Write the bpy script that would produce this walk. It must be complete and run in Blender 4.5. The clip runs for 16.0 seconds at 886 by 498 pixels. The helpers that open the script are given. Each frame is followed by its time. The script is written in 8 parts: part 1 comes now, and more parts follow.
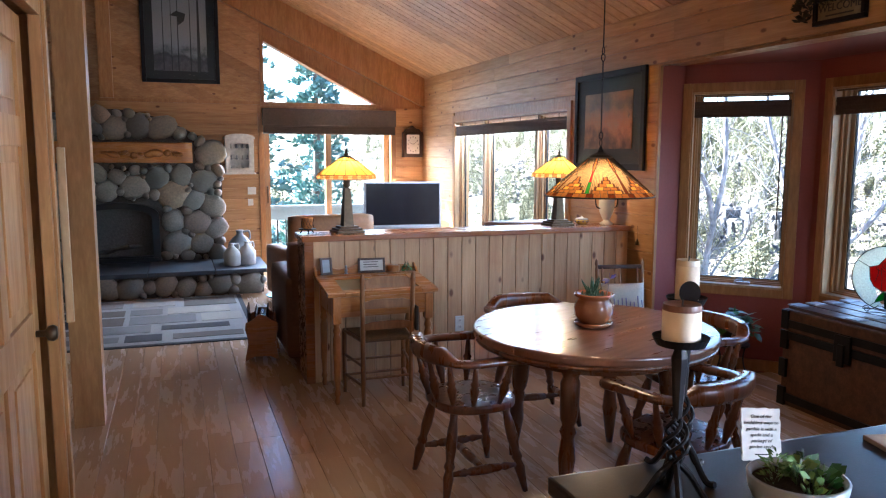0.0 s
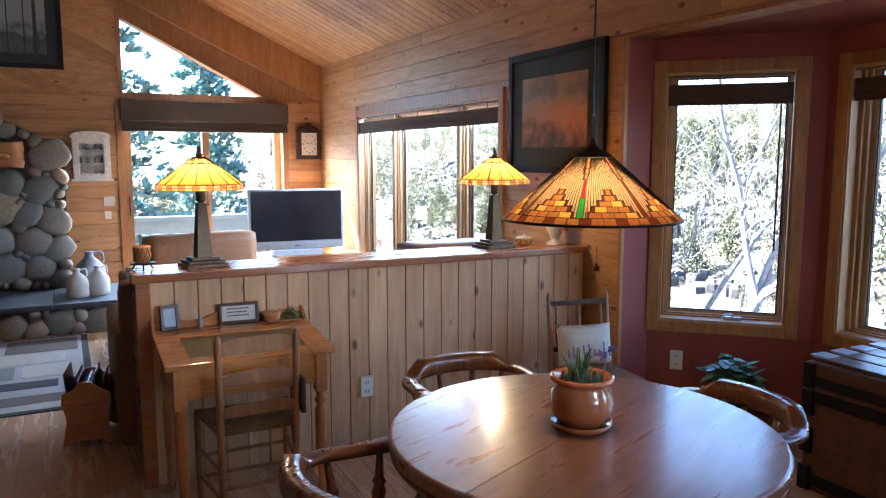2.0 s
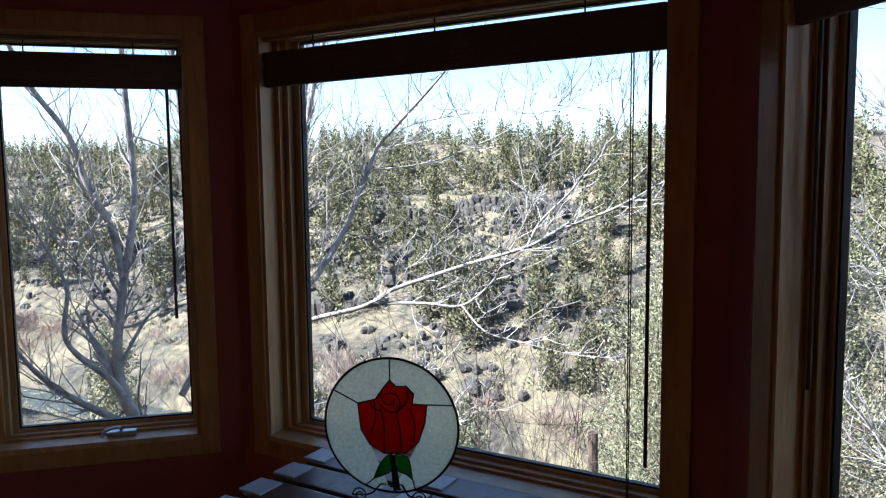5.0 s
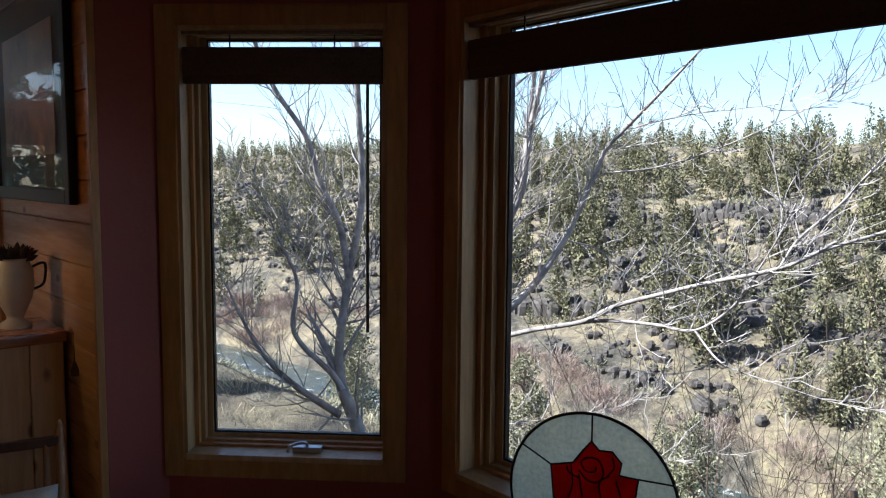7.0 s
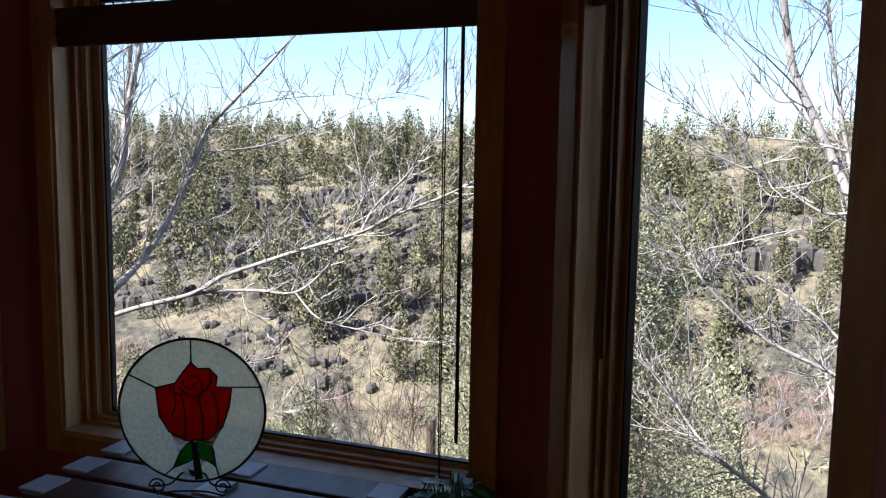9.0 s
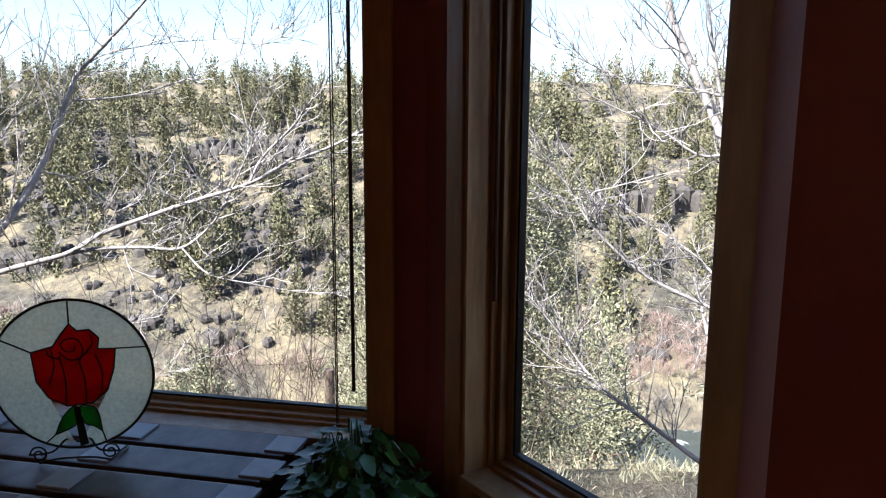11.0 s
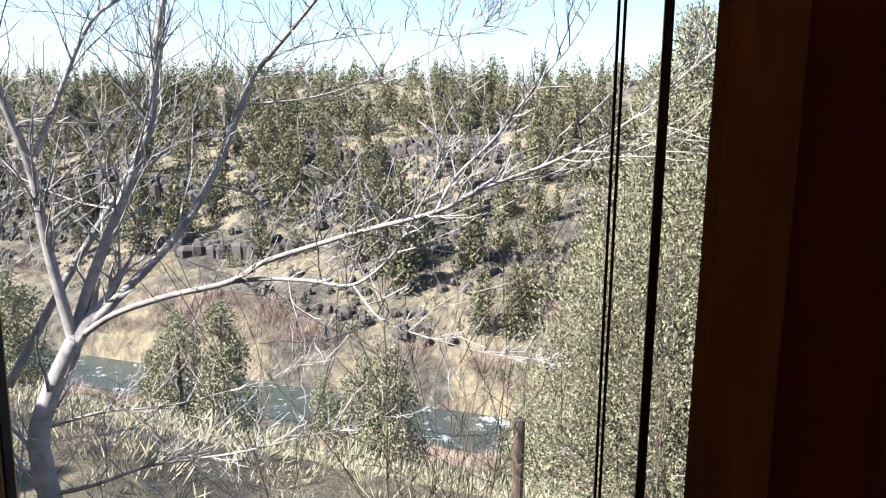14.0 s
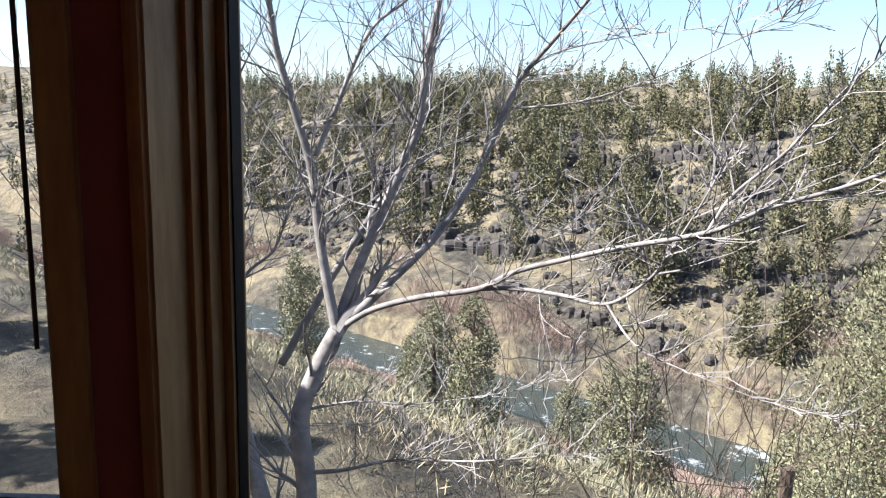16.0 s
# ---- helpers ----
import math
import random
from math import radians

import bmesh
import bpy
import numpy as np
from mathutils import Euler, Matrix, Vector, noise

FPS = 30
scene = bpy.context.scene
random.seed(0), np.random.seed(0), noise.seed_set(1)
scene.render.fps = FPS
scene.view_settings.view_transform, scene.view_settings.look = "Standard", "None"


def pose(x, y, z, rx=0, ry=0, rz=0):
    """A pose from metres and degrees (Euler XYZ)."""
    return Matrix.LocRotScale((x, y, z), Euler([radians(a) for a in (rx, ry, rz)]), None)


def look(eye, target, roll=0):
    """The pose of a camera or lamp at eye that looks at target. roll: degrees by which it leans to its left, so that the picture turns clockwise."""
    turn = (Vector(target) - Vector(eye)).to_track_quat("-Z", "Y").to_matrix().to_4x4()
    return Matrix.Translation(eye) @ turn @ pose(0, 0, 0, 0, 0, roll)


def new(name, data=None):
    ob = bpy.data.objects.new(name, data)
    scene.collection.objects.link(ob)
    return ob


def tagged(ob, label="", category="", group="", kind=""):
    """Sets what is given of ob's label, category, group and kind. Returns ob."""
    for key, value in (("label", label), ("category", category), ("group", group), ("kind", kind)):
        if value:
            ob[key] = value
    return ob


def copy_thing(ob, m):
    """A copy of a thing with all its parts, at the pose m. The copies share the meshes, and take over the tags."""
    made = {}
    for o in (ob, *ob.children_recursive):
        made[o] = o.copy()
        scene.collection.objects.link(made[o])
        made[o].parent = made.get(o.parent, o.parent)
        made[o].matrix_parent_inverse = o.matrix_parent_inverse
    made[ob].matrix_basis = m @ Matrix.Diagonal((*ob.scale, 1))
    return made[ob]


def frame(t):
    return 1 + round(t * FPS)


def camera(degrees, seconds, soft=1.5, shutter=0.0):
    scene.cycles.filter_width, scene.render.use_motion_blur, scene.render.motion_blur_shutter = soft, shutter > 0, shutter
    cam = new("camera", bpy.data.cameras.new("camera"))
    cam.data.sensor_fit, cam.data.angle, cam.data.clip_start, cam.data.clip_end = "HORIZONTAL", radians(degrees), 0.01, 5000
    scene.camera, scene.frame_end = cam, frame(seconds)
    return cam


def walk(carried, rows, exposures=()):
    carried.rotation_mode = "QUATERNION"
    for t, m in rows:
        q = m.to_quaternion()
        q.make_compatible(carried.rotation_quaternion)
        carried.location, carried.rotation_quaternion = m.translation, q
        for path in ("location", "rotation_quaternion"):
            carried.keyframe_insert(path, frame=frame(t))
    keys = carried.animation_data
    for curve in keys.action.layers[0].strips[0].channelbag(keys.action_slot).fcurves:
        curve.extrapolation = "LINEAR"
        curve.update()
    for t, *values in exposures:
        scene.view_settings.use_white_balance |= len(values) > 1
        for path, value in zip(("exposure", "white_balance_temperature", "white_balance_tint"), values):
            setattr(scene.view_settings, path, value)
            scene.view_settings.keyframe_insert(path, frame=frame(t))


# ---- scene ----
cam = camera(61.2, 16.0, soft=1.15)

PATH = [
    (0, (-0.291, -0.121, 1.599), (0.376, 1.748, 1.348), 0.2),
    (0.5, (-0.171, 0.225, 1.599), (0.524, 2.084, 1.35), 0.1),
    (1, (0.004, 0.606, 1.6), (0.72, 2.457, 1.35), -0.0),
    (1.5, (0.13, 0.986, 1.577), (0.876, 2.825, 1.328), -0.1),
    (2, (0.258, 1.271, 1.585), (1.15, 3.044, 1.341), 0.0),
    (2.3, (0.356, 1.45, 1.578), (1.406, 3.135, 1.335), 0.2),
    (2.5, (0.489, 1.519, 1.584), (1.651, 3.128, 1.337), 0.1),
    (3, (0.732, 1.698, 1.546), (2.207, 3.029, 1.321), -0.1),
    (3.5, (1.009, 1.803, 1.542), (2.708, 2.839, 1.339), -0.4),
    (3.7, (1.171, 1.802, 1.529), (2.931, 2.73, 1.328), -0.3),
    (5.8, (2.312, 2.123, 1.57), (3.859, 3.377, 1.386), -0.2),
    (6, (2.353, 2.142, 1.57), (3.834, 3.475, 1.385), 0.1),
    (6.5, (2.38, 2.171, 1.574), (3.763, 3.604, 1.39), 0.6),
    (7, (2.376, 2.178, 1.572), (3.7, 3.666, 1.387), 0.5),
    (7.5, (2.347, 2.155, 1.553), (3.667, 3.646, 1.367), 0.7),
    (8, (2.291, 2.106, 1.539), (3.898, 3.285, 1.366), 1.5),
    (8.5, (2.192, 1.996, 1.531), (3.975, 2.885, 1.36), 1.1),
    (9, (2.108, 1.91, 1.505), (3.985, 2.57, 1.298), 0.9),
    (9.5, (2.07, 1.891, 1.494), (3.988, 2.377, 1.2), 0.9),
    (9.7, (2.064, 1.889, 1.493), (3.99, 2.324, 1.173), 0.8),
    (11.8, (2.303, 1.966, 1.517), (4.237, 2.347, 1.178), 0.3),
    (12, (2.393, 2.009, 1.531), (4.323, 2.412, 1.193), 0.4),
    (12.5, (2.6, 2.104, 1.533), (4.514, 2.577, 1.196), 0.4),
    (13, (2.863, 2.188, 1.528), (4.747, 2.765, 1.186), 0.5),
    (13.5, (3.04, 2.281, 1.528), (4.877, 2.994, 1.186), 0.5),
    (14, (3.197, 2.396, 1.543), (4.973, 3.249, 1.203), 0.7),
    (14.5, (3.289, 2.448, 1.55), (5.011, 3.406, 1.209), 0.7),
    (15, (3.382, 2.443, 1.562), (5.042, 3.506, 1.22), 0.7),
    (15.5, (3.411, 2.458, 1.564), (4.985, 3.644, 1.222), 1.1),
    (16, (3.382, 2.518, 1.562), (4.767, 3.919, 1.216), 1.4),
]

EXPO = [(0.0, 4.5, 5000, 11.0), (1.5, 4.5, 5000, 11.0), (2.0, 4.4, 5000, 11.0), (2.6, 4.05, 4950, 10.0), (3.1, 3.65, 4900, 8.0), (3.5, 3.35, 4900, 8.0), (3.7, 3.05, 4900, 8.0), (5.8, 2.36, 5500, 12.0), (7.5, 2.05, 5500, 12.0), (9.7, 2.17, 5700, 15.0), (11.8, 2.42, 5650, 15.0), (12.6, 2.42, 5650, 15.0), (13.4, 2.32, 5750, 15.0), (14.2, 2.12, 5800, 15.0), (16.0, 1.95, 5800, 15.0)]
walk(cam, [(t, look(eye, target, roll)) for t, eye, target, roll in PATH], EXPO)

# ---- world and light ----
SUN = Vector((-0.56, 0.47, 0.68)).normalized()
world = bpy.data.worlds.new("sky")
scene.world = world
world.use_nodes = True
wn = world.node_tree.nodes
sky = wn.new("ShaderNodeTexSky")
sky.sky_type = "NISHITA"
sky.sun_disc = False
sky.sun_elevation = math.asin(SUN.z)
sky.sun_rotation = math.atan2(SUN.x, SUN.y)
wn["Background"].inputs[1].default_value = 0.062
world.node_tree.links.new(sky.outputs[0], wn["Background"].inputs[0])
sun = new("sun", bpy.data.lights.new("sun", "SUN"))
sun.data.energy, sun.data.angle, sun.data.color = 4.4, radians(0.5), (1.0, 0.93, 0.82)
sun.matrix_world = look((0, 0, 30), Vector((0, 0, 30)) - SUN)


def bulb(name, x, y, z, watts, col=(1.0, 0.62, 0.28), size=0.03):
    ob = new(name, bpy.data.lights.new(name, "POINT"))
    ob.data.energy, ob.data.color, ob.data.shadow_soft_size = watts, col, size
    ob.location = (x, y, z)
    return ob


def daylight(name, m, w, h, watts):
    """Sky light that enters by a window's opening."""
    ob = new(name, bpy.data.lights.new(name, "AREA"))
    ob.data.shape, ob.data.size, ob.data.size_y, ob.data.energy = "RECTANGLE", w, h, watts
    ob.data.color = (0.86, 0.93, 1.0)
    ob.matrix_world = m
    return ob


# sky light that enters under each folded shade
for nm, c, d, w, e in (("sky_band", (3.31, 7.5, 1.935), (1, 0), 2.8, 6.0), ("sky_door", (1.75, 10.53, 1.96), (0, 1), 1.7, 6.0)):
    daylight(nm, look(c, Vector(c) + Vector((-d[0], -d[1], -0.75))), w, 0.10, e)
daylight("sky_kitchen", look((3.28, -1.15, 1.5), (0, -0.6, 1.2)), 1.3, 0.9, 8.0)

# ---- materials ----
class Mat:
    def __init__(self, name):
        self.m = bpy.data.materials.new(name)
        self.m.use_nodes = True
        self.n, self.l = self.m.node_tree.nodes, self.m.node_tree.links
        self.b = self.n["Principled BSDF"]
        self.out = self.n["Material Output"]

    def node(self, kind, **kw):
        nd = self.n.new(kind)
        for k, v in kw.items():
            nd.inputs[k].default_value = v
        return nd

    def link(self, a, b):
        self.l.new(a, b)

    def ramp(self, src, stops):
        r = self.n.new("ShaderNodeValToRGB")
        while len(r.color_ramp.elements) < len(stops):
            r.color_ramp.elements.new(0.5)
        for e, (p, c) in zip(r.color_ramp.elements, stops):
            e.position, e.color = p, (*c, 1) if len(c) == 3 else c
        self.link(src, r.inputs[0])
        return r.outputs[0]

    def coords(self, scale=(1, 1, 1), jitter=0.0):
        tc = self.n.new("ShaderNodeTexCoord")
        src = tc.outputs["Object"]
        if jitter:
            oi = self.n.new("ShaderNodeObjectInfo")
            mul = self.n.new("ShaderNodeMath")
            mul.operation = "MULTIPLY"
            mul.inputs[1].default_value = jitter
            self.link(oi.outputs["Random"], mul.inputs[0])
            add = self.n.new("ShaderNodeVectorMath")
            self.link(src, add.inputs[0])
            self.link(mul.outputs[0], add.inputs[1])
            src = add.outputs[0]
        mp = self.n.new("ShaderNodeMapping")
        mp.inputs["Scale"].default_value = scale
        self.link(src, mp.inputs[0])
        return mp.outputs[0]

    def noise(self, vec, scale, detail=5, rough=0.6):
        nz = self.node("ShaderNodeTexNoise", Scale=scale, Detail=detail, Roughness=rough)
        self.link(vec, nz.inputs["Vector"])
        return nz.outputs[0]

    def mix(self, fac, a, b, mode="MIX"):
        mx = self.n.new("ShaderNodeMix")
        mx.data_type, mx.blend_type = "RGBA", mode
        for sock, v in ((mx.inputs[0], fac), (mx.inputs[6], a), (mx.inputs[7], b)):
            if isinstance(v, (int, float)):
                sock.default_value = v
            elif isinstance(v, tuple):
                sock.default_value = (*v, 1)
            else:
                self.link(v, sock)
        return mx.outputs[2]

    def bump(self, src, strength=0.2, dist=0.01):
        bp = self.node("ShaderNodeBump", Strength=strength, Distance=dist)
        self.link(src, bp.inputs["Height"])
        self.link(bp.outputs[0], self.b.inputs["Normal"])

    def finish(self, col=None, rough=0.5, metal=0.0, spec=None, coat=0.0):
        if col is not None:
            if isinstance(col, tuple):
                self.b.inputs["Base Color"].default_value = (*col, 1)
            else:
                self.link(col, self.b.inputs["Base Color"])
        if isinstance(rough, (int, float)):
            self.b.inputs["Roughness"].default_value = rough
        else:
            self.link(rough, self.b.inputs["Roughness"])
        self.b.inputs["Metallic"].default_value = metal
        if spec is not None:
            self.b.inputs["Specular IOR Level"].default_value = spec
        self.b.inputs["Coat Weight"].default_value = coat
        self.b.inputs["Coat Roughness"].default_value = 0.15
        return self.m


def wood(name, dark, light, stretch=(1.2, 14, 14), rough=0.4, knots=0.0, vary=0.35, coat=0.0, knot_col=(0.15, 0.055, 0.018), islands=False, streak=0.28):
    k = Mat(name)
    v = k.coords(stretch, 41.0)
    n = k.noise(v, 2.2, 6, 0.62)
    n2 = k.noise(k.coords((stretch[0] * 3, stretch[1] * 5, stretch[2] * 5), 17.0), 2.0, 3)
    col = k.ramp(n, [(0.3, dark), (0.68, light)])
    col = k.mix(k.ramp(n2, [(0.42, (streak,) * 3), (0.6, (0, 0, 0))]), col, tuple(c * 0.62 for c in dark))
    if islands:
        src = k.n.new("ShaderNodeNewGeometry").outputs["Random Per Island"]
    else:
        src = k.n.new("ShaderNodeObjectInfo").outputs["Random"]
    tint = k.ramp(src, [(0.0, (1 - vary, 1 - vary * 1.15, 1 - vary * 1.3)), (0.5, (0.88, 0.86, 0.84)), (1.0, (1.0, 1.0, 1.0))])
    col = k.mix(1.0, col, tint, "MULTIPLY")
    if knots:
        vo = k.node("ShaderNodeTexVoronoi", Scale=1.0)
        k.link(k.coords((4.2, 8.0, 8.0), 23.0), vo.inputs["Vector"])
        kn = k.ramp(vo.outputs["Distance"], [(0.06 * knots, (1, 1, 1)), (0.12 * knots, (0, 0, 0))])
        col = k.mix(kn, col, knot_col)
    rr = k.ramp(n, [(0.3, (rough + 0.1,) * 3), (0.7, (rough - 0.06,) * 3)])
    k.bump(n2, 0.12, 0.004)
    return k.finish(col, rr, coat=coat)


def plain(name, col, rough=0.5, metal=0.0, grain=0.12, scale=30.0, bump=0.1, coat=0.0):
    k = Mat(name)
    n = k.noise(k.coords(), scale, 4)
    n2 = k.noise(k.coords(), scale * 0.13, 3)
    c = k.mix(k.ramp(n, [(0.3, (0, 0, 0)), (0.7, (1, 1, 1))]), tuple(x * (1 - grain) for x in col), tuple(min(1, x * (1 + grain)) for x in col))
    c = k.mix(k.ramp(n2, [(0.35, (0.35 * grain * 4,) * 3), (0.6, (0, 0, 0))]), c, tuple(x * 0.7 for x in col))
    if bump:
        k.bump(n, bump, 0.003)
    return k.finish(c, rough, metal, coat=coat)


PINE = wood("pine_board", (0.42, 0.21, 0.07), (0.60, 0.35, 0.14), knots=1.2, rough=0.42, vary=0.24, streak=0.16)
PINE_PALE = wood("pine_board_pale", (0.54, 0.31, 0.14), (0.70, 0.46, 0.24), knots=1.3, rough=0.45, vary=0.16, streak=0.14)
PINE_CEIL = wood("pine_ceiling", (0.42, 0.22, 0.08), (0.62, 0.37, 0.15), stretch=(1.2, 14, 14), knots=1.1, rough=0.38, islands=True)
PINE_TRIM = wood("pine_trim", (0.35, 0.155, 0.045), (0.50, 0.26, 0.088), stretch=(9, 9, 1.2), rough=0.35)
SASH = wood("clear_fir", (0.40, 0.235, 0.10), (0.55, 0.37, 0.185), stretch=(9, 9, 1.0), rough=0.33)
MAPLE = wood("maple_floor", (0.57, 0.37, 0.215), (0.65, 0.44, 0.265), stretch=(0.8, 6, 6), rough=0.24, vary=0.13, coat=0.3, streak=0.05)
STAIN = wood("stained_maple", (0.095, 0.030, 0.010), (0.20, 0.070, 0.022), stretch=(8, 8, 1.6), rough=0.27, vary=0.1, coat=0.4)
TABLETOP = wood("table_top_wood", (0.15, 0.062, 0.03), (0.23, 0.105, 0.055), stretch=(1.2, 10, 10), rough=0.3, vary=0.05, coat=0.5, streak=0.04)
HONEY = wood("honey_pine", (0.34, 0.13, 0.030), (0.52, 0.24, 0.07), stretch=(8, 8, 1.5), rough=0.3, vary=0.12, coat=0.2)
HONEY_X = wood("honey_pine_top", (0.42, 0.16, 0.035), (0.60, 0.28, 0.08), stretch=(1.4, 10, 10), rough=0.25, vary=0.12, coat=0.3)
CHERRY = wood("cherry_cap", (0.30, 0.095, 0.025), (0.44, 0.17, 0.05), stretch=(1.2, 12, 12), rough=0.25, vary=0.1, coat=0.3)
CHAIRWOOD = wood("worn_oak", (0.22, 0.10, 0.035), (0.38, 0.19, 0.075), stretch=(8, 8, 1.5), rough=0.4, vary=0.15)
TRUNKWOOD = wood("trunk_board", (0.06, 0.022, 0.009), (0.15, 0.055, 0.02), stretch=(1.5, 10, 10), rough=0.5, vary=0.3)
DARKWOOD = wood("walnut_dark", (0.035, 0.014, 0.008), (0.08, 0.034, 0.018), stretch=(8, 8, 1.5), rough=0.35, vary=0.1)
RED = plain("red_wall_paint", (0.26, 0.058, 0.046), 0.62, grain=0.05, scale=55, bump=0.25)
DRYWALL = plain("cream_paint", (0.62, 0.5, 0.36), 0.7, grain=0.04, scale=60)
BLACK = plain("black_iron", (0.014, 0.013, 0.014), 0.45, 0.6, scale=60)
BRONZE = plain("bronze_metal", (0.09, 0.06, 0.035), 0.38, 0.85, grain=0.3, scale=40)
SOOT = plain("matt_black_steel", (0.010, 0.010, 0.011), 0.75, 0.0, scale=60)
LEAD = plain("lead_came", (0.02, 0.017, 0.014), 0.5, 0.7)
STEEL = plain("satin_steel", (0.45, 0.45, 0.46), 0.3, 0.9)
ALU = plain("grey_plastic", (0.30, 0.31, 0.33), 0.4)
SCREEN = plain("tv_screen", (0.006, 0.006, 0.008), 0.16, grain=0.02, bump=0)
WHITE = plain("white_plastic", (0.72, 0.70, 0.64), 0.45, grain=0.04)
DISTRESSED = plain("distressed_white_paint", (0.66, 0.65, 0.60), 0.6, grain=0.2, scale=22)
SLATE = plain("slate_slab", (0.055, 0.065, 0.078), 0.5, grain=0.3, scale=9, bump=0.4)
SEAM = plain("floor_seam", (0.16, 0.085, 0.04), 0.8)
MORTAR = plain("dark_mortar", (0.10, 0.088, 0.075), 0.95, grain=0.3, scale=40, bump=0.8)
BLIND = plain("woven_blind", (0.085, 0.055, 0.04), 0.85, grain=0.3, scale=120, bump=0.5)
BLIND_DARK = plain("door_shade_cloth", (0.085, 0.066, 0.052), 0.9, grain=0.3, scale=120, bump=0.5)
TAN = plain("tan_leather", (0.34, 0.165, 0.065), 0.5, grain=0.15, scale=30, bump=0.3)
BLIND_LIGHT = plain("woven_blind_tan", (0.20, 0.135, 0.085), 0.85, grain=0.3, scale=120, bump=0.5)
LEATHER = plain("brown_leather", (0.13, 0.055, 0.024), 0.55, grain=0.18, scale=35, bump=0.3)
TERRA = plain("glazed_brown_clay", (0.30, 0.105, 0.035), 0.18, grain=0.15, scale=12, bump=0.0, coat=0.6)
STONEWARE = plain("stoneware_cream", (0.55, 0.53, 0.47), 0.3, grain=0.1, scale=14, bump=0.1)
STONEGREY = plain("stoneware_grey", (0.28, 0.31, 0.33), 0.3, grain=0.15, scale=14, bump=0.1)
WAX = plain("cream_wax", (0.72, 0.62, 0.46), 0.55, grain=0.08, scale=18)
WAXTOP = plain("burnt_wax", (0.16, 0.07, 0.04), 0.5, grain=0.2, scale=18)
GRANITE = plain("dark_countertop", (0.020, 0.020, 0.024), 0.28, grain=0.5, scale=160, bump=0.03)
CREAM = plain("cream_cloth", (0.58, 0.52, 0.42), 0.9, grain=0.1, scale=90, bump=0.4)
PAPER = plain("paper", (0.74, 0.71, 0.64), 0.8, grain=0.04)
INK = plain("ink", (0.05, 0.045, 0.04), 0.8)
SOIL = plain("potting_soil", (0.035, 0.022, 0.014), 0.95, grain=0.4, scale=60, bump=1.0)
RUSH = plain("woven_rush", (0.17, 0.10, 0.045), 0.8, grain=0.35, scale=110, bump=0.8)
DECKPAINT = plain("grey_deck_paint", (0.17, 0.20, 0.20), 0.6, grain=0.1)
GREENBOARD = plain("desk_inset", (0.10, 0.078, 0.035), 0.3, grain=0.15, scale=20)
TEAL = plain("teal_bowl", (0.02, 0.30, 0.30), 0.3)


def leafmat(name, a, b, rough=0.5, trans=0.0):
    k = Mat(name)
    r = k.n.new("ShaderNodeNewGeometry").outputs["Random Per Island"]
    c = k.ramp(r, [(0.0, a), (1.0, b)])
    return k.finish(c, rough)


LEAF = leafmat("houseplant_leaf", (0.02, 0.065, 0.012), (0.05, 0.15, 0.03), 0.32)
LEAF_LIGHT = leafmat("succulent_leaf", (0.05, 0.13, 0.03), (0.17, 0.26, 0.07), 0.4)
LEAF_ALOE = leafmat("aloe_leaf", (0.03, 0.075, 0.035), (0.07, 0.13, 0.06), 0.4)
JUNIPER = leafmat("juniper_foliage", (0.066, 0.064, 0.032), (0.185, 0.168, 0.085), 0.9)
JUNIPER_NEAR = leafmat("juniper_foliage_near", (0.13, 0.128, 0.072), (0.255, 0.245, 0.145), 0.9)
SPRUCE = leafmat("spruce_foliage", (0.06, 0.12, 0.10), (0.16, 0.26, 0.22), 0.8)
SHRUB = leafmat("sage_shrub", (0.10, 0.105, 0.065), (0.27, 0.25, 0.16), 0.9)
SAGE = leafmat("dry_brush", (0.17, 0.145, 0.09), (0.42, 0.36, 0.22), 0.9)
REDBRUSH = leafmat("red_willow_brush", (0.19, 0.125, 0.10), (0.34, 0.25, 0.20), 0.9)
BARK = plain("pale_grey_bark", (0.27, 0.245, 0.225), 0.8, grain=0.55, scale=11, bump=0.9)
BARKDARK = plain("juniper_bark", (0.12, 0.085, 0.06), 0.9, grain=0.3, scale=14, bump=0.8)
ROCK = plain("basalt_rock", (0.062, 0.053, 0.045), 0.9, grain=0.4, scale=2.5, bump=1.0)


def window_glass():
    k = Mat("window_glass")
    k.b.inputs["Base Color"].default_value = (0.97, 0.99, 0.98, 1)
    k.b.inputs["Roughness"].default_value = 0.0
    k.b.inputs["Transmission Weight"].default_value = 1.0
    k.b.inputs["IOR"].default_value = 1.05
    return k.m


GLASS = window_glass()


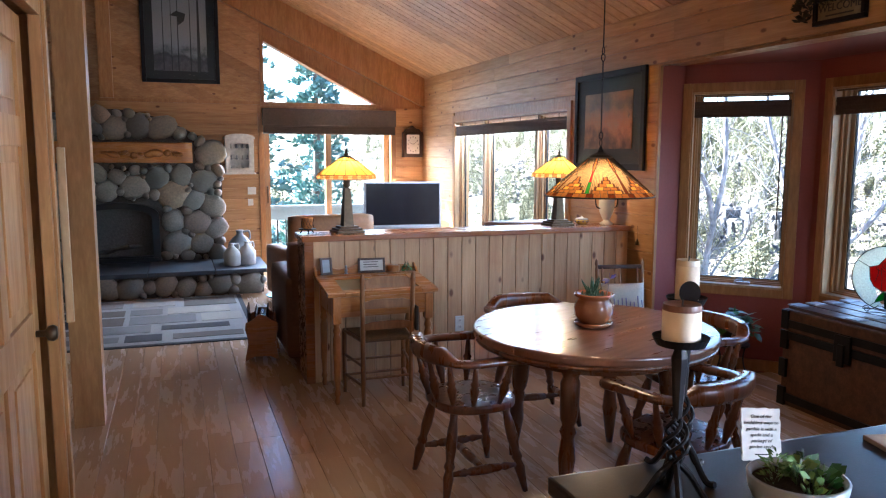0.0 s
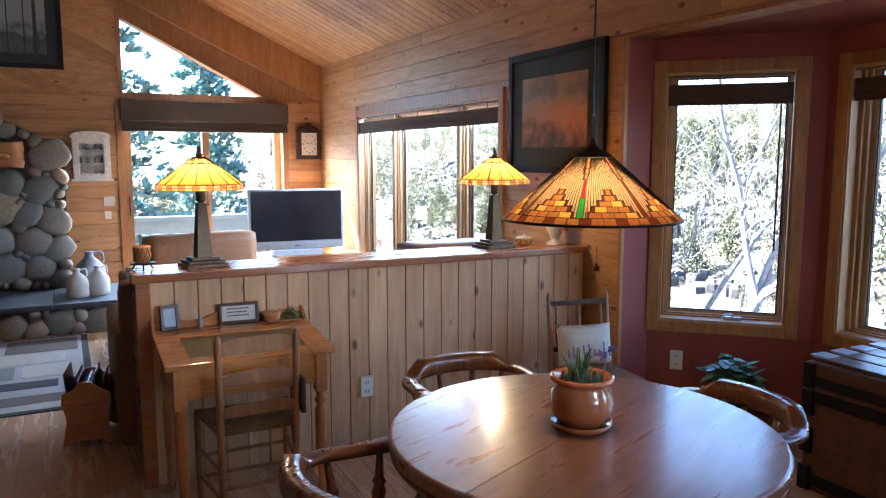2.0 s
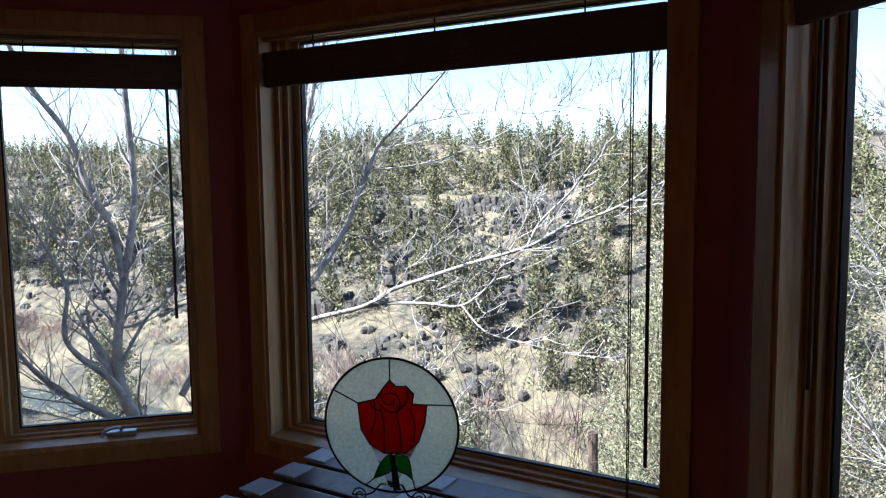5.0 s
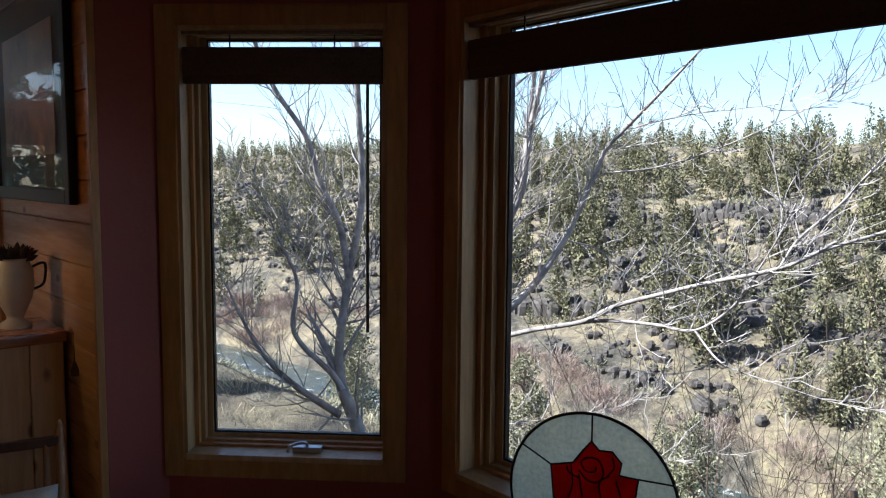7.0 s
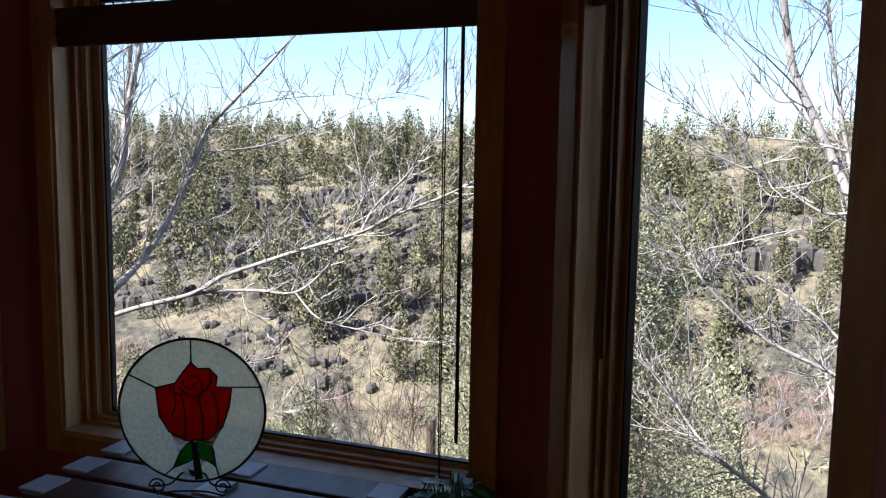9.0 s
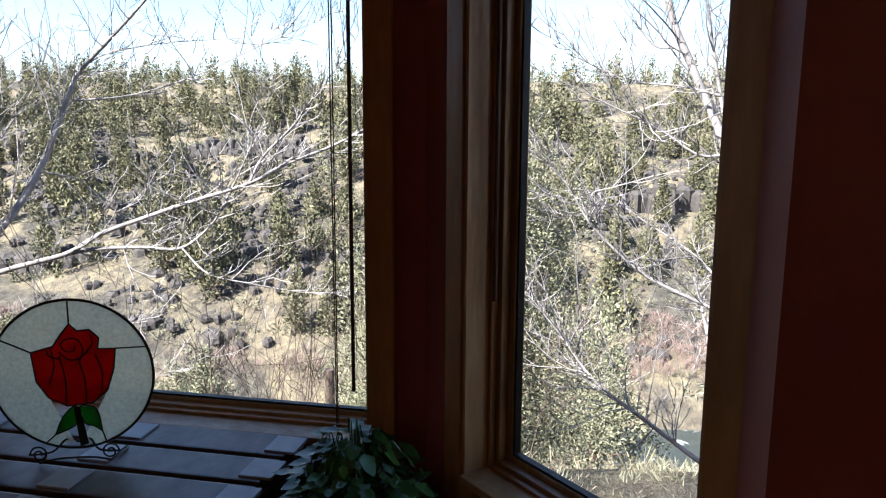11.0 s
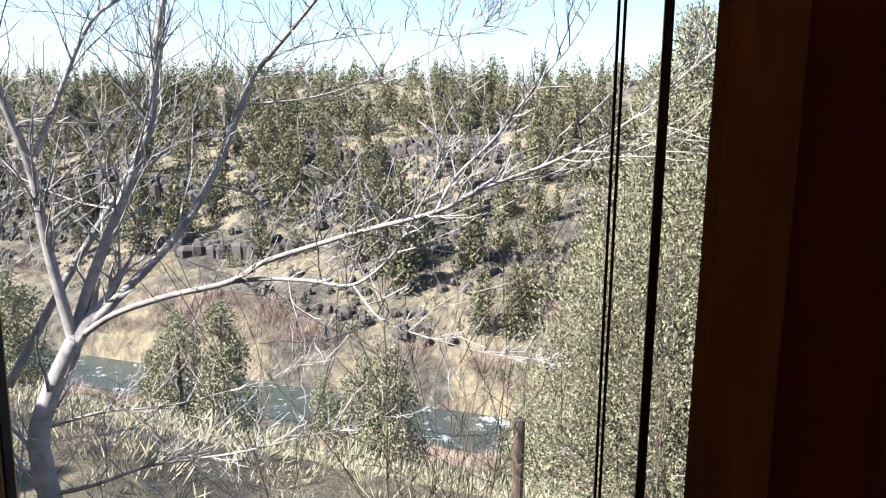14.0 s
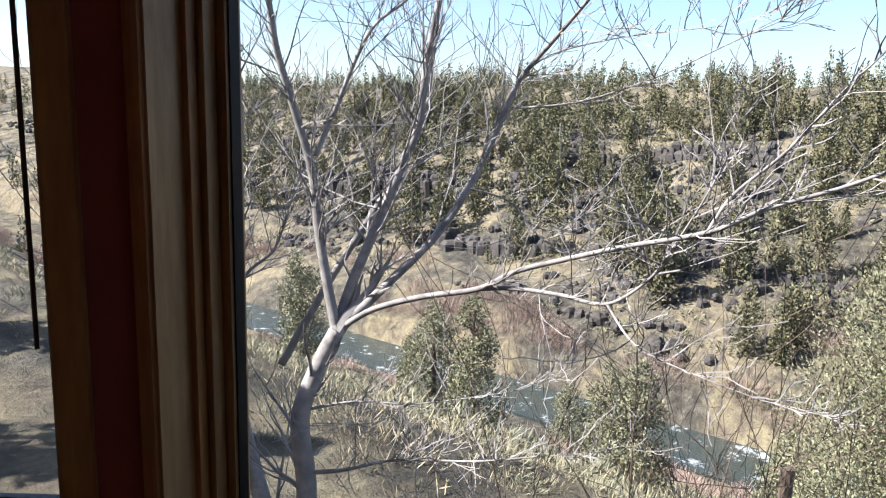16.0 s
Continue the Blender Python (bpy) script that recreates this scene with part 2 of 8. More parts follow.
def stained(name, col, rough=0.2, glow=0.0, texture=60.0):
    """Coloured art glass: partly clear, partly milky."""
    k = Mat(name)
    n = k.noise(k.coords(), texture, 3)
    c = k.mix(k.ramp(n, [(0.3, (0, 0, 0)), (0.7, (1, 1, 1))]), tuple(x * 0.72 for x in col), col)
    tr = k.n.new("ShaderNodeBsdfTranslucent")
    gl = k.n.new("ShaderNodeBsdfGlossy")
    gl.inputs["Roughness"].default_value = rough
    df = k.n.new("ShaderNodeBsdfTransparent")
    k.link(c, tr.inputs[0])
    k.link(c, df.inputs[0])
    m1, m2 = k.n.new("ShaderNodeMixShader"), k.n.new("ShaderNodeMixShader")
    m1.inputs[0].default_value = 0.35
    k.link(tr.outputs[0], m1.inputs[1])
    k.link(df.outputs[0], m1.inputs[2])
    m2.inputs[0].default_value = 0.06
    k.link(m1.outputs[0], m2.inputs[1])
    k.link(gl.outputs[0], m2.inputs[2])
    k.link(m2.outputs[0], k.out.inputs[0])
    return k.m


def stone_mat():
    k = Mat("river_stone")
    r = k.n.new("ShaderNodeObjectInfo").outputs["Random"]
    c = k.ramp(r, [(0.0, (0.15, 0.165, 0.155)), (0.3, (0.25, 0.25, 0.215)), (0.65, (0.34, 0.31, 0.25)), (0.9, (0.27, 0.215, 0.16)), (1.0, (0.52, 0.40, 0.24))])
    n = k.noise(k.coords((1, 1, 1), 9.0), 7.0, 6)
    n2 = k.noise(k.coords((1, 1, 1), 9.0), 60.0, 3)
    c = k.mix(k.ramp(n, [(0.35, (0.55, 0.55, 0.55)), (0.65, (0, 0, 0))]), c, (0.13, 0.125, 0.11))
    k.bump(n2, 0.25, 0.004)
    return k.finish(c, 0.55)


STONE = stone_mat()


def terrain_mat():
    k = Mat("dry_hillside")
    v = k.coords()
    a = k.noise(v, 0.09, 10, 0.72)
    b = k.noise(v, 0.8, 9, 0.75)
    c = k.ramp(b, [(0.28, (0.085, 0.07, 0.05)), (0.45, (0.165, 0.135, 0.095)), (0.62, (0.26, 0.22, 0.13)), (0.8, (0.42, 0.365, 0.21))])
    c = k.mix(k.ramp(a, [(0.44, (1, 1, 1)), (0.56, (0, 0, 0))]), c, k.ramp(b, [(0.35, (0.035, 0.032, 0.028)), (0.55, (0.10, 0.09, 0.07)), (0.75, (0.24, 0.22, 0.17))]))
    k.bump(b, 0.9, 0.6)
    return k.finish(c, 0.95, spec=0.1)


TERRAIN = terrain_mat()


def water_mat():
    k = Mat("river_water")
    v = k.coords()
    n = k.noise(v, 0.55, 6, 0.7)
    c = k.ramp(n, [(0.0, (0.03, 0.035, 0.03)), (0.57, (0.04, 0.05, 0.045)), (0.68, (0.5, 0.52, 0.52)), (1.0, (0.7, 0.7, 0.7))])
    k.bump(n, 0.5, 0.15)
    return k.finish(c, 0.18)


WATER = water_mat()


# ---- mesh helpers ----
def link(name, bm, mat, parent=None, smooth=False, m=None):
    me = bpy.data.meshes.new(name)
    bm.to_mesh(me)
    bm.free()
    for one in (mat if isinstance(mat, (list, tuple)) else [mat]):
        me.materials.append(one)
    if smooth:
        for p in me.polygons:
            p.use_smooth = True
    ob = new(name, me)
    if parent is not None:
        ob.parent = parent
    if m is not None:
        ob.matrix_local = m
    return ob


def part(name, bm, material, parent, label="", smooth=False, m=None):
    ob = link(name, bm, material, parent, smooth, m)
    return tagged(ob, label) if label else ob


def thing(name, m, label, category, group="", kind=""):
    ob = new(name)
    ob.empty_display_size = 0.1
    ob.matrix_world = m
    return tagged(ob, label, category, group, kind)


def BM():
    return bmesh.new()


def box(bm, x0, x1, y0, y1, z0, z1, bev=0.0, mi=0):
    vs = [bm.verts.new((x, y, z)) for z in (z0, z1) for x, y in ((x0, y0), (x1, y0), (x1, y1), (x0, y1))]
    fs = [bm.faces.new([vs[i] for i in f]) for f in ((3, 2, 1, 0), (4, 5, 6, 7), (0, 1, 5, 4), (1, 2, 6, 5), (2, 3, 7, 6), (3, 0, 4, 7))]
    for f in fs:
        f.material_index = mi
    if bev:
        es = list({e for f in fs for e in f.edges})
        bmesh.ops.bevel(bm, geom=es, offset=bev, segments=2, affect="EDGES", profile=0.7)
    return bm


def prism(bm, pts, y0, y1, axis="y", mi=0):
    """A flat outline, pushed through from y0 to y1. The outline lies in x, z (axis y), y, z (axis x) or x, y (axis z)."""
    def put(a, b, d):
        return {"y": (a, d, b), "x": (d, a, b), "z": (a, b, d)}[axis]
    lo = [bm.verts.new(put(a, b, y0)) for a, b in pts]
    hi = [bm.verts.new(put(a, b, y1)) for a, b in pts]
    fs = [bm.faces.new(lo), bm.faces.new(hi[::-1])]
    for i in range(len(pts)):
        j = (i + 1) % len(pts)
        fs.append(bm.faces.new((lo[j], lo[i], hi[i], hi[j])))
    for f in fs:
        f.material_index = mi
    bmesh.ops.recalc_face_normals(bm, faces=fs)
    return bm


def lathe(bm, prof, seg=20, c=(0, 0, 0), closed=True, mi=0, squash=1.0):
    rings = []
    for r, z in prof:
        rings.append([bm.verts.new((c[0] + r * math.cos(2 * math.pi * i / seg), c[1] + squash * r * math.sin(2 * math.pi * i / seg), c[2] + z)) for i in range(seg)])
    fs = []
    for a, b in zip(rings, rings[1:]):
        for i in range(seg):
            j = (i + 1) % seg
            fs.append(bm.faces.new((a[i], a[j], b[j], b[i])))
    if closed:
        fs.append(bm.faces.new(rings[0][::-1]))
        fs.append(bm.faces.new(rings[-1]))
    for f in fs:
        f.material_index = mi
    return bm


def tube(bm, pts, radii, seg=8, mi=0, caps=True):
    pts = [Vector(p) for p in pts]
    if isinstance(radii, (int, float)):
        radii = [radii] * len(pts)
    rings, side = [], None
    for i, p in enumerate(pts):
        d = (pts[min(i + 1, len(pts) - 1)] - pts[max(i - 1, 0)]).normalized()
        if side is None:
            side = d.orthogonal().normalized()
        side = (side - d * side.dot(d)).normalized()
        up = d.cross(side)
        rings.append([bm.verts.new(p + radii[i] * (math.cos(2 * math.pi * k / seg) * side + math.sin(2 * math.pi * k / seg) * up)) for k in range(seg)])
    for a, b in zip(rings, rings[1:]):
        for k in range(seg):
            j = (k + 1) % seg
            f = bm.faces.new((a[k], a[j], b[j], b[k]))
            f.material_index = mi
    if caps:
        bm.faces.new(rings[0][::-1]).material_index = mi
        bm.faces.new(rings[-1]).material_index = mi
    return bm


def turned(bm, a, b, prof, seg=10):
    """A turned spindle from a to b; prof: pairs of the way along and the radius."""
    a, b = Vector(a), Vector(b)
    return tube(bm, [a.lerp(b, s) for s, _ in prof], [r for _, r in prof], seg)


def spline(pts, n=6):
    """A smooth line through the points."""
    pts = [Vector(p) for p in pts]
    out = []
    for i in range(len(pts) - 1):
        p0, p1, p2, p3 = pts[max(i - 1, 0)], pts[i], pts[i + 1], pts[min(i + 2, len(pts) - 1)]
        for k in range(n):
            t = k / n
            out.append(0.5 * (2 * p1 + (p2 - p0) * t + (2 * p0 - 5 * p1 + 4 * p2 - p3) * t * t + (3 * p1 - p0 - 3 * p2 + p3) * t ** 3))
    return out + [pts[-1]]


PLANKS = {}


def plank_mesh(l, w, t, mat):
    key = (round(l, 3), round(w, 3), round(t, 3), mat.name)
    if key not in PLANKS:
        c = 0.0012 if mat is MAPLE else 0.003
        sec = [(0, 0), (w, 0), (w, t - c), (w - c, t), (c, t), (0, t - c)]
        vs = [(0, y, z) for y, z in sec] + [(l, y, z) for y, z in sec]
        fs = [tuple(range(6))[::-1], tuple(range(6, 12))] + [(i, (i + 1) % 6, 6 + (i + 1) % 6, 6 + i) for i in range(6)]
        me = bpy.data.meshes.new("board")
        me.from_pydata(vs, [], fs)
        me.materials.append(mat)
        PLANKS[key] = me
    return PLANKS[key]


def basis(origin, along, across, out):
    """A pose whose x, y and z run along the three directions."""
    m = Matrix((Vector(along).normalized(), Vector(across).normalized(), Vector(out).normalized())).transposed().to_4x4()
    m.translation = origin
    return m


def board(parent, m, l, w, t, mat, name="board"):
    ob = new(name, plank_mesh(l, w, t, mat))
    ob.parent = parent
    ob.matrix_local = m
    return ob

# ---- rooms: plan ----
XE, YN, XW, YS = 3.12, 10.34, -4.6, -2.6        # inner faces of the outer walls
BAY_Y0, BAY_Y1, BAY_X, BAY_TOP = 1.655, 4.667, 3.975, 2.26
SLOPE, EAVE = 0.467, 2.665
RIDGE_X = -0.8


def ceil_z(x):
    return EAVE + SLOPE * (XE - max(x, 2 * RIDGE_X - x))


def structure(name, bm, mat, label="", category="", smooth=False, m=None):
    ob = link(name, bm, mat, None, smooth, m)
    return tagged(ob, label, category, kind="structure")


floor = structure("floor", box(BM(), XW, XE + 0.2, YS, YN + 0.2, -0.25, -0.012), SEAM, "pale maple strip floor with a soft gloss", "floor")
b = BM()
prism(b, [(XE + 0.19, BAY_Y1 + 0.1), (BAY_X + 0.1, 4.1), (BAY_X + 0.1, 2.2), (XE + 0.19, BAY_Y0 - 0.1)], -0.25, -0.012, "z")
structure("floor_bay", b, SEAM, "maple floor of the bay", "floor")
T = 0.17
# east wall with the window band and the bay opening
b = BM()
WY0, WY1, WZ0, WZ1 = 6.0, 9.0, 0.48, 2.035
for y0, y1, z0, z1 in ((WY1, YN + T, -0.25, 2.9), (BAY_Y1, WY0, -0.25, 2.9), (WY0, WY1, -0.25, WZ0), (WY0, WY1, WZ1, 2.9), (BAY_Y0, BAY_Y1, BAY_TOP, 2.9), (YS - T, -1.9, -0.25, 2.9), (-0.4, BAY_Y0, -0.25, 2.9), (-1.9, -0.4, -0.25, 1.0), (-1.9, -0.4, 2.0, 2.9)):
    box(b, XE + 0.014, XE + 0.2, y0, y1, z0, z1)
wall_east = structure("wall_east", b, PINE_TRIM, "knotty pine board wall with a window band", "wall")
# north wall: sliding door and raked window above it
DX0, DX1, DZ = 0.86, 2.64, 2.06
TX0, TX1, TZ0, TZ1 = 0.88, 2.42, 2.29, 3.09
b = BM()
box(b, XW - T, DX0, YN + 0.014, YN + T, -0.25, 5.0)
box(b, DX0, DX1, YN + 0.014, YN + T, DZ, TZ0)
box(b, DX1, XE + 0.2, YN + 0.014, YN + T, -0.25, TZ0)
prism(b, [(DX0, TZ0), (TX0, TZ0), (TX0, 5.0), (DX0, 5.0)], YN + 0.014, YN + T)
prism(b, [(TX0, TZ1), (TX1, TZ0), (XE + 0.2, TZ0), (XE + 0.2, 5.0), (TX0, 5.0)], YN + 0.014, YN + T)
wall_north = structure("wall_north", b, PINE_TRIM, "knotty pine gable wall", "wall")
structure("wall_west", box(BM(), XW - T, XW, YS - T, YN + T, -0.25, 5.0), DRYWALL, "plain pale wall", "wall")
structure("wall_south", box(BM(), XW - T, XE + 0.2, YS - T, YS, -0.25, 5.0), DRYWALL, "plain pale wall", "wall")


def angled_wall(name, m, length, u0, u1, z0, z1, top):
    """A wall in its own frame (x along, y outwards) with one opening."""
    b = BM()
    box(b, 0, u0, 0, T, -0.25, top)
    box(b, u1, length, 0, T, -0.25, top)
    box(b, u0, u1, 0, T, -0.25, z0)
    box(b, u0, u1, 0, T, z1, top)
    ob = structure(name, b, RED, "dark red painted bay wall", "wall")
    ob.matrix_world = m
    return ob


R2 = math.sqrt(0.5)
M1 = basis((3.325, 4.665, 0), (R2, -R2, 0), (R2, R2, 0), (0, 0, 1))
M2 = basis((BAY_X, 4.015, 0), (0, -1, 0), (1, 0, 0), (0, 0, 1))
M3 = basis((BAY_X, 2.32, 0), (-R2, -R2, 0), (R2, -R2, 0), (0, 0, 1))
SILL, HEAD = 0.625, 2.06
W1 = (0.072, 0.762)
W2 = (0.130, 1.546)
W3 = (0.185, 0.880)
angled_wall("wall_bay_1", M1, 0.919, *W1, SILL, HEAD, BAY_TOP + 0.1)
angled_wall("wall_bay_2", M2, 1.695, *W2, SILL, HEAD, BAY_TOP + 0.1)
angled_wall("wall_bay_3", M3, 0.94, *W3, SILL, HEAD, BAY_TOP + 0.1)
b = BM()
prism(b, [(XE + 0.2, BAY_Y1 + 0.1), (3.4, BAY_Y1 + 0.1), (BAY_X + 0.12, 4.15), (BAY_X + 0.12, 2.18), (3.4, BAY_Y0 - 0.1), (XE + 0.2, BAY_Y0 - 0.1)], BAY_TOP, BAY_TOP + 0.14, "z")
structure("ceiling_bay", b, RED, "dark red bay soffit", "ceiling")
# corners behind the joints of the bay walls
b = BM()
for x, y in ((BAY_X + 0.075, 4.07), (BAY_X + 0.075, 2.265)):
    box(b, x - 0.06, x + 0.1, y - 0.07, y + 0.07, -0.25, BAY_TOP + 0.1)
structure("bay_corner_posts", b, RED, "dark red bay corner", "wall")

# sloped ceiling of boards that run down the slope
b = BM()
ya = YS
rnd = random.Random(4)
while ya < YN:
    yb = min(ya + 0.135, YN)
    x0 = XE + 0.02
    cuts = [x0] + sorted((x0 - rnd.uniform(0.4, 3.6) for _ in range(1)), reverse=True) + [RIDGE_X]
    for xa, xb in zip(cuts, cuts[1:]):
        za, zb = ceil_z(xa), ceil_z(xb)
        vs = [(xa, ya + 0.004, za), (xb, ya + 0.004, zb), (xb, yb - 0.004, zb), (xa, yb - 0.004, za)]
        lo = [b.verts.new(v) for v in vs]
        hi = [b.verts.new((v[0], v[1], v[2] + 0.02)) for v in vs]
        b.faces.new(lo)
        for i in range(4):
            b.faces.new((lo[(i + 1) % 4], lo[i], hi[i], hi[(i + 1) % 4]))
    ya = yb
bmesh.ops.recalc_face_normals(b, faces=b.faces)
# the texture runs along x of the mesh, which is along the boards
structure("ceiling_1", b, PINE_CEIL, "sloped ceiling of knotty pine boards", "ceiling")
b = BM()
prism(b, [(XE + 0.4, ceil_z(XE + 0.4) + 0.012), (RIDGE_X, ceil_z(RIDGE_X) + 0.012), (XW - T, ceil_z(XW) - 0.1), (XW - T, ceil_z(XW) + 0.2), (RIDGE_X, ceil_z(RIDGE_X) + 0.3), (XE + 0.4, ceil_z(XE + 0.4) + 0.3)], YS - T, YN + T)
structure("ceiling_2", b, MORTAR, "roof deck behind the boards", "ceiling")
# the rake beam under the ceiling along the gable
b = BM()
prism(b, [(XE, ceil_z(XE)), (RIDGE_X, ceil_z(RIDGE_X)), (RIDGE_X, ceil_z(RIDGE_X) - 0.40), (XE, ceil_z(XE) - 0.40)], YN - 0.10, YN + 0.01)
structure("trim_rake", b, PINE_TRIM, "wide raked pine fascia under the ceiling", "trim")


# ---- windows ----
def window(name, m, u0, u1, z0, z1, label, crank=False, hinge=False, bars=(), casing=0.066, sill=True, rod=None, rod_end=0.16, cords=True, shade=True, sash=(0.05, 0.05)):
    w = thing(name, m, label, "window", kind="structure")
    c = casing
    for nm, (a0, a1, b0, b1) in (("casing", (u0 - c, u0, z0 - c, z1 + c)), ("casing", (u1, u1 + c, z0 - c, z1 + c)), ("casing", (u0, u1, z1, z1 + c)), ("casing", (u0, u1, z0 - c, z0 - 0.0))):
        part(nm, box(BM(), a0, a1, -0.02, 0.012, b0, b1, 0.003), PINE_TRIM, w)
    d = 0.165
    part("jamb", box(BM(), u0 - 0.004, u0 + 0.012, -0.012, d, z0, z1), SASH, w)
    part("jamb", box(BM(), u1 - 0.012, u1 + 0.004, -0.012, d, z0, z1), SASH, w)
    part("head", box(BM(), u0 + 0.012, u1 - 0.012, -0.010, d, z1 - 0.014, z1 + 0.004), SASH, w)
    part("stool", box(BM(), u0 + 0.012, u1 - 0.012, -0.028, d, z0 - 0.004, z0 + 0.016, 0.003), SASH, w)
    edges = [u0 + 0.012, *bars, u1 - 0.012]
    for i, (a, e) in enumerate(zip(edges, edges[1:])):
        if i:
            part("mullion", box(BM(), a - 0.03, a + 0.03, 0.03, d, z0 + 0.016, z1 - 0.014), SASH, w)
            a += 0.03
        if i < len(edges) - 2:
            e -= 0.03
        lo, hi = z0 + 0.016, z1 - 0.014
        # stop, sash in two steps, dark gasket, pane
        S, SR = sash
        B, BT = (0.05, 0.05) if S == SR else (0.032, 0.010)
        for q, y0, y1, mat in ((0.3, 0.055, 0.074, PINE_TRIM), (0.6, 0.076, 0.10, SASH), (1.0, 0.102, 0.135, SASH)):
            sl, sr, sb, st = S * q, SR * q, B * q, BT * q
            bm = BM()
            box(bm, a, a + sl, y0, y1, lo, hi, 0.002)
            box(bm, e - sr, e, y0, y1, lo, hi, 0.002)
            box(bm, a + sl, e - sr, y0, y1, lo, lo + sb, 0.002)
            box(bm, a + sl, e - sr, y0, y1, hi - st, hi, 0.002)
            part("sash" if mat is SASH else "stop", bm, mat, w)
        bm = BM()
        for q in ((a + S, a + S + 0.006, lo + B, hi - BT), (e - SR - 0.006, e - SR, lo + B, hi - BT), (a + S + 0.006, e - SR - 0.006, lo + B, lo + B + 0.006), (a + S + 0.006, e - SR - 0.006, hi - BT - 0.006, hi - BT)):
            box(bm, q[0], q[1], 0.108, 0.128, q[2], q[3])
        part("gasket", bm, BLACK, w)
        p = part("pane", box(BM(), a + S, e - SR, 0.116, 0.120, lo + B, hi - BT), GLASS, w)
        p.visible_shadow = False
    if crank:
        x = u0 + (u1 - u0) * 0.6
        k = part("crank", box(BM(), x - 0.05, x + 0.05, 0.012, 0.045, z0 + 0.016, z0 + 0.036, 0.006), STEEL, w, "satin metal window crank")
        bm = tube(BM(), spline([(x, 0.03, z0 + 0.036), (x - 0.01, 0.018, z0 + 0.05), (x - 0.05, 0.0, z0 + 0.045), (x - 0.06, -0.012, z0 + 0.025)], 4), 0.006, 8)
        part("crank_handle", bm, STEEL, k)
    if hinge:
        for z in (z0 + 0.22, z1 - 0.28):
            part("hinge", box(BM(), u0 + 0.013, u0 + 0.026, 0.06, 0.10, z - 0.035, z + 0.035, 0.003), STEEL, w)
    if shade:
        sh = thing("roman_shade", m, "folded woven brown roman shade hung in the window head", "blind", "woven shades")
        part("valance", box(BM(), u0 + 0.014, u1 - 0.014, 0.004, 0.022, z1 - 0.026, z1 - 0.015, 0.002), BLIND_LIGHT, sh)
        for i in range(4):
            z = z1 - 0.066 - i * 0.028
            part("fold", box(BM(), u0 + 0.016, u1 - 0.016, -0.002 + 0.004 * (i % 2), 0.034 - 0.003 * i, z - 0.034, z, 0.008), BLIND, sh)
        n = max(2, int((u1 - u0) / 0.4))
        for i in range(n):
            u = u0 + (u1 - u0) * (i + 0.5) / n
            part("lift_tape", box(BM(), u - 0.002, u + 0.002, 0.010, 0.014, z1 - 0.074, z1 - 0.016), BLACK, sh)
        if rod is not None:
            part("tilt_rod", tube(BM(), [(rod, 0.05, z1 - 0.10), (rod, 0.05, z0 + rod_end)], 0.0055, 8), DARKWOOD, sh)
        if rod is not None and cords:
            part("cord", tube(BM(), [(rod - 0.045, 0.05, z1 - 0.10), (rod - 0.047, 0.05, z0 + 0.02)], 0.002, 6), DARKWOOD, sh)
            part("cord", tube(BM(), [(rod - 0.053, 0.052, z1 - 0.10), (rod - 0.052, 0.052, z0 + 0.03)], 0.002, 6), DARKWOOD, sh)
    return w


window("window_1", M1, *W1, SILL, HEAD, "tall pine-framed casement window with a crank", crank=True, hinge=True, rod=0.69, rod_end=0.43, cords=False, sash=(0.048, 0.022))
window("window_2", M2, *W2, SILL, HEAD, "wide pine-framed picture window over the valley", rod=1.478, rod_end=0.13, sash=(0.078, 0.008))
window("window_3", M3, *W3, SILL, HEAD, "tall pine-framed casement window with a crank", crank=True, rod=0.225, rod_end=0.45, cords=False, sash=(0.04, 0.026))
ME = basis((XE, WY1, 0), (0, -1, 0), (1, 0, 0), (0, 0, 1))
window("window_4", ME, 0.03, WY1 - WY0 - 0.03, WZ0 + 0.02, WZ1 - 0.02, "band of three pine-framed windows with a woven shade", bars=(0.90, 2.26), casing=0.07)
window("window_6", basis((XE, -0.4, 0), (0, -1, 0), (1, 0, 0), (0, 0, 1)), 0.0, 1.5, 1.0, 2.0, "pine-framed kitchen window", shade=False)
# sliding door
MN = basis((0, YN, 0), (1, 0, 0), (0, 1, 0), (0, 0, 1))
sd = thing("door_1", MN, "pine-framed sliding glass door to the deck", "door", kind="structure")
for q in ((DX0 - 0.07, DX0, 0, DZ + 0.07), (DX1, DX1 + 0.07, 0, DZ + 0.07)):
    part("casing", box(BM(), q[0], q[1], -0.024, 0.012, q[2], q[3], 0.003), PINE_TRIM, sd)
part("casing", box(BM(), DX0, DX1, -0.024, 0.012, DZ, DZ + 0.07, 0.003), PINE_TRIM, sd)
MX = (DX0 + DX1) / 2
for x0, x1, y in ((DX0, MX + 0.04, 0.05), (MX - 0.04, DX1, 0.10)):
    f = part("sash", box(BM(), x0, x0 + 0.08, y, y + 0.04, 0.02, DZ, 0.003), SASH, sd)
    part("sash", box(BM(), x1 - 0.08, x1, y, y + 0.04, 0.02, DZ, 0.003), SASH, sd)
    part("rail", box(BM(), x0 + 0.08, x1 - 0.08, y, y + 0.04, 0.02, 0.14, 0.003), SASH, sd)
    part("rail", box(BM(), x0 + 0.08, x1 - 0.08, y, y + 0.04, DZ - 0.09, DZ, 0.003), SASH, sd)
    p = part("pane", box(BM(), x0 + 0.08, x1 - 0.08, y + 0.018, y + 0.022, 0.14, DZ - 0.09), GLASS, sd)
    p.visible_shadow = False
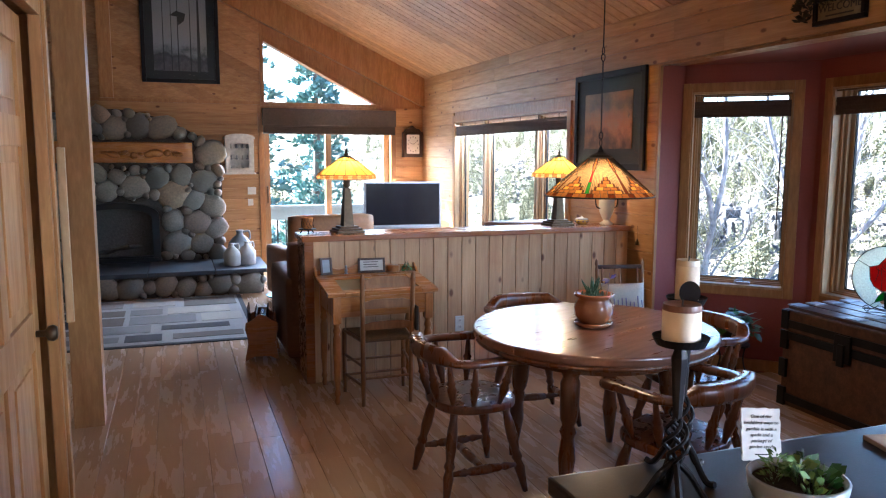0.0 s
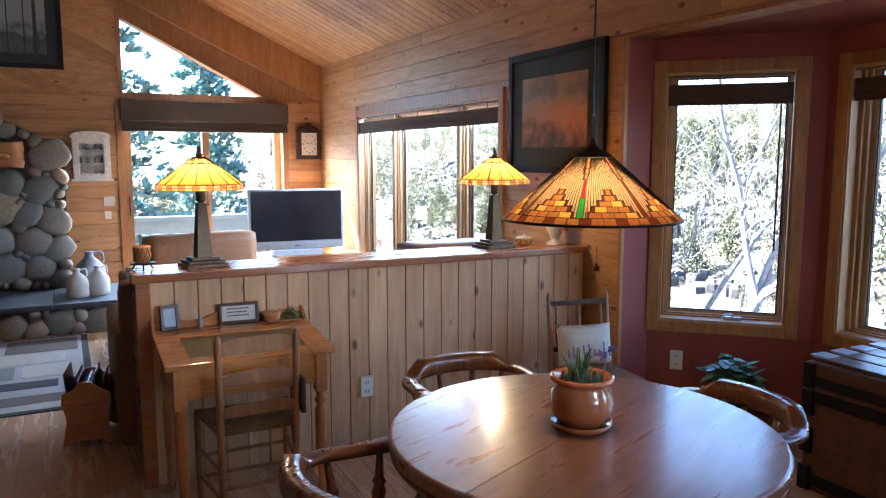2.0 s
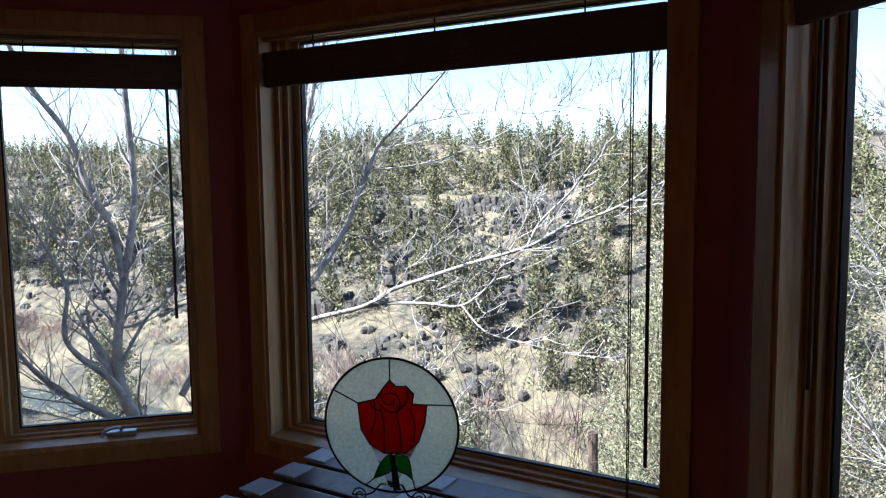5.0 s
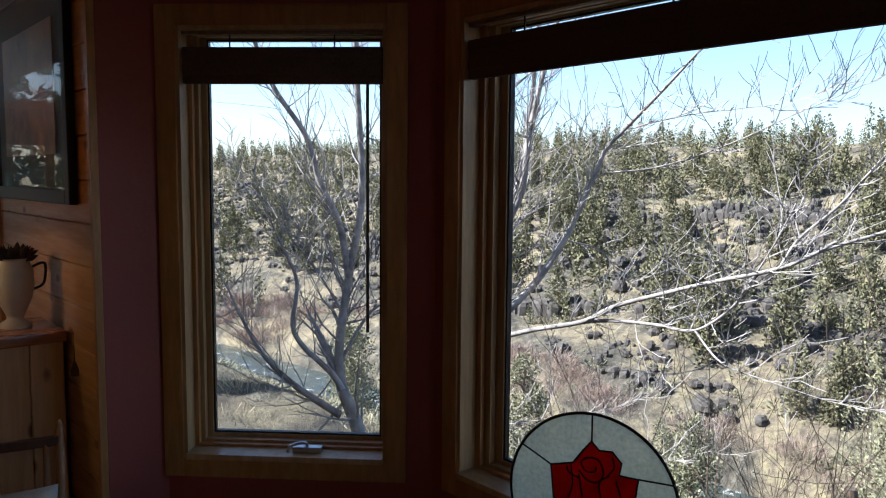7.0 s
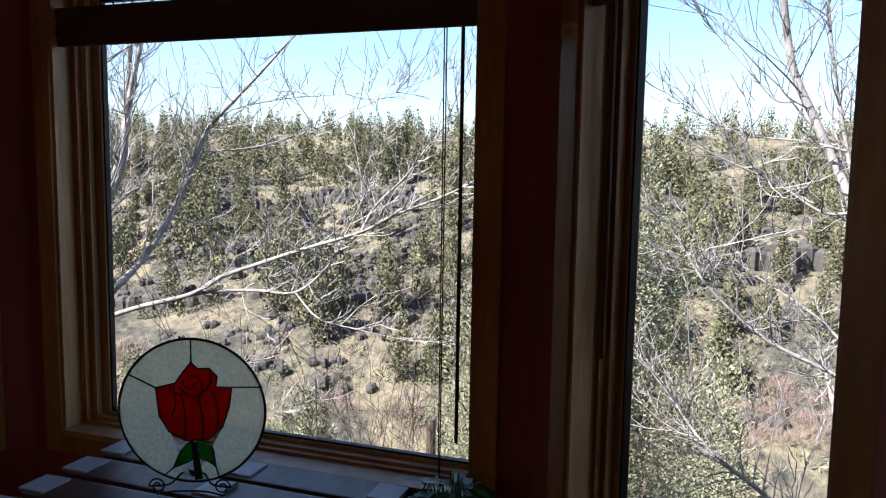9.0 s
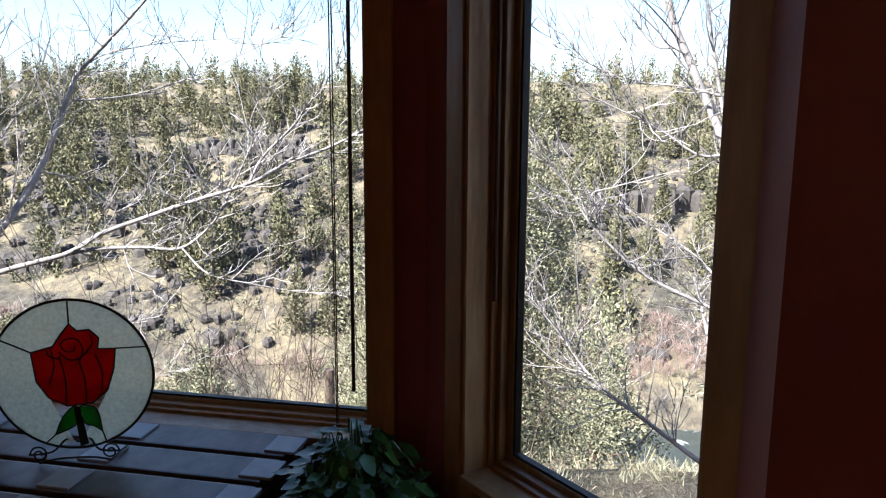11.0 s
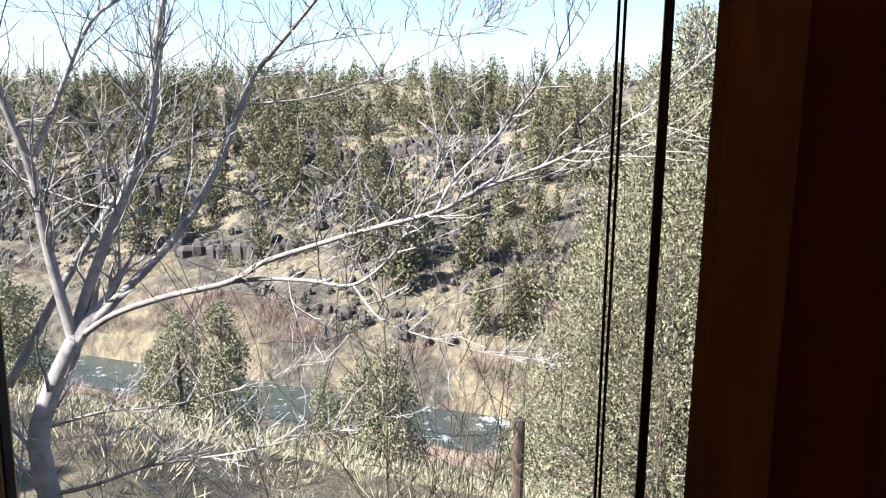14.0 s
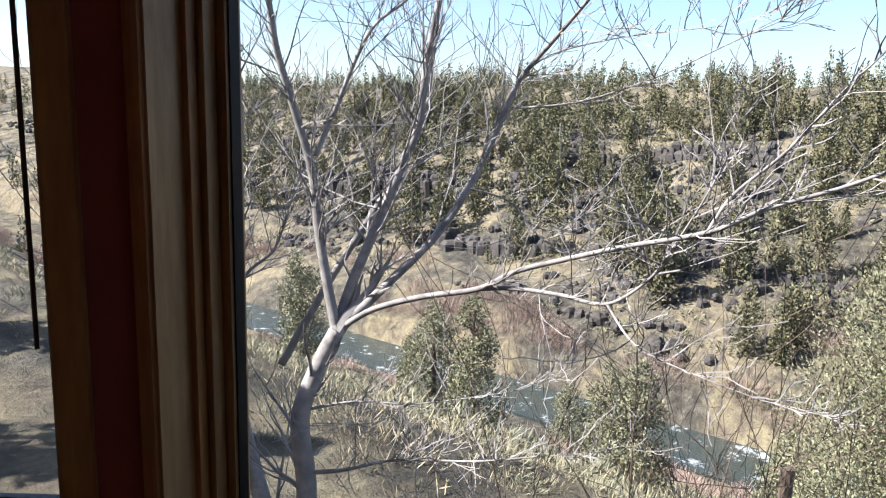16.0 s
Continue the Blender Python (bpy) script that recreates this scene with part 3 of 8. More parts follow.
part("handle", tube(BM(), spline([(DX0 + 0.04, 0.05, 0.93), (DX0 + 0.04, 0.0, 0.95), (DX0 + 0.04, 0.0, 1.13), (DX0 + 0.04, 0.05, 1.15)], 4), 0.009, 8), BRONZE, sd, "bronze pull handle")
part("threshold", box(BM(), DX0, DX1, 0.0, T, -0.02, 0.02), BRONZE, sd)
sh = thing("roman_shade", MN, "wide folded grey-brown woven shade above the sliding door", "blind", "woven shades")
part("valance", box(BM(), 0.84, 2.69, -0.12, -0.026, 1.98, 2.205, 0.006), BLIND_DARK, sh)
for i in range(4):
    part("fold", box(BM(), 0.85, 2.68, -0.115 + 0.006 * i, -0.03, 1.865 + i * 0.028, 1.90 + i * 0.028, 0.01), BLIND_DARK, sh)
# raked window
tw = thing("window_5", MN, "three-cornered raked window in the gable", "window", kind="structure")
s = (TZ1 - TZ0) / (TX1 - TX0)
for pts in ([(TX0 - 0.05, TZ0 - 0.05), (TX1 + 0.09, TZ0 - 0.05), (TX1 + 0.09, TZ0), (TX0 - 0.05, TZ0)],
            [(TX0 - 0.05, TZ0), (TX0, TZ0), (TX0, TZ1 + 0.05), (TX0 - 0.05, TZ1 + 0.09)],
            [(TX0, TZ1), (TX1, TZ0), (TX1 + 0.09, TZ0), (TX0, TZ1 + 0.05)]):
    part("casing", prism(BM(), pts, -0.02, 0.0), PINE_TRIM, tw)
p = part("pane", prism(BM(), [(TX0, TZ0), (TX1, TZ0), (TX0, TZ1)], 0.09, 0.094), GLASS, tw)
p.visible_shadow = False

# ---- half wall ----
HX0, HX1, HY0, HY1, HZ = 0.535, 3.105, 4.99, 5.27, 1.0
hw = structure("wall_half", box(BM(), HX0 + 0.014, HX1, HY0 + 0.014, HY1, 0, HZ), PINE_TRIM, "waist-high partition clad in upright pine boards", "partition")
structure("trim_cap", box(BM(), HX0 - 0.03, HX1, HY0 - 0.035, HY1 + 0.035, HZ, HZ + 0.04, 0.008), CHERRY, "glossy reddish wooden cap of the partition", "trim")
structure("trim_corner", box(BM(), HX0 - 0.012, HX0 + 0.05, HY0 - 0.014, HY1 + 0.012, 0, HZ, 0.004), CHERRY, "reddish corner board", "trim")
structure("baseboard", box(BM(), XE - 0.014, XE + 0.01, HY1, YN, 0, 0.09, 0.003), PINE_TRIM, "pine baseboard", "baseboard")
for m_, l_ in ((M1, 0.919), (M2, 1.695), (M3, 0.94)):
    o = structure("baseboard", box(BM(), 0.01, l_ - 0.01, -0.014, 0.006, 0, 0.085, 0.003), PINE_TRIM, "pine baseboard", "baseboard")
    o.matrix_world = m_
# trim round the bay opening
structure("trim", box(BM(), XE - 0.008, XE + 0.016, BAY_Y1 - 0.012, BAY_Y1 + 0.012, 0, BAY_TOP, 0.002), PINE_TRIM, "pine edge of the bay opening", "trim")
structure("trim", box(BM(), XE + 0.017, XE + 0.215, BAY_Y1 - 0.010, BAY_Y1 + 0.010, 0, BAY_TOP - 0.001), RED, "dark red return of the bay opening", "trim")
structure("trim", box(BM(), XE - 0.004, XE + 0.215, BAY_Y0 - 0.30, BAY_Y0 + 0.010, 0, BAY_TOP - 0.001), RED, "dark red return of the bay opening", "trim")
structure("trim", box(BM(), XE - 0.008, XE + 0.02, BAY_Y0, BAY_Y1, BAY_TOP - 0.012, BAY_TOP + 0.006, 0.002), PINE_TRIM, "pine edge of the bay opening", "trim")
# post and the side wall with a panelled door
structure("post", box(BM(), -0.90, -0.735, 4.56, 4.71, 0, ceil_z(-0.83), 0.004), PINE_TRIM, "square pine post", "post")
sw = structure("wall_side", box(BM(), -0.90, -0.74, YS, 1.78, 0, 4.6), PINE_TRIM, "pine side wall", "wall")
structure("wall_side_2", box(BM(), -0.90, -0.74, 2.92, 3.02, 0, 4.6), PINE_TRIM, "pine side wall end", "wall")
structure("wall_side_3", box(BM(), -0.90, -0.74, 1.78, 2.92, 2.08, 4.6), PINE_TRIM, "pine side wall", "wall")
MD = basis((-0.74, 2.86, 0), (0, -1, 0), (-1, 0, 0), (0, 0, 1))
dr = thing("door_2", MD, "closed six-panel pine door", "door", kind="structure")
for u0_, u1_ in ((0.0, 0.12), (0.95, 1.07)):
    part("stile", box(BM(), u0_ + 0.02, u1_, 0.03, 0.07, 0.01, 2.06, 0.004), PINE_TRIM, dr)
for z0_, z1_ in ((0.01, 0.22), (0.92, 1.05), (1.62, 1.72), (1.96, 2.06)):
    part("rail", box(BM(), 0.12, 0.95, 0.03, 0.07, z0_, z1_, 0.004), PINE_TRIM, dr)
part("stile", box(BM(), 0.49, 0.58, 0.031, 0.069, 0.22, 1.96, 0.004), PINE_TRIM, dr)
for a_, e_ in ((0.12, 0.49), (0.58, 0.95)):
    for z0_, z1_ in ((0.22, 0.92), (1.05, 1.62), (1.72, 1.96)):
        part("panel", box(BM(), a_, e_, 0.042, 0.062, z0_, z1_), PINE_TRIM, dr)
        part("panel", box(BM(), a_ + 0.05, e_ - 0.05, 0.035, 0.045, z0_ + 0.05, z1_ - 0.05, 0.004), PINE_TRIM, dr)
bm = lathe(BM(), [(0.012, 0), (0.012, 0.03), (0.026, 0.04), (0.03, 0.055), (0.022, 0.068)], 16)
part("door_knob", bm, BRONZE, dr, "bronze door knob", True, basis((0.09, 0.03, 0.97), (1, 0, 0), (0, 0, 1), (0, -1, 0)))
for q in ((-0.09, 0.0), (1.07, 1.16)):
    part("casing", box(BM(), q[0], q[1], -0.03, 0.01, 0, 2.16, 0.006), PINE_TRIM, dr)
    part("casing", box(BM(), q[0] + 0.02, q[1] - 0.02, -0.042, -0.03, 0, 2.16, 0.004), PINE_TRIM, dr)
part("casing", box(BM(), 0.0, 1.07, -0.03, 0.01, 2.07, 2.16, 0.006), PINE_TRIM, dr)

# ---- outdoors ----
def hill(x, y):
    """Ground height outside: down to the river, up the far side."""
    d = x + 0.10 * y
    w = noise.noise((x * 0.021, y * 0.017, 3.1)) * 9.0
    n = noise.fractal((x * 0.06, y * 0.06, 0.0), 1.0, 2.0, 4)
    near = -2.75 - 0.52 * max(0.0, d - 11.2)
    far = -24.0 + 35.0 * (max(0.0, d - 66 + w * 0.6) / 124.0) ** 0.74
    if d < 58:
        z = max(near, -25.2)
    elif d < 67:
        z = -25.2
    else:
        z = far
    grow = min(1.0, max(0.0, abs(d - 62) - 4) / 25)
    z += n * 1.8 * grow if d > 20 else n * 0.35
    if d > 90:
        z += 2.2 * max(0.0, noise.noise((x * 0.045, y * 0.03, 8.0))) * (1 if int((z + 60) / 5) % 2 else 0.2)
    if d > 120:
        z = min(z, 10.2 + n * 1.2)
    if y > 90:
        # the valley bends: a slope closes it to the north
        side = min(1.0, max(0.0, (0.42 - x / y) / 0.12))
        z += side * min(14.0, (y - 90) * 0.06)
    return z


b = BM()
xs = list(np.concatenate([np.linspace(-60, 4, 12), np.linspace(4.6, 80, 76), np.linspace(81.5, 250, 110), np.linspace(265, 900, 14)]))
ys = list(np.concatenate([np.linspace(-900, -80, 12), np.linspace(-74, 330, 200), np.linspace(345, 900, 12)]))
grid = []
for x in xs:
    row = []
    for y in ys:
        z = hill(max(x, 5), y) if x > 4.5 or y > 11.5 or y < -4 else -2.6
        if x < 4.5:
            z = -2.6 + 0.004 * (x - 4.5)
        row.append(b.verts.new((x, y, z)))
    grid.append(row)
for i in range(len(xs) - 1):
    for j in range(len(ys) - 1):
        b.faces.new((grid[i][j], grid[i + 1][j], grid[i + 1][j + 1], grid[i][j + 1]))
structure("ground", b, TERRAIN, "dry grassy canyon slopes with bare earth", "ground", smooth=True)
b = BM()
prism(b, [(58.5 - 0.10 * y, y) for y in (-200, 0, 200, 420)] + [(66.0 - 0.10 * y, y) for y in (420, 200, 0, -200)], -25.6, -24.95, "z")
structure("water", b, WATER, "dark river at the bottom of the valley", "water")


def spray(bm, c, r, rnd, out=None, thin=0.22):
    """A few thin crossed leaf blades."""
    for _ in range(3):
        d = Vector((rnd.uniform(-1, 1), rnd.uniform(-1, 1), rnd.uniform(-0.2, 1.2))).normalized()
        if out is not None:
            d = (d + out).normalized()
        s = d.orthogonal().normalized() * r * thin
        s = Matrix.Rotation(rnd.uniform(0, 6.28), 3, d) @ s
        q = Vector(c)
        v = [bm.verts.new(q), bm.verts.new(q + d * r * 0.5 + s), bm.verts.new(q + d * r), bm.verts.new(q + d * r * 0.5 - s)]
        bm.faces.new(v)


def blade_verts(c, d, r, thin, g):
    """Rhombic leaf sprays: four corners for each centre, direction and length."""
    d = d / np.linalg.norm(d, axis=1)[:, None]
    s = np.cross(d, g.normal(size=d.shape))
    s = s / (np.linalg.norm(s, axis=1)[:, None] + 1e-6) * (r * thin)[:, None]
    m = c + d * (r * 0.5)[:, None]
    return np.stack([c, m + s, c + d * r[:, None], m - s], axis=1).reshape(-1, 3)


def quad_mesh(name, v):
    me = bpy.data.meshes.new(name)
    n = len(v) // 4
    me.vertices.add(len(v))
    me.vertices.foreach_set("co", np.ascontiguousarray(v, dtype=np.float32).ravel())
    me.loops.add(n * 4)
    me.loops.foreach_set("vertex_index", np.arange(n * 4, dtype=np.int32))
    me.polygons.add(n)
    me.polygons.foreach_set("loop_start", np.arange(0, n * 4, 4, dtype=np.int32))
    me.update(calc_edges=True)
    return me


def leaf_part(name, v, mat, parent=None):
    me = quad_mesh(name, v)
    me.materials.append(mat)
    o = new(name, me)
    if parent is not None:
        o.parent = parent
    return o


def ragged_crown(h, w, n, size, seed, lobes=16, low=0.06, clump=1.0):
    """Crown of uneven lobes with gaps, each a cloud of leaf sprays."""
    g = np.random.default_rng(seed)
    t = np.linspace(0.02, 0.97, lobes) + g.uniform(-0.03, 0.03, lobes)
    a = g.uniform(0, 6.283, lobes)
    wide = w * np.clip(1 - t, 0.04, 1) ** 0.62 * np.clip(0.55 + 2.2 * t, 0, 1)
    off = wide * g.uniform(0.1, 0.62, lobes)
    rad = wide * g.uniform(0.42, 0.72, lobes) * clump + 0.05 * w
    off = off + wide * (1 - clump) * 0.55
    cz = h * (low + (1 - low) * t)
    k = g.choice(lobes, n, p=rad ** 1.6 / np.sum(rad ** 1.6))
    u = g.normal(size=(n, 3))
    u /= np.linalg.norm(u, axis=1)[:, None]
    q = g.uniform(0.1, 1, n) ** 0.4
    flare = 1 + 0.25 * np.sin(5 * u[:, 0] + 3 * k) * np.sin(4 * u[:, 2] + k)
    stretch = np.array((1, 1, 1.35))
    c = np.stack([off[k] * np.cos(a[k]), off[k] * np.sin(a[k]), cz[k]], axis=1) + u * stretch * (rad[k] * q * flare)[:, None]
    d = u * 0.8 + np.array((0, 0, 0.55)) + g.normal(size=(n, 3)) * 0.45
    return blade_verts(c, d, size * g.uniform(0.5, 1.4, n), 0.19 if size < 0.06 else 0.3, g)


def tuft(r, h, n, thin, seed, up=1.0):
    g = np.random.default_rng(seed)
    a, q = g.uniform(0, 6.283, n), np.sqrt(g.uniform(0, 1, n)) * r
    c = np.stack([q * np.cos(a), q * np.sin(a), g.uniform(-0.05, 0.55, n) * h * np.clip(1.1 - q / r, 0, 1)], axis=1)
    d = np.stack([np.cos(a) * 0.6, np.sin(a) * 0.6, np.full(n, up)], axis=1) + g.normal(size=(n, 3)) * 0.35
    return blade_verts(c, d, h * g.uniform(0.3, 0.7, n), thin, g)


def strew(name, mat, label, category, shapes, spots):
    """One joined growth: each spot (x, y, z, scale) takes a turned copy of one shape."""
    g = np.random.default_rng(len(spots))
    out = []
    for i, (x, y, z, s) in enumerate(spots):
        a = g.uniform(0, 6.283)
        co, si = math.cos(a) * s, math.sin(a) * s
        m = np.array(((co, si, 0), (-si, co, 0), (0, 0, s * g.uniform(0.8, 1.2))))
        out.append(shapes[i % len(shapes)] @ m + np.array((x, y, z)))
    tagged(leaf_part(name, np.concatenate(out), mat), label, category, kind="stuff")


rnd = random.Random(11)


def spots(n, xr, yr, sr, gate=None, level=-0.1, freq=0.04, sink=0.1):
    got = []
    for _ in range(n):
        x, y = rnd.uniform(*xr), rnd.uniform(*yr)
        if 56 < x + 0.1 * y < 68.5:
            continue
        if gate is not None and noise.noise((x * freq, y * freq, gate)) < level:
            continue
        got.append((x, y, hill(x, y) - sink, rnd.uniform(*sr)))
    return got


# far woods on the rim and the upper slope: one joined growth
far_shapes = [ragged_crown(6.5, 1.45, 200, 0.5, 70 + k, 11) for k in range(7)]
strew("far_woods", JUNIPER, "distant juniper wood on the canyon slope and rim", "trees", far_shapes,
      spots(1250, (125, 235), (-60, 330), (0.55, 1.25), 5.0, -0.5, 0.03) + spots(620, (74, 135), (-60, 300), (0.45, 1.15), 5.0, -0.5, 0.03)
      + spots(260, (12, 90), (110, 345), (0.6, 1.2)))
# single junipers on the opposite slope
kinds = []
for k in range(6):
    hh, ww = (7.2, 6.0, 8.0, 4.8, 6.6, 5.4)[k], (1.75, 1.8, 1.6, 1.6, 1.45, 1.9)[k]
    t = thing("juniper_tree", pose(0, 0, -80), "olive-green juniper on the sunlit canyon slope", "tree", "junipers on the slope")
    part("trunk", tube(BM(), [(0, 0, -0.6), (0.05, 0, hh * 0.3), (0, 0.04, hh * 0.8)], [0.16, 0.12, 0.04], 6), BARKDARK, t)
    leaf_part("crown", ragged_crown(hh, ww, 1350, 0.31, 30 + k, 18), JUNIPER, t)
    kinds.append(t)
n = 0
used = [False] * 6
while n < 295:
    x, y = rnd.uniform(70, 150), rnd.uniform(-30, 170)
    if noise.noise((x * 0.03, y * 0.03, 5.0)) < -0.4 or x + 0.1 * y < 71:
        continue
    k = n % 6
    s = rnd.uniform(0.6, 1.5)
    m = pose(x, y, hill(x, y) - 0.1, 0, 0, rnd.uniform(0, 360)) @ Matrix.Diagonal((s, s, s, 1))
    if not used[k]:
        kinds[k].matrix_world = m
        used[k] = True
    else:
        o = copy_thing(kinds[k], Matrix.Identity(4))
        o.matrix_world = m
    n += 1
# rocks on the slopes: broken basalt blocks, half sunk
b = BM()
for _ in range(3600):
    x, y = rnd.uniform(68, 150), rnd.uniform(-50, 260)
    if x + 0.1 * y < 72 or (noise.noise((x * 0.045, y * 0.03, 8.0)) < 0.0 and rnd.random() < 0.85):
        continue
    r = rnd.uniform(0.3, 1.25)
    z = hill(x, y)
    for _k in range(4):
        r2 = r * rnd.uniform(0.35, 0.9)
        c = Vector((x + rnd.uniform(-1, 1) * r * 1.6, y + rnd.uniform(-1, 1) * r * 2.2, z - r2 * 0.1))
        ring = []
        n6, a0 = 6, rnd.uniform(0, 6.28)
        for lev, rr in ((-0.5, 1.0), (0.35, 0.95), (0.8, 0.55)):
            ring.append([b.verts.new(c + Vector((math.cos(a0 + i * 1.047) * r2 * rr * rnd.uniform(0.75, 1.2), math.sin(a0 + i * 1.047) * r2 * rr * rnd.uniform(0.75, 1.2), r2 * lev * rnd.uniform(0.8, 1.2)))) for i in range(n6)])
        for lo, hi in ((0, 1), (1, 2)):
            for i in range(n6):
                b.faces.new((ring[lo][i], ring[lo][(i + 1) % n6], ring[hi][(i + 1) % n6], ring[hi][i]))
        b.faces.new(ring[2])
tagged(link("basalt_rocks", b, ROCK), "dark basalt outcrops on the canyon slope", "rocks", kind="stuff")
# cliffs of broken basalt columns that step out of the slope
def cliff(x0, y0, x1, y1, height, rows, seed, label):
    r = random.Random(seed)
    bm = BM()
    run = math.hypot(x1 - x0, y1 - y0)
    nx, ny = -(y1 - y0) / run, (x1 - x0) / run
    if nx < 0:
        nx, ny = -nx, -ny
    for k in range(rows):
        t = 0.0
        while t < run:
            w_ = r.uniform(0.5, 1.5)
            back = k * 1.5 + r.uniform(-0.6, 0.6)
            x, y = x0 + (x1 - x0) * t / run + nx * back, y0 + (y1 - y0) * t / run + ny * back
            fade = min(1.0, 0.25 + 3.2 * min(t, run - t) / run)
            top = hill(x, y) + height * fade * r.uniform(0.45, 1.0) * (0.55 + 0.45 * noise.noise((x * 0.2, y * 0.2, seed))) * (1 - 0.12 * k)
            a0, sides = r.uniform(0, 6.28), r.choice((5, 6, 7))
            lean = Vector((r.uniform(-0.25, 0.1), r.uniform(-0.2, 0.2), 0))
            rings = []
            for z, f_ in ((hill(x, y) - 2.5, 1.15), (top - 0.5, 1.0), (top, 0.6)):
                rings.append([bm.verts.new(Vector((x, y, z)) + lean * (z - top) * 0.3 + Vector((math.cos(a0 + i * 6.283 / sides), math.sin(a0 + i * 6.283 / sides), 0)) * w_ * f_ * r.uniform(0.75, 1.15)) for i in range(sides)])
            for lo_, hi_ in zip(rings, rings[1:]):
                for i in range(sides):
                    bm.faces.new((lo_[i], lo_[(i + 1) % sides], hi_[(i + 1) % sides], hi_[i]))
            bm.faces.new(rings[-1])
            t += w_ * r.uniform(0.7, 1.5)
    tagged(link("basalt_cliff", bm, ROCK), label, "cliff", kind="stuff")


cliff(93, 84, 78, 122, 6.5, 3, 1, "dark broken basalt cliff on the canyon slope")
cliff(80, 58, 74, 80, 4.0, 2, 2, "low dark basalt outcrop above the river")
cliff(110, -32, 104, 2, 5.5, 3, 3, "dark broken basalt cliff on the canyon slope")
cliff(84, 24, 82, 44, 2.4, 2, 4, "dark basalt ledge above the willows")
cliff(118, 40, 112, 84, 4.0, 2, 5, "broken basalt band on the upper slope")
cliff(128, 2, 122, 34, 4.0, 2, 6, "broken basalt band on the upper slope")
cliff(104, 8, 100, 30, 2.6, 2, 7, "low dark basalt outcrop among the junipers")
# reddish willow along the banks
willow = [tuft(1.7, 2.1, 260, 0.014, 90 + k) for k in range(5)]
banks = []
for _ in range(1200):
    y = rnd.uniform(-40, 170)
    d = rnd.choice((rnd.uniform(67, 78), rnd.uniform(67, 78), rnd.uniform(46, 57)))
    x = d - 0.10 * y
    if noise.noise((x * 0.06, y * 0.06, 1.0)) > -0.02:
        banks.append((x, y, hill(x, y) - 0.1, rnd.uniform(0.6, 1.2)))
strew("willow_brush", REDBRUSH, "reddish bare willow brush along the river", "brush", willow, banks)
# sagebrush, bunch grass
sage = [tuft(0.8, 0.75, 80, 0.10, 110 + k, 0.5) for k in range(5)]
strew("sage_shrubs", SHRUB, "grey-green sagebrush over the canyon slopes", "shrubs", sage,
      spots(3200, (66, 150), (-40, 220), (0.6, 1.7), 9.0, -0.2, 0.05))
near_sage = [tuft(0.8, 0.6, 150, 0.05, 150 + k, 0.6) for k in range(5)]
strew("bank_shrubs", SHRUB, "grey-green sagebrush on the near bank", "shrubs", near_sage,
      spots(900, (14, 56), (-8, 90), (0.5, 1.3), 9.0, -0.3, 0.06) + spots(160, (8, 15), (0, 22), (0.25, 0.6)))
grass = [tuft(0.45, 0.5, 50, 0.03, 130 + k) for k in range(5)]
strew("dry_grass", SAGE, "straw-coloured bunch grass on the slopes", "grass", grass,
      spots(2200, (8, 56), (-10, 70), (0.5, 1.3), 2.0, -0.4, 0.08) + spots(1100, (6.5, 14), (-4, 20), (0.2, 0.55)) + spots(1800, (66, 110), (-20, 120), (0.8, 1.8), 4.0, -0.1, 0.05))


# junipers on the near bank
def near_juniper(x, y, h, w, n, size, seed, label, lobes=42):
    r = random.Random(seed)
    t = thing("juniper_tree", pose(x, y, hill(x, y) - 0.2), label, "tree")
    bm = tube(BM(), [(0, 0, -0.2), (0.1, 0.05, h * 0.3), (0, 0, h * 0.9)], [w * 0.09, w * 0.07, 0.03], 8)
    for k in range(26):
        a, z = r.uniform(0, 6.28), h * r.uniform(0.1, 0.85)
        q = w * (1 - z / h) ** 0.6 * 0.75
        tube(bm, [(0.05, 0, z - 0.2), (q * 0.5 * math.cos(a), q * 0.5 * math.sin(a), z), (q * math.cos(a), q * math.sin(a), z + 0.3)], [0.04, 0.025, 0.008], 5)
    part("trunk", bm, BARKDARK, t)
    leaf_part("crown", ragged_crown(h, w, n, size, seed, lobes, 0.03, 0.55), JUNIPER_NEAR, t)
    return t


near_juniper(13.4, 3.6, 7.4, 2.5, 200000, 0.055, 1, "large pale green juniper close to the house", 130)
near_juniper(26, 15.5, 5.6, 2.0, 12000, 0.115, 2, "young ragged juniper on the near bank")
near_juniper(25, 22.5, 6.4, 1.9, 12000, 0.115, 3, "slender juniper on the near bank")
near_juniper(31, 31.0, 7.0, 2.4, 12000, 0.125, 4, "spreading juniper on the near bank")
near_juniper(29, 11.0, 4.4, 1.9, 11000, 0.115, 5, "young ragged juniper on the near bank")
near_juniper(38, 24.0, 6.6, 2.3, 12000, 0.125, 7, "spreading juniper on the near bank")
near_juniper(27, 38.0, 6.8, 2.5, 12000, 0.125, 9, "spreading juniper on the near bank")
near_juniper(45, 17.0, 5.5, 2.0, 9000, 0.13, 12, "juniper beside the river")
near_juniper(47, 33.0, 6.0, 2.2, 9000, 0.13, 13, "juniper beside the river")
near_juniper(43, 46.0, 6.0, 2.3, 9000, 0.13, 14, "juniper beside the river")
near_juniper(24, 1.5, 7.0, 2.2, 12000, 0.115, 6, "slender juniper on the near bank")


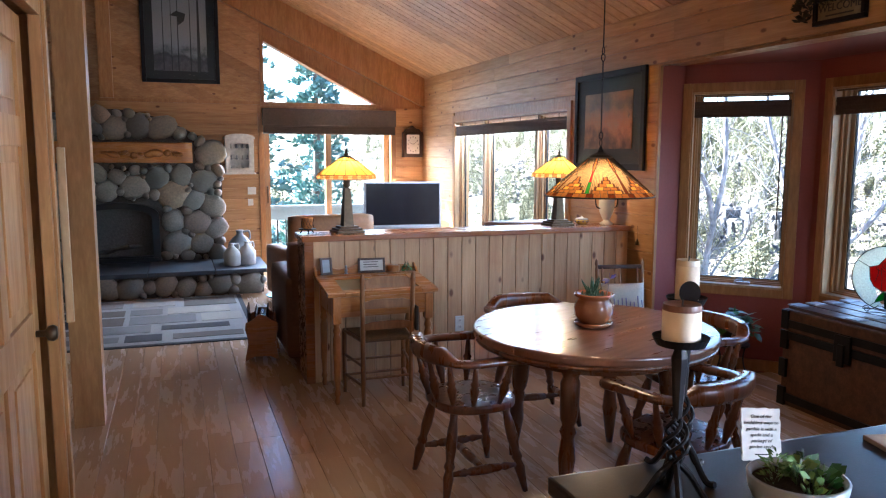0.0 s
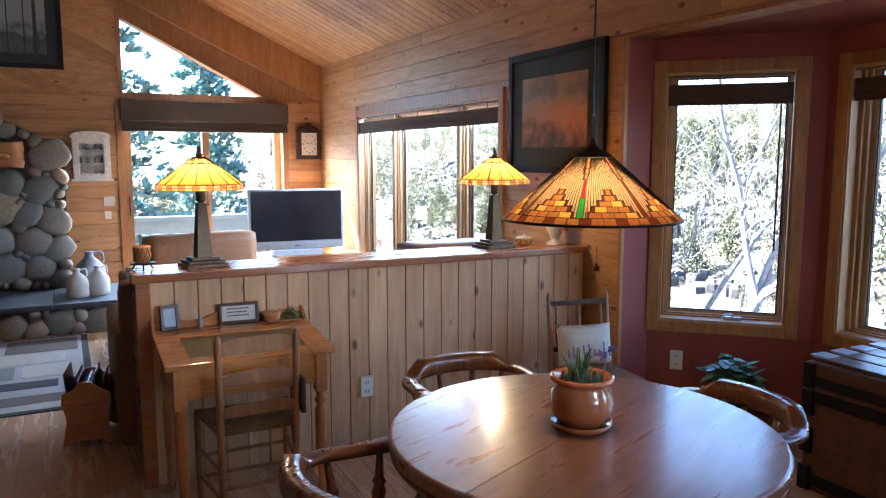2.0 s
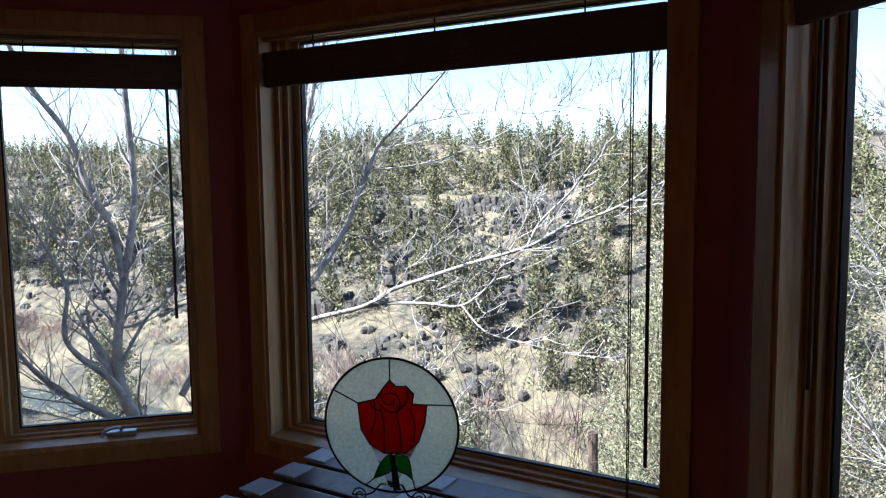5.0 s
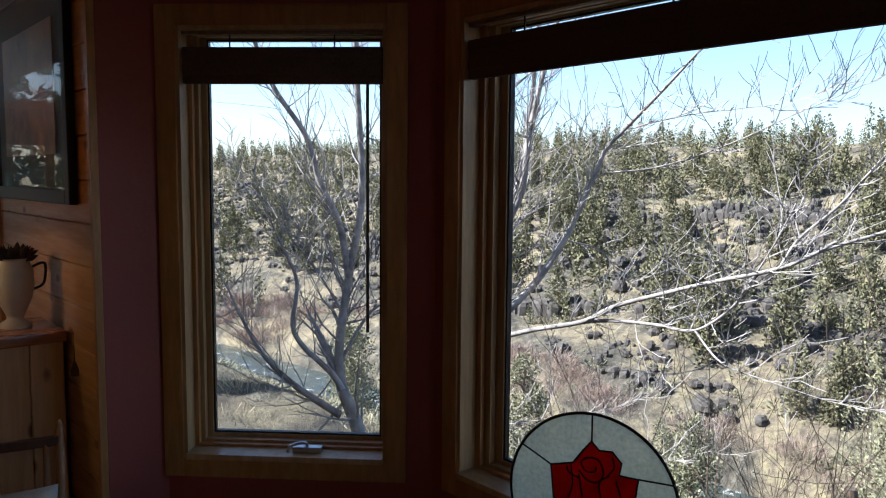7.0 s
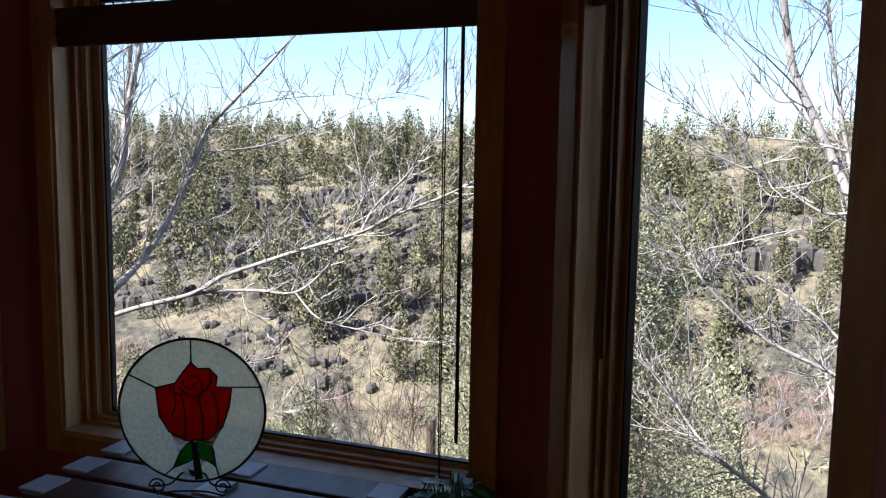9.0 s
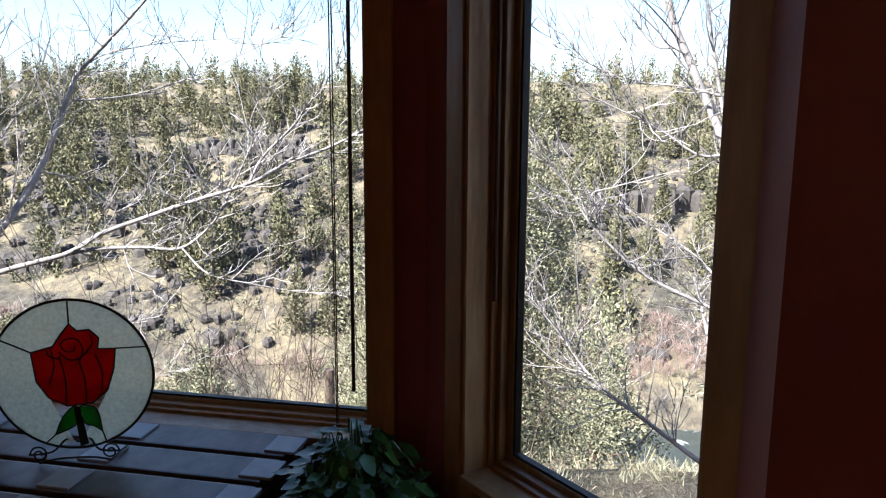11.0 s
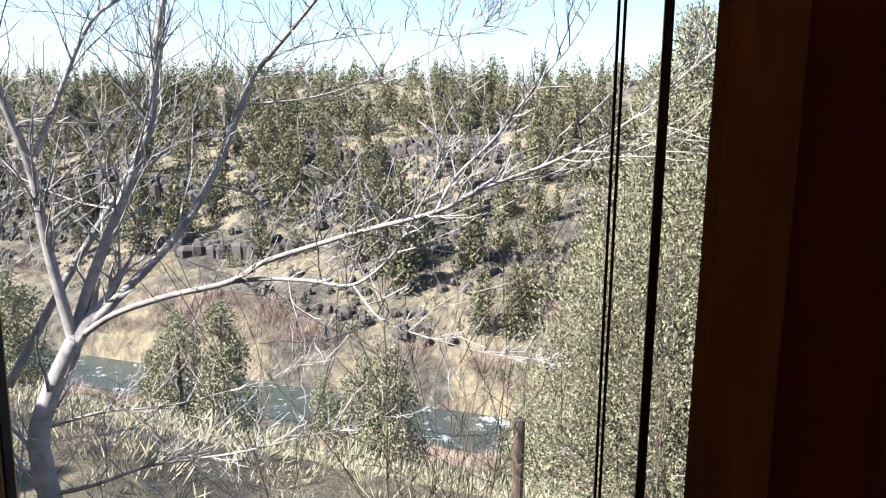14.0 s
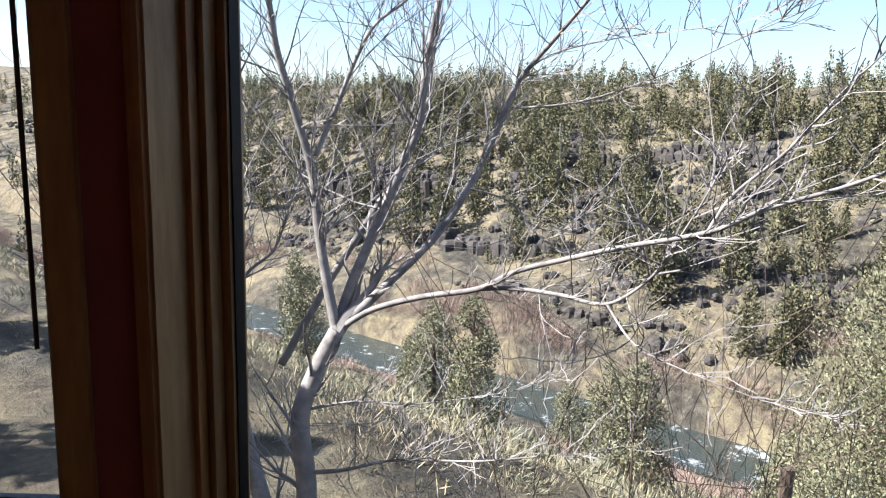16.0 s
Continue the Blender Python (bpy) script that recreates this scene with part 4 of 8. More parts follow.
# bare trees
def grow(bm, p, d, length, r, depth, rnd, bend=0.35):
    pts, rad = [Vector(p)], [r]
    q, dd = Vector(p), Vector(d).normalized()
    seg = 5
    for k in range(seg):
        dd = (dd + Vector((rnd.uniform(-1, 1), rnd.uniform(-1, 1), rnd.uniform(-0.6, 1.1))) * bend * 0.45).normalized()
        q = q + dd * length / seg
        pts.append(q.copy())
        rad.append(max(0.0021, r * (1 - 0.82 * (k + 1) / seg)))
    tube(bm, pts, rad, 5 if r > 0.006 else 3)
    if depth > 0:
        for k in range(1, seg + 1):
            for _ in range(2 if depth > 1 else 1):
                if rnd.random() < 0.85:
                    side = Vector((rnd.uniform(-1, 1), rnd.uniform(-1, 1), rnd.uniform(-0.4, 0.9))).normalized()
                    grow(bm, pts[k], (pts[k] - pts[k - 1]).normalized() * 0.8 + side * 0.75, length * rnd.uniform(0.38, 0.62), max(0.0029, rad[k] * 0.62), depth - 1, rnd, bend)


def limb(tree, twigs, pts, r0, r1, rnd, name="limb", shoots=10, reach=0.7, depth=1, lift=0.5):
    line = spline(pts, 7)
    n = len(line)
    r0, r1 = r0 * 0.36, r1 * 0.36
    part(name, tube(BM(), line, [r0 + (r1 - r0) * i / (n - 1) for i in range(n)], 9), BARK, tree, smooth=True)
    for _ in range(int(shoots * 2.7)):
        i = rnd.randrange(n // 5, n - 1)
        d = (line[i + 1] - line[i]).normalized()
        side = Vector((rnd.uniform(-1, 1), rnd.uniform(-1, 1), rnd.uniform(-0.7, 1))).normalized()
        rr = (r0 + (r1 - r0) * i / (n - 1))
        grow(twigs, line[i], d * 0.7 + side + Vector((0, 0, lift * 0.3)), reach * rnd.choice((0.4, 0.6, 0.9, 1.5)) * rnd.uniform(0.7, 1.2), max(0.0046, rr * 0.28), depth, rnd, 0.55)
    end = line[-1]
    grow(twigs, end, (line[-1] - line[-2]), reach, r1, depth + 1, rnd)


rt = random.Random(21)
tree = thing("bare_tree", pose(0, 0, 0), "leafless pale-barked tree with several stems outside the bay", "tree")
tw_ = BM()
limb(tree, tw_, [(5.41, 5.61, -3.4), (5.41, 5.61, -1.53), (5.67, 5.93, -0.96), (5.78, 6.07, -0.65), (5.84, 6.22, -0.29), (5.97, 6.25, -0.04), (6.13, 6.24, 0.21)], 0.2, 0.15, rt, "trunk", shoots=4, reach=0.6)
limb(tree, tw_, [(6.13, 6.24, 0.21), (6.13, 6.33, 0.48), (6.12, 6.41, 0.82), (6.11, 6.48, 1.23), (6.02, 6.55, 1.64), (5.94, 6.58, 1.93), (5.89, 6.58, 2.20), (5.82, 6.55, 2.55)], 0.1, 0.045, rt, shoots=14)
limb(tree, tw_, [(6.13, 6.46, 1.30), (6.24, 6.39, 1.61), (6.35, 6.30, 1.95), (6.42, 6.22, 2.12), (6.54, 6.10, 2.25), (6.69, 5.92, 2.45)], 0.05, 0.016, rt, shoots=7)
limb(tree, tw_, [(6.15, 6.28, 0.20), (6.30, 6.28, 0.53), (6.47, 6.23, 0.91), (6.61, 6.16, 1.28), (6.68, 6.10, 1.52), (6.71, 6.07, 1.90), (6.73, 5.99, 2.27), (6.75, 5.88, 2.65)], 0.105, 0.05, rt, shoots=14)
limb(tree, tw_, [(6.16, 6.23, 0.23), (6.42, 6.12, 0.48), (6.72, 5.97, 0.80), (6.91, 5.86, 1.12), (7.03, 5.79, 1.41), (7.12, 5.71, 1.70), (7.17, 5.67, 1.83), (7.10, 5.37, 2.04), (7.00, 5.09, 2.21), (6.89, 4.79, 2.40)], 0.09, 0.022, rt, shoots=12)
limb(tree, tw_, [(7.12, 5.70, 1.63), (7.25, 5.39, 1.66), (7.34, 5.11, 1.73), (7.42, 4.76, 1.86), (7.46, 4.42, 2.01), (7.46, 4.07, 2.14)], 0.022, 0.006, rt, shoots=7, reach=0.35)
limb(tree, tw_, [(7.15, 5.63, 1.86), (7.22, 5.46, 1.97), (7.35, 5.12, 2.05), (7.44, 4.82, 2.08), (7.51, 4.52, 2.10)], 0.016, 0.005, rt, shoots=6, reach=0.35)
limb(tree, tw_, [(6.16, 6.23, 0.23), (6.25, 6.02, 0.38), (6.34, 5.68, 0.51), (6.41, 5.29, 0.62), (6.44, 5.06, 0.75), (6.45, 4.76, 0.86), (6.42, 4.40, 0.98), (6.31, 3.93, 1.12), (6.41, 3.74, 1.23), (6.52, 3.48, 1.34), (6.59, 3.26, 1.46), (6.63, 3.08, 1.58), (6.66, 2.87, 1.78)], 0.058, 0.012, rt, shoots=18, reach=0.4)
limb(tree, tw_, [(6.31, 3.93, 1.12), (6.37, 3.86, 1.28), (6.45, 3.70, 1.46), (6.51, 3.53, 1.70), (6.54, 3.39, 1.87), (6.55, 3.30, 2.02)], 0.026, 0.006, rt, shoots=8, reach=0.3)
limb(tree, tw_, [(6.44, 5.32, 0.61), (6.47, 5.09, 0.65), (6.48, 4.78, 0.67), (6.47, 4.49, 0.68), (6.46, 4.26, 0.85), (6.45, 4.14, 1.03), (6.43, 4.01, 1.25), (6.47, 3.93, 1.46)], 0.04, 0.008, rt, shoots=12, reach=0.35)
limb(tree, tw_, [(6.47, 4.49, 0.68), (6.41, 4.28, 0.53), (6.33, 3.96, 0.50), (6.38, 3.68, 0.45)], 0.02, 0.005, rt, shoots=5, reach=0.3)
limb(tree, tw_, [(6.84, 5.79, 1.12), (7.00, 5.60, 1.05), (7.10, 5.44, 0.85), (7.18, 5.32, 0.75)], 0.02, 0.006, rt, shoots=5, reach=0.35)
limb(tree, tw_, [(5.79, 6.10, -0.58), (5.92, 5.91, -0.54), (6.12, 5.64, -0.44), (6.33, 5.21, -0.36), (6.49, 4.85, -0.25)], 0.04, 0.008, rt, shoots=12, reach=0.45)
limb(tree, tw_, [(5.88, 6.22, -0.24), (6.08, 5.99, -0.17), (6.31, 5.65, -0.14), (6.58, 5.18, 0.00)], 0.03, 0.006, rt, shoots=8, reach=0.4)
part("twigs", tw_, BARK, tree)
tree2 = thing("bare_tree", pose(0, 0, 0), "second leafless tree with a forked trunk on the bank", "tree")
tw_ = BM()
limb(tree2, tw_, [(6.02, 6.38, -3.4), (6.02, 6.38, -2.34), (6.09, 6.99, -1.48), (6.09, 7.23, -1.06), (6.08, 7.43, -0.64), (6.03, 7.60, -0.30)], 0.22, 0.15, rt, "trunk", shoots=3, reach=0.8)
limb(tree2, tw_, [(6.03, 7.60, -0.30), (6.05, 7.69, 0.05), (6.18, 7.74, 0.64), (6.32, 7.72, 1.40), (6.26, 7.70, 2.40), (6.13, 7.56, 3.36)], 0.13, 0.06, rt, shoots=14, reach=0.9)
limb(tree2, tw_, [(6.19, 7.74, 0.69), (6.15, 7.82, 1.15), (6.01, 7.93, 1.55), (5.90, 7.98, 1.95), (5.64, 8.09, 2.38), (5.39, 8.11, 2.96)], 0.1, 0.05, rt, shoots=10, reach=0.9)
limb(tree2, tw_, [(5.98, 7.56, -0.50), (5.68, 7.84, -0.23), (5.47, 8.05, 0.07), (5.32, 8.21, 0.47)], 0.1, 0.03, rt, shoots=12, reach=0.7)
limb(tree2, tw_, [(5.92, 7.44, -0.24), (5.86, 7.53, -0.09), (5.64, 7.76, 0.25), (5.70, 7.81, 0.68), (5.60, 7.91, 1.02)], 0.09, 0.03, rt, shoots=8, reach=0.6)
limb(tree2, tw_, [(6.05, 7.67, -0.05), (6.29, 7.60, 0.34), (6.48, 7.50, 0.54), (6.63, 7.45, 1.00)], 0.05, 0.015, rt, shoots=10, reach=0.7)
limb(tree2, tw_, [(6.13, 7.71, 0.34), (5.96, 7.90, 0.75), (5.84, 8.00, 0.95), (5.72, 8.08, 1.15)], 0.035, 0.01, rt, shoots=9, reach=0.7)
limb(tree2, tw_, [(6.40, 7.31, -0.34), (6.73, 7.09, 0.36), (7.01, 6.75, 1.07), (7.12, 6.56, 1.52), (7.14, 6.43, 2.27), (7.07, 6.31, 2.93)], 0.09, 0.04, rt, shoots=10, reach=0.8)
part("twigs", tw_, BARK, tree2)
tree3 = thing("bare_tree", pose(0, 0, 0), "leafless tree beside the bay with white stems", "tree")
tw_ = BM()
limb(tree3, tw_, [(5.56, 0.69, -3.4), (5.56, 0.69, -0.52), (5.85, 0.77, -0.04), (6.08, 0.91, 0.43), (6.17, 1.03, 0.67), (6.26, 1.13, 0.98), (6.31, 1.24, 1.39), (6.34, 1.42, 1.79), (6.33, 1.54, 2.06), (6.27, 1.61, 2.41)], 0.1, 0.05, rt, "trunk", shoots=14, reach=0.5)
limb(tree3, tw_, [(6.35, 1.11, 0.97), (6.42, 1.27, 1.72), (6.40, 1.35, 2.12), (6.33, 1.41, 2.49)], 0.035, 0.014, rt, shoots=8, reach=0.4)
limb(tree3, tw_, [(6.30, 1.01, 0.81), (6.39, 1.11, 1.58), (6.36, 1.17, 2.11), (6.30, 1.20, 2.47)], 0.04, 0.018, rt, shoots=8, reach=0.4)
limb(tree3, tw_, [(6.07, 0.96, 0.37), (6.10, 1.27, 0.54), (6.09, 1.62, 0.71), (6.08, 1.89, 0.95), (6.07, 2.01, 1.14)], 0.04, 0.008, rt, shoots=14, reach=0.4)
limb(tree3, tw_, [(6.04, 1.10, 0.48), (6.16, 1.32, 0.77), (6.23, 1.62, 0.97), (6.25, 1.76, 1.05), (6.26, 1.92, 1.01)], 0.022, 0.006, rt, shoots=8, reach=0.35)
limb(tree3, tw_, [(6.31, 1.23, 1.33), (6.29, 1.37, 1.33), (6.25, 1.59, 1.47), (6.18, 1.87, 1.60), (6.09, 2.14, 1.73)], 0.024, 0.006, rt, shoots=9, reach=0.35)
limb(tree3, tw_, [(6.22, 1.28, 1.63), (6.25, 1.47, 1.68), (6.28, 1.73, 1.71), (6.28, 1.90, 1.78)], 0.02, 0.006, rt, shoots=6, reach=0.3)
limb(tree3, tw_, [(6.30, 1.51, 1.88), (6.31, 1.61, 1.89), (6.30, 1.72, 2.01), (6.29, 1.86, 2.17)], 0.018, 0.008, rt, shoots=2, reach=0.3)
limb(tree3, tw_, [(5.71, 1.07, -0.30), (5.82, 1.13, -0.10), (5.94, 1.19, 0.12), (6.01, 1.26, 0.28), (6.07, 1.30, 0.46)], 0.05, 0.03, rt, shoots=3, reach=0.3)
limb(tree3, tw_, [(5.80, 1.27, -0.21), (5.94, 1.59, -0.03), (6.03, 1.86, 0.14), (6.10, 2.03, 0.34)], 0.04, 0.01, rt, shoots=14, reach=0.45)
part("twigs", tw_, BARK, tree3)
shrub = thing("bare_shrub", pose(0, 0, 0), "tangle of thin reddish bare stems below the window", "shrub")
b = BM()
for _ in range(16):
    x, y = rnd.uniform(6.6, 8.6), rnd.uniform(2.0, 5.6)
    grow(b, (x, y, hill(x, y)), (rnd.uniform(-0.3, 0.3), rnd.uniform(-0.3, 0.3), 1), rnd.uniform(1.6, 2.9), 0.014, 2, rnd, 0.3)
part("stems", b, BARKDARK, shrub)
o = link("fence_post", tube(BM(), [(0, 0, -1.5), (0, 0, 1.15)], 0.05, 10), BARKDARK, None, False, pose(8.91, 4.40, -2.1))
tagged(o, "weathered round wooden post on the slope", "post")
# deck behind the sliding door
dk = structure("deck", box(BM(), -3.0, 2.9, YN + T, 12.75, -0.35, -0.06), DECKPAINT, "grey painted wooden deck", "deck")
rl = thing("railing", pose(0, 12.6, -0.06), "grey painted deck railing with black balusters", "railing")
part("top_rail", box(BM(), -3.0, 2.9, -0.07, 0.07, 0.74, 0.80, 0.006), DECKPAINT, rl)
part("face_rail", box(BM(), -3.0, 2.9, -0.02, 0.02, 0.56, 0.74, 0.004), DECKPAINT, rl)
part("bottom_rail", box(BM(), -3.0, 2.9, -0.02, 0.02, 0.06, 0.12), DECKPAINT, rl)
bal = box(BM(), -0.011, 0.011, -0.011, 0.011, 0.12, 0.56)
first = part("baluster", bal, BLACK, rl, m=pose(-2.9, 0, 0))
for i in range(1, 42):
    o = new("baluster", first.data)
    o.parent = rl
    o.matrix_local = pose(-2.9 + i * 0.14, 0, 0)


def spruce(x, y, h, w, seed, n):
    r = random.Random(seed)
    t = thing("spruce_tree", pose(x, y, -2.8), "blue-green spruce beyond the deck, one of them added out of view for shade", "tree")
    part("trunk", tube(BM(), [(0, 0, 0), (0, 0, h)], [0.2, 0.02], 8), BARKDARK, t)
    bm, br = BM(), BM()
    for k in range(n):
        z = h * (0.06 + 0.94 * (k / n))
        q = w * (1 - z / h) ** 0.85 * r.uniform(0.75, 1.1)
        a = r.uniform(0, 6.28)
        tip = Vector((q * math.cos(a), q * math.sin(a), z - 0.22 * q))
        tube(br, [(0, 0, z), tip * 0.5 + Vector((0, 0, z * 0.5 + 0.05)), tip], [0.02, 0.012, 0.004], 4)
        for s in range(22):
            f = r.uniform(0.2, 1.0)
            c = Vector((0, 0, z)).lerp(tip, f) + Vector((r.uniform(-1, 1), r.uniform(-1, 1), r.uniform(-0.7, 0.3))) * 0.16 * (1.2 - 0.5 * f)
            spray(bm, c, r.uniform(0.12, 0.26), r, Vector((math.cos(a), math.sin(a), -0.1)))
    part("branches", br, BARKDARK, t)
    part("crown", bm, SPRUCE, t)


spruce(0.9, 16.5, 9.5, 2.3, 3, 170)
spruce(3.4, 20.5, 8.0, 2.0, 4, 120)
spruce(-1.6, 19.5, 9.0, 2.3, 5, 120)
# added spruce, out of view: it keeps most sun off the sliding door
spruce(-8.5, 17.5, 20.0, 4.6, 7, 260)

# ---- dining corner ----
SPIN = [(0, 0.011), (0.12, 0.013), (0.25, 0.019), (0.42, 0.024), (0.5, 0.017), (0.56, 0.023), (0.62, 0.015), (0.8, 0.013), (1, 0.010)]
LEG = [(0, 0.013), (0.10, 0.017), (0.28, 0.026), (0.36, 0.018), (0.40, 0.027), (0.46, 0.019), (0.62, 0.027), (0.78, 0.025), (0.90, 0.018), (1, 0.020)]
STRETCH = [(0, 0.009), (0.12, 0.013), (0.22, 0.02), (0.26, 0.013), (0.3, 0.02), (0.5, 0.024), (0.7, 0.02), (0.74, 0.013), (0.78, 0.02), (0.88, 0.013), (1, 0.009)]


def slab(bm, outline, z0, z1, bev=0.01):
    prism(bm, outline, z0, z1, "z")
    bmesh.ops.recalc_face_normals(bm, faces=bm.faces)
    es = [e for e in bm.edges if abs(e.verts[0].co.z - e.verts[1].co.z) < 1e-6]
    bmesh.ops.bevel(bm, geom=es, offset=bev, segments=3, affect="EDGES", profile=0.6)
    return bm


def captain_chair(m, label):
    """Faces +x. A saddle seat, turned legs, a horseshoe arm rail on spindles with a raised crest."""
    ch = thing("captains_chair", m, label, "chair", "chairs round the table")
    out = []
    for i in range(40):
        a = 2 * math.pi * i / 40
        c, s_ = math.cos(a), math.sin(a)
        out.append((0.005 + 0.205 * abs(c) ** 0.8 * (1 if c > 0 else -1), 0.215 * abs(s_) ** 0.75 * (1 if s_ > 0 else -1)))
    bm = slab(BM(), out, 0.405, 0.445, 0.014)
    part("seat", bm, STAIN, ch, "saddle-shaped stained seat", True)
    for sx in (1, -1):
        for sy in (1, -1):
            part("leg", turned(BM(), (0.205 * sx, 0.215 * sy, 0), (0.13 * sx, 0.13 * sy, 0.41), LEG, 12), STAIN, ch, smooth=True)
    for sy in (1, -1):
        part("stretcher", turned(BM(), (0.182, 0.19 * sy, 0.13), (-0.182, 0.19 * sy, 0.13), STRETCH, 10), STAIN, ch, smooth=True)
    part("stretcher", turned(BM(), (0, -0.18, 0.13), (0, 0.18, 0.13), STRETCH, 10), STAIN, ch, smooth=True)
    # arm rail: horseshoe of rounded rectangular section, higher and taller at the back
    bm = BM()
    n = 44
    rings = []
    for i in range(n + 1):
        f = i / n
        a = math.pi * (0.5 + f)
        back = max(0.0, math.sin(math.pi * f)) ** 1.4
        if f < 0.2 or f > 0.8:
            g = (0.2 - f) / 0.2 if f < 0.2 else (f - 0.8) / 0.2
            x = -0.13 * math.sin(math.pi * 0.2) - 0.0 + g * 0.26
            y = (0.262 - 0.01 * g) * (1 if f < 0.5 else -1)
            t_ = Vector((1, 0, 0)) * (-1 if f < 0.5 else 1)
        else:
            h = (f - 0.2) / 0.6
            x = -0.0764 - 0.175 * math.sin(math.pi * h)
            y = 0.262 * math.cos(math.pi * h)
            t_ = Vector((-math.cos(math.pi * h) * 0.175, -0.262 * math.sin(math.pi * h), 0)).normalized()
        g = min(f, 1 - f)
        wide = 0.032 + 0.012 * max(0, 1 - g / 0.12)
        if g < 0.012:
            wide *= 0.6
        z0 = 0.646 + 0.008 * back
        z1 = 0.680 + (0.048 if 0.30 < f < 0.70 else 0.0) * min(1, (0.2 - abs(f - 0.5)) / 0.06 if abs(f - 0.5) < 0.2 else 0)
        nrm = Vector((-t_.y, t_.x, 0))
        c = Vector((x, y, 0))
        ring = []
        for da, dz in ((-1, 0.25), (-0.75, 0), (0.75, 0), (1, 0.25), (1, 0.75), (0.7, 1), (-0.7, 1), (-1, 0.75)):
            ring.append(bm.verts.new(c + nrm * wide * da + Vector((0, 0, z0 + (z1 - z0) * dz))))
        rings.append(ring)
    for a, e in zip(rings, rings[1:]):
        for k in range(8):
            j = (k + 1) % 8
            bm.faces.new((a[k], a[j], e[j], e[k]))
    bm.faces.new(rings[0])
    bm.faces.new(rings[-1][::-1])
    bmesh.ops.recalc_face_normals(bm, faces=bm.faces)
    part("arm_rail", bm, STAIN, ch, "horseshoe arm rail with a raised crest", True)
    for f in (0.06, 0.2, 0.33, 0.44, 0.56, 0.67, 0.8, 0.94):
        if f < 0.2 or f > 0.8:
            g = (0.2 - f) / 0.2 if f < 0.2 else (f - 0.8) / 0.2
            x, y = -0.0764 + g * 0.26, 0.255 * (1 if f < 0.5 else -1)
            lo = (x * 0.75 - 0.01, y * 0.76, 0.44)
        else:
            h = (f - 0.2) / 0.6
            x, y = -0.0764 - 0.17 * math.sin(math.pi * h), 0.255 * math.cos(math.pi * h)
            lo = (x * 0.78, y * 0.74, 0.44)
        part("spindle", turned(BM(), lo, (x, y, 0.655), SPIN, 9), STAIN, ch, smooth=True)
    return ch


c0 = captain_chair(pose(1.02, 3.17, 0, 0, 0, 2), "dark-stained wooden captain's chair pushed under the round table")
for x, y, a in ((1.72, 3.86, -95), (2.27, 3.14, 178), (1.65, 2.40, 108)):
    copy_thing(c0, pose(x, y, 0, 0, 0, a))

TC = (1.65, 3.08)
tb = thing("round_table", pose(TC[0], TC[1], 0, 0, 0, 24), "round stained wooden dining table with turned legs", "table")
circ = [(0.60 * math.cos(2 * math.pi * i / 96), 0.60 * math.sin(2 * math.pi * i / 96)) for i in range(96)]
for sgn in (1, -1):
    half = [p for p in circ if p[1] * sgn > 0.001]
    half = [(p[0], p[1]) for p in half]
    half.sort(key=lambda p: math.atan2(p[1] * sgn, p[0]))
    ends = [(0.60, 0.0012 * sgn)] + half + [(-0.60, 0.0012 * sgn)]
    bm = prism(BM(), ends, 0.7055, 0.750, "z")
    bmesh.ops.recalc_face_normals(bm, faces=bm.faces)
    es = [e for e in bm.edges if abs(e.verts[0].co.z - e.verts[1].co.z) < 1e-6 and abs((e.verts[0].co.y + e.verts[1].co.y) / 2) > 0.004]
    bmesh.ops.bevel(bm, geom=es, offset=0.012, segments=3, affect="EDGES", profile=0.5)
    part("tabletop", bm, TABLETOP, tb, "half of a round top with a fine seam")
bm = lathe(BM(), [(0.574, 0.680), (0.588, 0.683), (0.594, 0.692), (0.596, 0.7045), (0.54, 0.7045), (0.54, 0.680)], 64)
part("rim", bm, STAIN, tb, "scalloped wooden rim", True)
bm = lathe(BM(), [(0.40, 0.62), (0.43, 0.62), (0.43, 0.702), (0.40, 0.702), (0.40, 0.62)], 48, closed=False)
part("apron", bm, STAIN, tb)
TLEG = [(0, 0.017), (0.05, 0.022), (0.12, 0.028), (0.3, 0.041), (0.44, 0.030), (0.48, 0.040), (0.52, 0.028), (0.56, 0.040), (0.62, 0.044), (0.80, 0.047), (0.84, 0.036), (0.87, 0.047), (1, 0.047)]
for k in range(4):
    a = math.radians(20 + 90 * k)
    part("leg", turned(BM(), (0.42 * math.cos(a), 0.42 * math.sin(a), 0), (0.36 * math.cos(a), 0.36 * math.sin(a), 0.70), TLEG, 16), STAIN, tb, smooth=True)

# pot on its saucer
pt = thing("plant_pot", pose(1.655, 3.09, 0.750), "glossy brown clay pot with a small spiky aloe", "plant pot")
part("saucer", lathe(BM(), [(0.07, 0), (0.088, 0.004), (0.096, 0.02), (0.092, 0.024), (0.085, 0.012), (0.05, 0.010)], 32), TERRA, pt, smooth=True)
part("pot", lathe(BM(), [(0.055, 0.012), (0.075, 0.02), (0.094, 0.055), (0.098, 0.085), (0.092, 0.115), (0.080, 0.135), (0.082, 0.146), (0.097, 0.152), (0.099, 0.164), (0.090, 0.167), (0.080, 0.158), (0.076, 0.14)], 36, closed=False), TERRA, pt, smooth=True)
part("soil", lathe(BM(), [(0.0, 0.142), (0.04, 0.146), (0.077, 0.143)], 24, closed=False), SOIL, pt)
bm = BM()
rp = random.Random(5)
